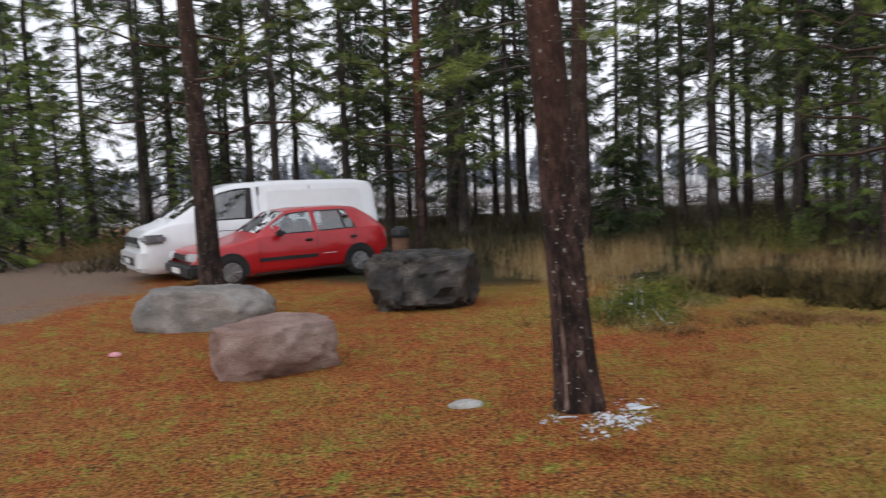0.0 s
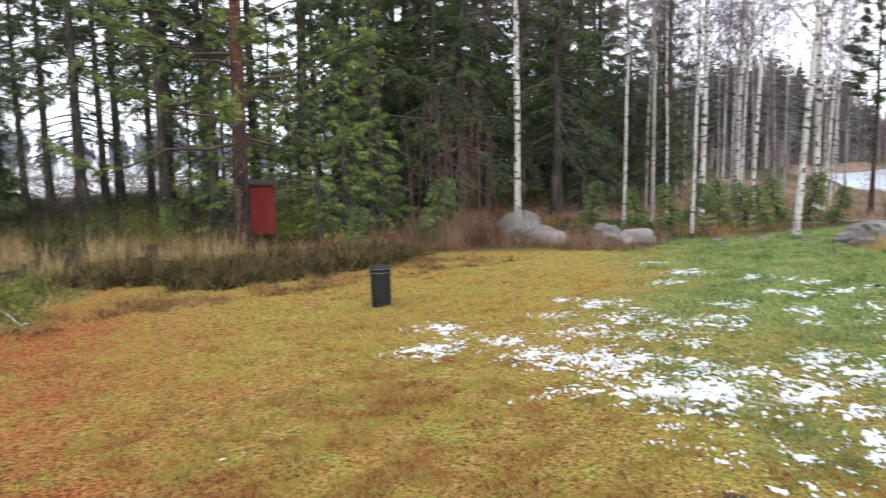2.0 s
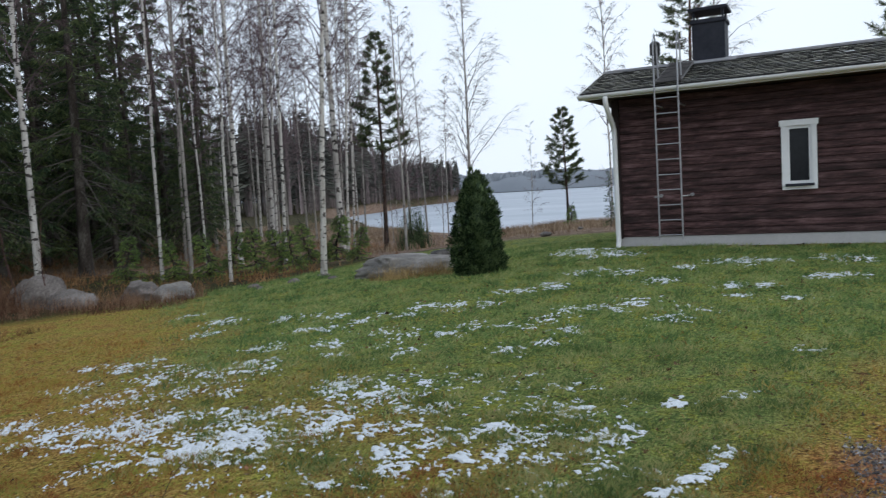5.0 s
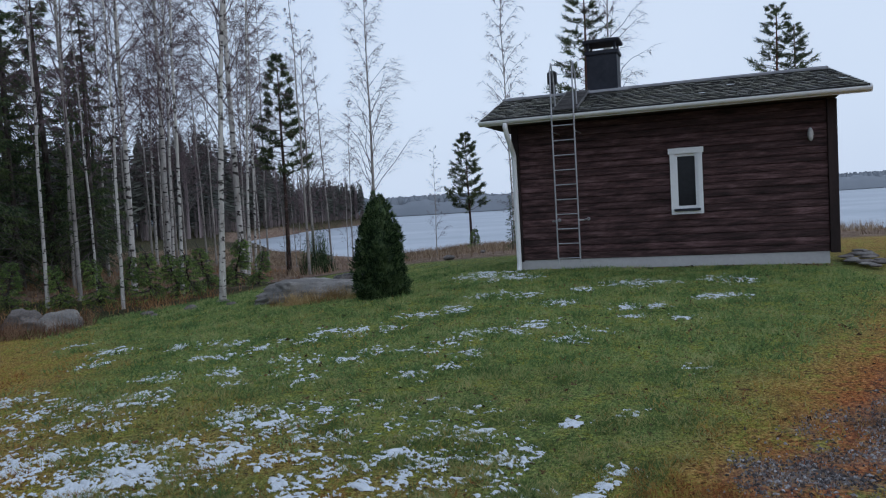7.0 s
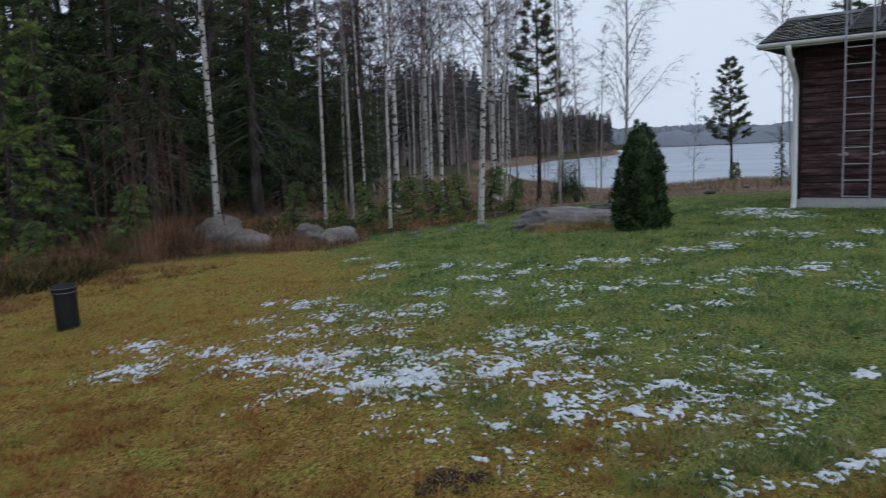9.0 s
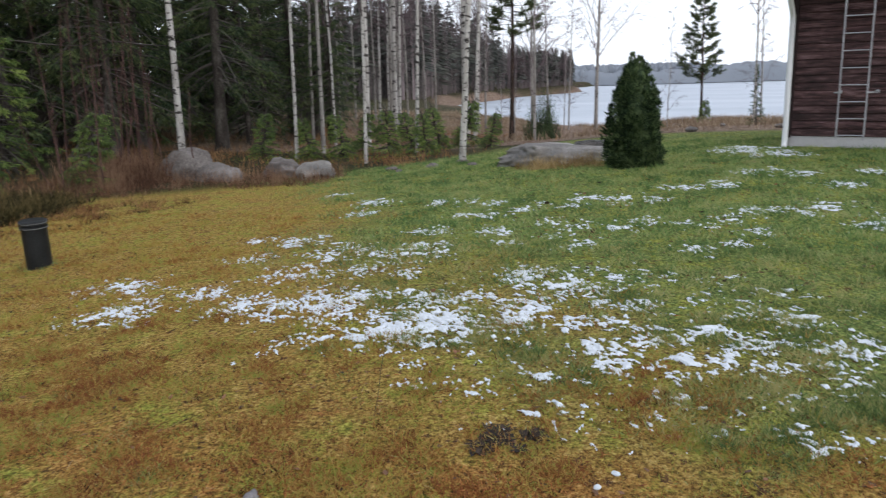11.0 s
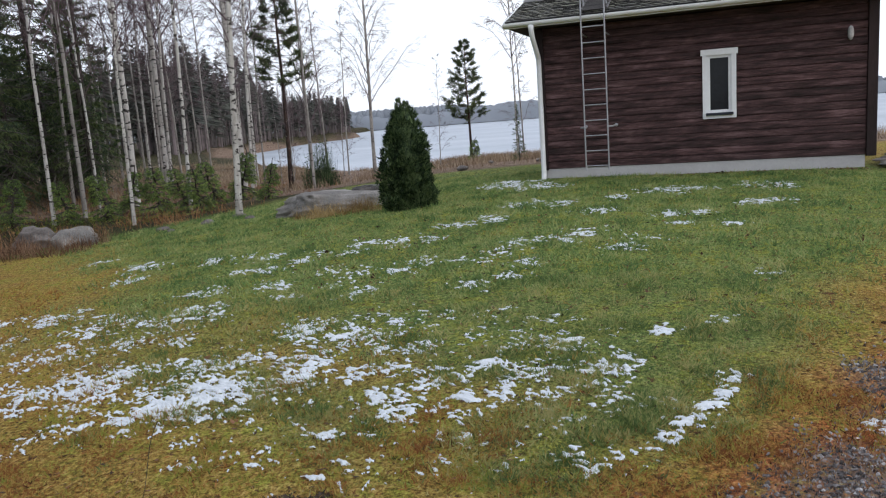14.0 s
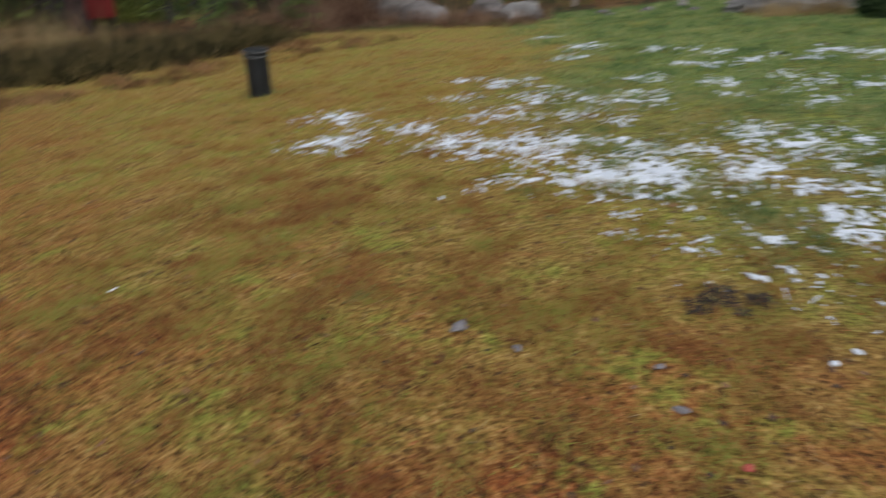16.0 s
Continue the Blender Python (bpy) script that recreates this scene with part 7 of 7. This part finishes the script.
def snow_depth(x, y):
    """How far above bare ground the snow cover would reach; below zero there is none."""
    f = np.full(np.shape(x), -1.0)
    for cx_, cy_, rr in SNOW_LEFT + SNOW_NEAR + SNOW_MID + SNOW_STREAK + SNOW_FAR:
        f = np.maximum(f, (0.6 + 0.4 * min(1, rr / 0.22)) * (1 - np.hypot(x - cx_, y - cy_) / (1.75 * rr + 0.09)))
    f = np.maximum(f, 0.3 * smooth(1.5, 1.1, np.hypot(0.9 * (x - 4.9), y - 0.9)))
    g = 0.8 + 0.045 * np.clip(x, 0, 14)
    a, b = 0.45 * x + 0.9 * y, -0.9 * x + 0.45 * y
    u, v = a / g, b / g
    u, v = u + 0.09 * vnoise(v + 2, u, 0.13), v + 0.09 * vnoise(u + 5, v, 0.13)
    worms = 0.3 - np.abs(2 * vnoise(0.62 * u + 7, 1.1 * v, 0.042) - 1)
    flecks = vnoise(0.5 * u + 3, 1.1 * v, 0.0125) - 0.5
    holes = vnoise(0.8 * u + 1, v, 0.07) - 0.5
    core = 0.09 * smooth(7.5, 5.5, x) + 0.2 * smooth(0.6, 0.2, np.hypot(0.6 * (x - 13.3), y - 0.25)) + 0.26 * smooth(0.5, 0.1, np.hypot(x - 4.66, y - 2.1)) + 0.34 * smooth(0.075, 0.02, np.abs(0.61 * (x - 4.2) + 0.79 * (y + 0.7))) * smooth(0.55, 0.35, np.hypot(x - 4.25, y + 0.68))
    return np.where(f > 0, 0.62 * smooth(0.0, 0.9, f) - 0.67 + core + 0.75 * worms + 1.15 * flecks + 0.5 * holes, -1.0)


sb = Build()
for x0_, x1_, cell in ((0.5, 6.2, 0.007), (6.2, 14.6, 0.012)):
    sx, sy = np.arange(x0_, x1_, cell), np.arange(-4.0, 6.8, cell)
    SX, SY = np.meshgrid(sx, sy, indexing="ij")
    SD = snow_depth(SX, SY)
    keep = (SD[:-1, :-1] + SD[1:, :-1] + SD[1:, 1:] + SD[:-1, 1:]) / 4 > 0.0
    SZ = ground_z(SX, SY) + np.where(SD > 0, 0.006 + 0.022 * np.clip(SD, 0, 0.5), 0.002)
    idx = np.arange(SX.size).reshape(SX.shape)
    q = np.stack([idx[:-1, :-1], idx[1:, :-1], idx[1:, 1:], idx[:-1, 1:]], -1)[keep]
    usedv, inv = np.unique(q, return_inverse=True)
    sb.add(np.stack([SX.ravel()[usedv], SY.ravel()[usedv], SZ.ravel()[usedv]], 1), inv.reshape(-1, 4))
single("snow_patches", sb, SNOW, "thin broken patches of wet snow on the lawn", "snow", kind="stuff", soft=True)


def turf(name, label, n, region, part_of, hmin, hmax, width, material, seed, lean=0.7, flat=False):
    q = scatter(n, *region, part_of, seed)
    r = np.random.RandomState(seed + 100)
    m = len(q)
    p = np.column_stack([q, ground_z(q[:, 0], q[:, 1]) + (0.004 if flat else -0.004)])
    d = np.column_stack([r.randn(m, 2) * lean, np.full(m, 0.12 if flat else 1.0)])
    way = unit(d) * r.uniform(hmin, hmax, (m, 1)) * (0.45 + 1.1 * smooth(0.35, 0.65, fnoise(q[:, 0], q[:, 1], 0.2)))[:, None] if not flat else unit(d) * r.uniform(hmin, hmax, (m, 1))
    side = unit(np.cross(way, r.randn(m, 3) + ([0, 0, 6] if flat else [0, 0, 0]))) * width * r.uniform(0.6, 1.4, (m, 1))
    b = Build()
    (b.blades if flat else b.spikes)(p, way, side)
    return single(name, b, material, label, "grass", kind="stuff")


bare = lambda x, y: (1 - gravel_part(x, y)) * (1 - forest_part(x, y))
gr = lambda x, y: lawn_green(x, y) * bare(x, y)
go = lambda x, y: (1 - lawn_green(x, y)) * bare(x, y) * (1 - 0.65 * litter_part(x, y))
tufted = lambda x, y: 0.25 + 0.75 * smooth(0.4, 0.62, fnoise(0.7 * x + 0.71 * y + 9, 0.7 * y - 0.71 * x, 0.2))
turf("near_turf", "dense short lawn grass, green and straw-coloured", 420000, (2.5, 5.6, -1.5, 3.6), lambda x, y: bare(x, y) * smooth(0.1, 0.6, lawn_green(x, y) + 0.8 * (fnoise(x, y, 0.3) - 0.5)) * smooth(5.8, 4.2, x) * tufted(x, y), 0.012, 0.042, 0.0026, TURF_G, 61, 1.1)
turf("near_moss", "dense golden moss and dry grass", 460000, (1.4, 5.0, -1.5, 4.4), lambda x, y: bare(x, y) * smooth(0.9, 0.4, lawn_green(x, y) + 0.8 * (fnoise(x, y, 0.3) - 0.5)) * smooth(5.2, 3.8, x) * tufted(x + 3, y) * (1 - 0.7 * litter_part(x, y)), 0.01, 0.036, 0.0028, MOSS_B, 62, 1.2)
turf("near_litter", "reddish needles and dead moss", 240000, (0.8, 4.4, -1.5, 4.8), lambda x, y: bare(x, y) * (1 - lawn_green(x, y)) * litter_part(x, y) * tufted(x + 8, y), 0.01, 0.035, 0.0026, LITTER, 63, 1.3)
turf("green_turf", "short green lawn grass", 150000, (2.6, 7, -2.5, 5), lambda x, y: gr(x, y) * tufted(x, y), 0.02, 0.055, 0.0034, TURF_G, 41, 0.9)
turf("green_turf", "short green lawn grass", 150000, (6.5, 15.5, -5, 9), lambda x, y: gr(x, y) * (0.4 + 0.6 * tufted(0.8 * x + 0.6 * y, 0.8 * y - 0.6 * x)), 0.03, 0.07, 0.0055, TURF_D, 42, 0.9)
turf("golden_turf", "short mossy golden grass", 150000, (1.6, 7, -2.5, 7), lambda x, y: go(x, y) * tufted(x, y), 0.015, 0.055, 0.0034, TURF_Y, 43, 1.1)
turf("golden_turf", "short mossy golden grass", 120000, (-5, 9, 4.5, 13), lambda x, y: go(x, y) * tufted(x, y), 0.02, 0.07, 0.0055, TURF_Y, 44, 1.1)
turf("needle_litter", "orange fallen pine needles on moss", 110000, (-6, 6, -2, 13), lambda x, y: (0.08 + 0.92 * litter_part(x, y)) * (1 - 0.85 * lawn_green(x, y)) * (0.15 + 0.85 * smooth(0.4, 0.6, fnoise(x + 77, y, 0.35))), 0.025, 0.06, 0.0032, LITTER, 45, 1.0, True)
turf("fallen_leaves", "dark fallen leaves on the lawn", 6500, (-4, 12, -4, 11), lambda x, y: 0.25 + 0.75 * smooth(0.45, 0.65, fnoise(x, y, 1.1)), 0.02, 0.05, 0.01, LEAF, 46, 1.0, True)
turf("curled_leaves", "dark curled leaves scattered over the lawn", 9000, (2.5, 14, -4.5, 9.5), lambda x, y: (0.12 + 0.88 * smooth(0.45, 0.62, fnoise(x + 5, y, 0.8))) * bare(x, y), 0.012, 0.026, 0.014, LEAF, 77, 1.4)
CABIN_IN = cabin.matrix_basis.inverted()


def plinth_part(x, y):
    """A narrow strip of bare earth and litter along the front of the plinth."""
    u = CABIN_IN[0][0] * x + CABIN_IN[0][1] * y + CABIN_IN[0][3]
    v = CABIN_IN[1][0] * x + CABIN_IN[1][1] * y + CABIN_IN[1][3]
    return smooth(-0.34, -0.12, v + 0.2 * (fnoise(x, y, 0.3) - 0.5)) * smooth(0.02, 0.0, v) * smooth(1.2, 2.2, u) * smooth(5.6, 5.2, u) * (0.35 + 0.65 * smooth(0.4, 0.55, fnoise(x + 2, y, 0.25)))


turf("plinth_litter", "brown leaves and bare earth along the plinth", 9000, (11.5, 14.5, -6, 0.5), plinth_part, 0.03, 0.08, 0.02, LEAF, 85, 1.0, True)
turf("brown_leaves", "dark brown fallen leaves on the green lawn", 900, (4.5, 12.5, -4.5, 2.5), lambda x, y: (0.1 + 0.9 * smooth(0.48, 0.62, fnoise(x + 9, y, 0.9))) * bare(x, y), 0.022, 0.042, 0.026, LEAF, 88, 1.6)
turf("dark_tufts", "darker grass tufts in the lawn", 130000, (4.0, 14.5, -4.5, 8), lambda x, y: gr(x, y) * smooth(0.52, 0.62, fnoise(x + 17, y, 0.28, 3)) * smooth(0.38, 0.6, fnoise(x + 4, y, 1.2)), 0.03, 0.07, 0.0045, TURF_D, 78, 0.7)
turf("straw_tufts", "pale straw tufts in the lawn", 40000, (3.0, 13, -4.5, 8), lambda x, y: gr(x, y) * smooth(0.55, 0.65, fnoise(x + 27, y, 0.35, 3)), 0.02, 0.055, 0.0035, TURF_Y, 79, 1.0)
turf("brown_specks", "brown needles and leaf bits on the moss", 14000, (0.5, 8, -2, 10), lambda x, y: go(x, y) * smooth(0.48, 0.62, fnoise(x + 37, y, 0.5, 3)), 0.012, 0.03, 0.009, LEAF, 80, 1.5)
SCRAPES = [(3.35, 1.2, 0.14, 0.07), (3.25, 1.24, 0.06, 0.04), (3.41, 1.04, 0.06, 0.06), (3.28, 1.08, 0.03, 0.03)]
HEAPS = [(2.93, 0.98, 0.06, 0.04), (2.73, 0.95, 0.05, 0.06), (4.25, 1.7, 0.08, 0.06), (3.02, 0.66, 0.05, 0.05)]
DEAD_MOSS = mat("dead_brown_moss", [(0.3, (0.028, 0.013, 0.008)), (0.5, (0.085, 0.036, 0.018)), (0.7, (0.17, 0.075, 0.034))], 0.2, 0.85, 0, island=0.6, leaf=True)
PALE_MOSS = mat("bright_moss", [(0.3, (0.3, 0.29, 0.07)), (0.7, (0.46, 0.47, 0.12))], 0.2, 0.7, 0, island=0.6, leaf=True)
turf("dead_moss", "dark brown dead moss in hollows of the lawn", 90000, (1.2, 4.6, -1.5, 4.6), lambda x, y: bare(x, y) * (1 - lawn_green(x, y)) * smooth(0.52, 0.62, fnoise(x + 51, y, 0.16, 3)) * (0.35 + 0.65 * smooth(3.2, 2.2, x + 0.3 * y)), 0.012, 0.04, 0.0032, DEAD_MOSS, 86, 1.2)
turf("bright_moss", "pale yellow-green moss cushions in the lawn", 30000, (1.4, 5.0, -1.0, 4.6), lambda x, y: bare(x, y) * (1 - lawn_green(x, y)) * smooth(0.56, 0.64, fnoise(x + 61, y, 0.2, 3)), 0.01, 0.036, 0.0028, PALE_MOSS, 87, 1.2)
EARTH = mat("dark_earth", [(0.3, (0.014, 0.01, 0.008)), (0.7, (0.05, 0.033, 0.022))], 0.1, 0.9, 0, island=0.6)
turf("earth_scrape", "dark scrapes of bare earth in the moss", 14000, (2.9, 3.9, 0.5, 1.7), lambda x, y: sum(blob(*q)(x, y) for q in SCRAPES), 0.025, 0.06, 0.009, EARTH, 48, 1.0, True)
turf("leaf_scrape", "small heaps of wet brown leaves", 2600, (2.4, 5.0, 0.0, 2.6), lambda x, y: sum(blob(*q)(x, y) for q in HEAPS), 0.02, 0.045, 0.012, LEAF, 49, 1.0, True)
turf("straw", "pale straw lying on the moss", 5000, (1.6, 9, -3, 9), lambda x, y: 0.5 * bare(x, y), 0.06, 0.13, 0.0016, DRYGRASS, 47, 1.2, True)
# crushed stone
q = scatter(140000, 2.6, 8, -4.5, 1.0, lambda x, y: gravel_part(x, y) * smooth(-5.5, -2, y), 51)
r = np.random.RandomState(52)
m = len(q)
c = np.column_stack([q, ground_z(q[:, 0], q[:, 1]) + 0.004])
sz = 0.0035 + 0.013 * r.rand(m, 1) ** 3.0
axes = [unit(r.randn(m, 3)) * sz * [1.2, 1.2, 0.4] for _ in range(3)]
gb = Build()
v = np.stack([c + axes[0], c + axes[1], c - axes[0], c - axes[1] * 0.8, c + np.abs(axes[2]) * [0, 0, 1] + [0, 0, 0.006], c - [0, 0, 0.015]], 1)
k = 6 * np.arange(m)[:, None]
gb.add(v, np.concatenate([k + [0, 1, 4], k + [1, 2, 4], k + [2, 3, 4], k + [3, 0, 4], k + [1, 0, 5], k + [2, 1, 5], k + [3, 2, 5], k + [0, 3, 5]]))
single("gravel", gb, PEBBLE, "loose grey crushed stone of the path", "gravel", kind="stuff")
tuft_field("rusty_tufts", "orange-brown grass tufts at the gravel's edge", scatter(2600, 2.7, 7.5, -3.6, 0.2, lambda x, y: smooth(0.12, 0.5, gravel_part(x, y)) * smooth(0.46, 0.58, fnoise(x + 13, y, 0.35)), 53), 0.03, 0.085, RUSTGRASS, 0.0022, 0.045, 22, 0.9, 54)
# bits lying about
PINK = mat("pink_wrapper", [(0.3, (0.6, 0.25, 0.3)), (0.7, (0.7, 0.35, 0.4))], 0.1, 0.5, 0.1)
PAPER = mat("white_scrap", [(0.3, (0.75, 0.75, 0.76)), (0.7, (0.8, 0.8, 0.8))], 0.1, 0.6, 0.1)
px_, py_ = polar(23.6, 9.4)
boulder("pink_wrapper", "crumpled pink wrapper on needle litter", on_ground(px_, py_, 0.02), 0.07, 0.05, 0.035, PINK, 90, 0.3, 0, 4, 3)
for k, (x, y) in enumerate(((3.07, 0.71), (3.19, 0.66))):
    boulder("snow_lump", "small white snow lump on moss", on_ground(x, y, 0.01, 60 * k), 0.022, 0.014, 0.007, SNOW, 92 + k, 0.3, 0, 2, 3, "snow lumps")
boulder("paper_scrap", "small white scrap lying on the moss", on_ground(2.13, 3.52, 0.005), 0.02, 0.01, 0.004, PAPER, 96, 0.2, 0, 2, 3)
boulder("red_leaf", "fallen red leaf on the ground", on_ground(2.39, 0.8, 0.006), 0.022, 0.016, 0.004, mat("red_leaf", [(0.3, (0.3, 0.04, 0.03)), (0.7, (0.42, 0.09, 0.06))], 0.05, 0.6, 0.2), 97, 0.3, 0, 2, 3)
stalk = Build()
t = np.linspace(0, 1, 9)
sx_, sy_ = 4.25 - 0.93 * t, 2.13 - 0.35 * t + 0.01 * np.sin(5 * t)
stalk.tube(np.stack([sx_, sy_, ground_z(sx_, sy_) + 0.03 + 0.012 * np.sin(7 * t)], 1), 0.002 * (1.2 - 0.5 * t), 5)
single("dry_stalk", stalk, BRUSH, "long thin dry stalk lying on the grass", "twig")
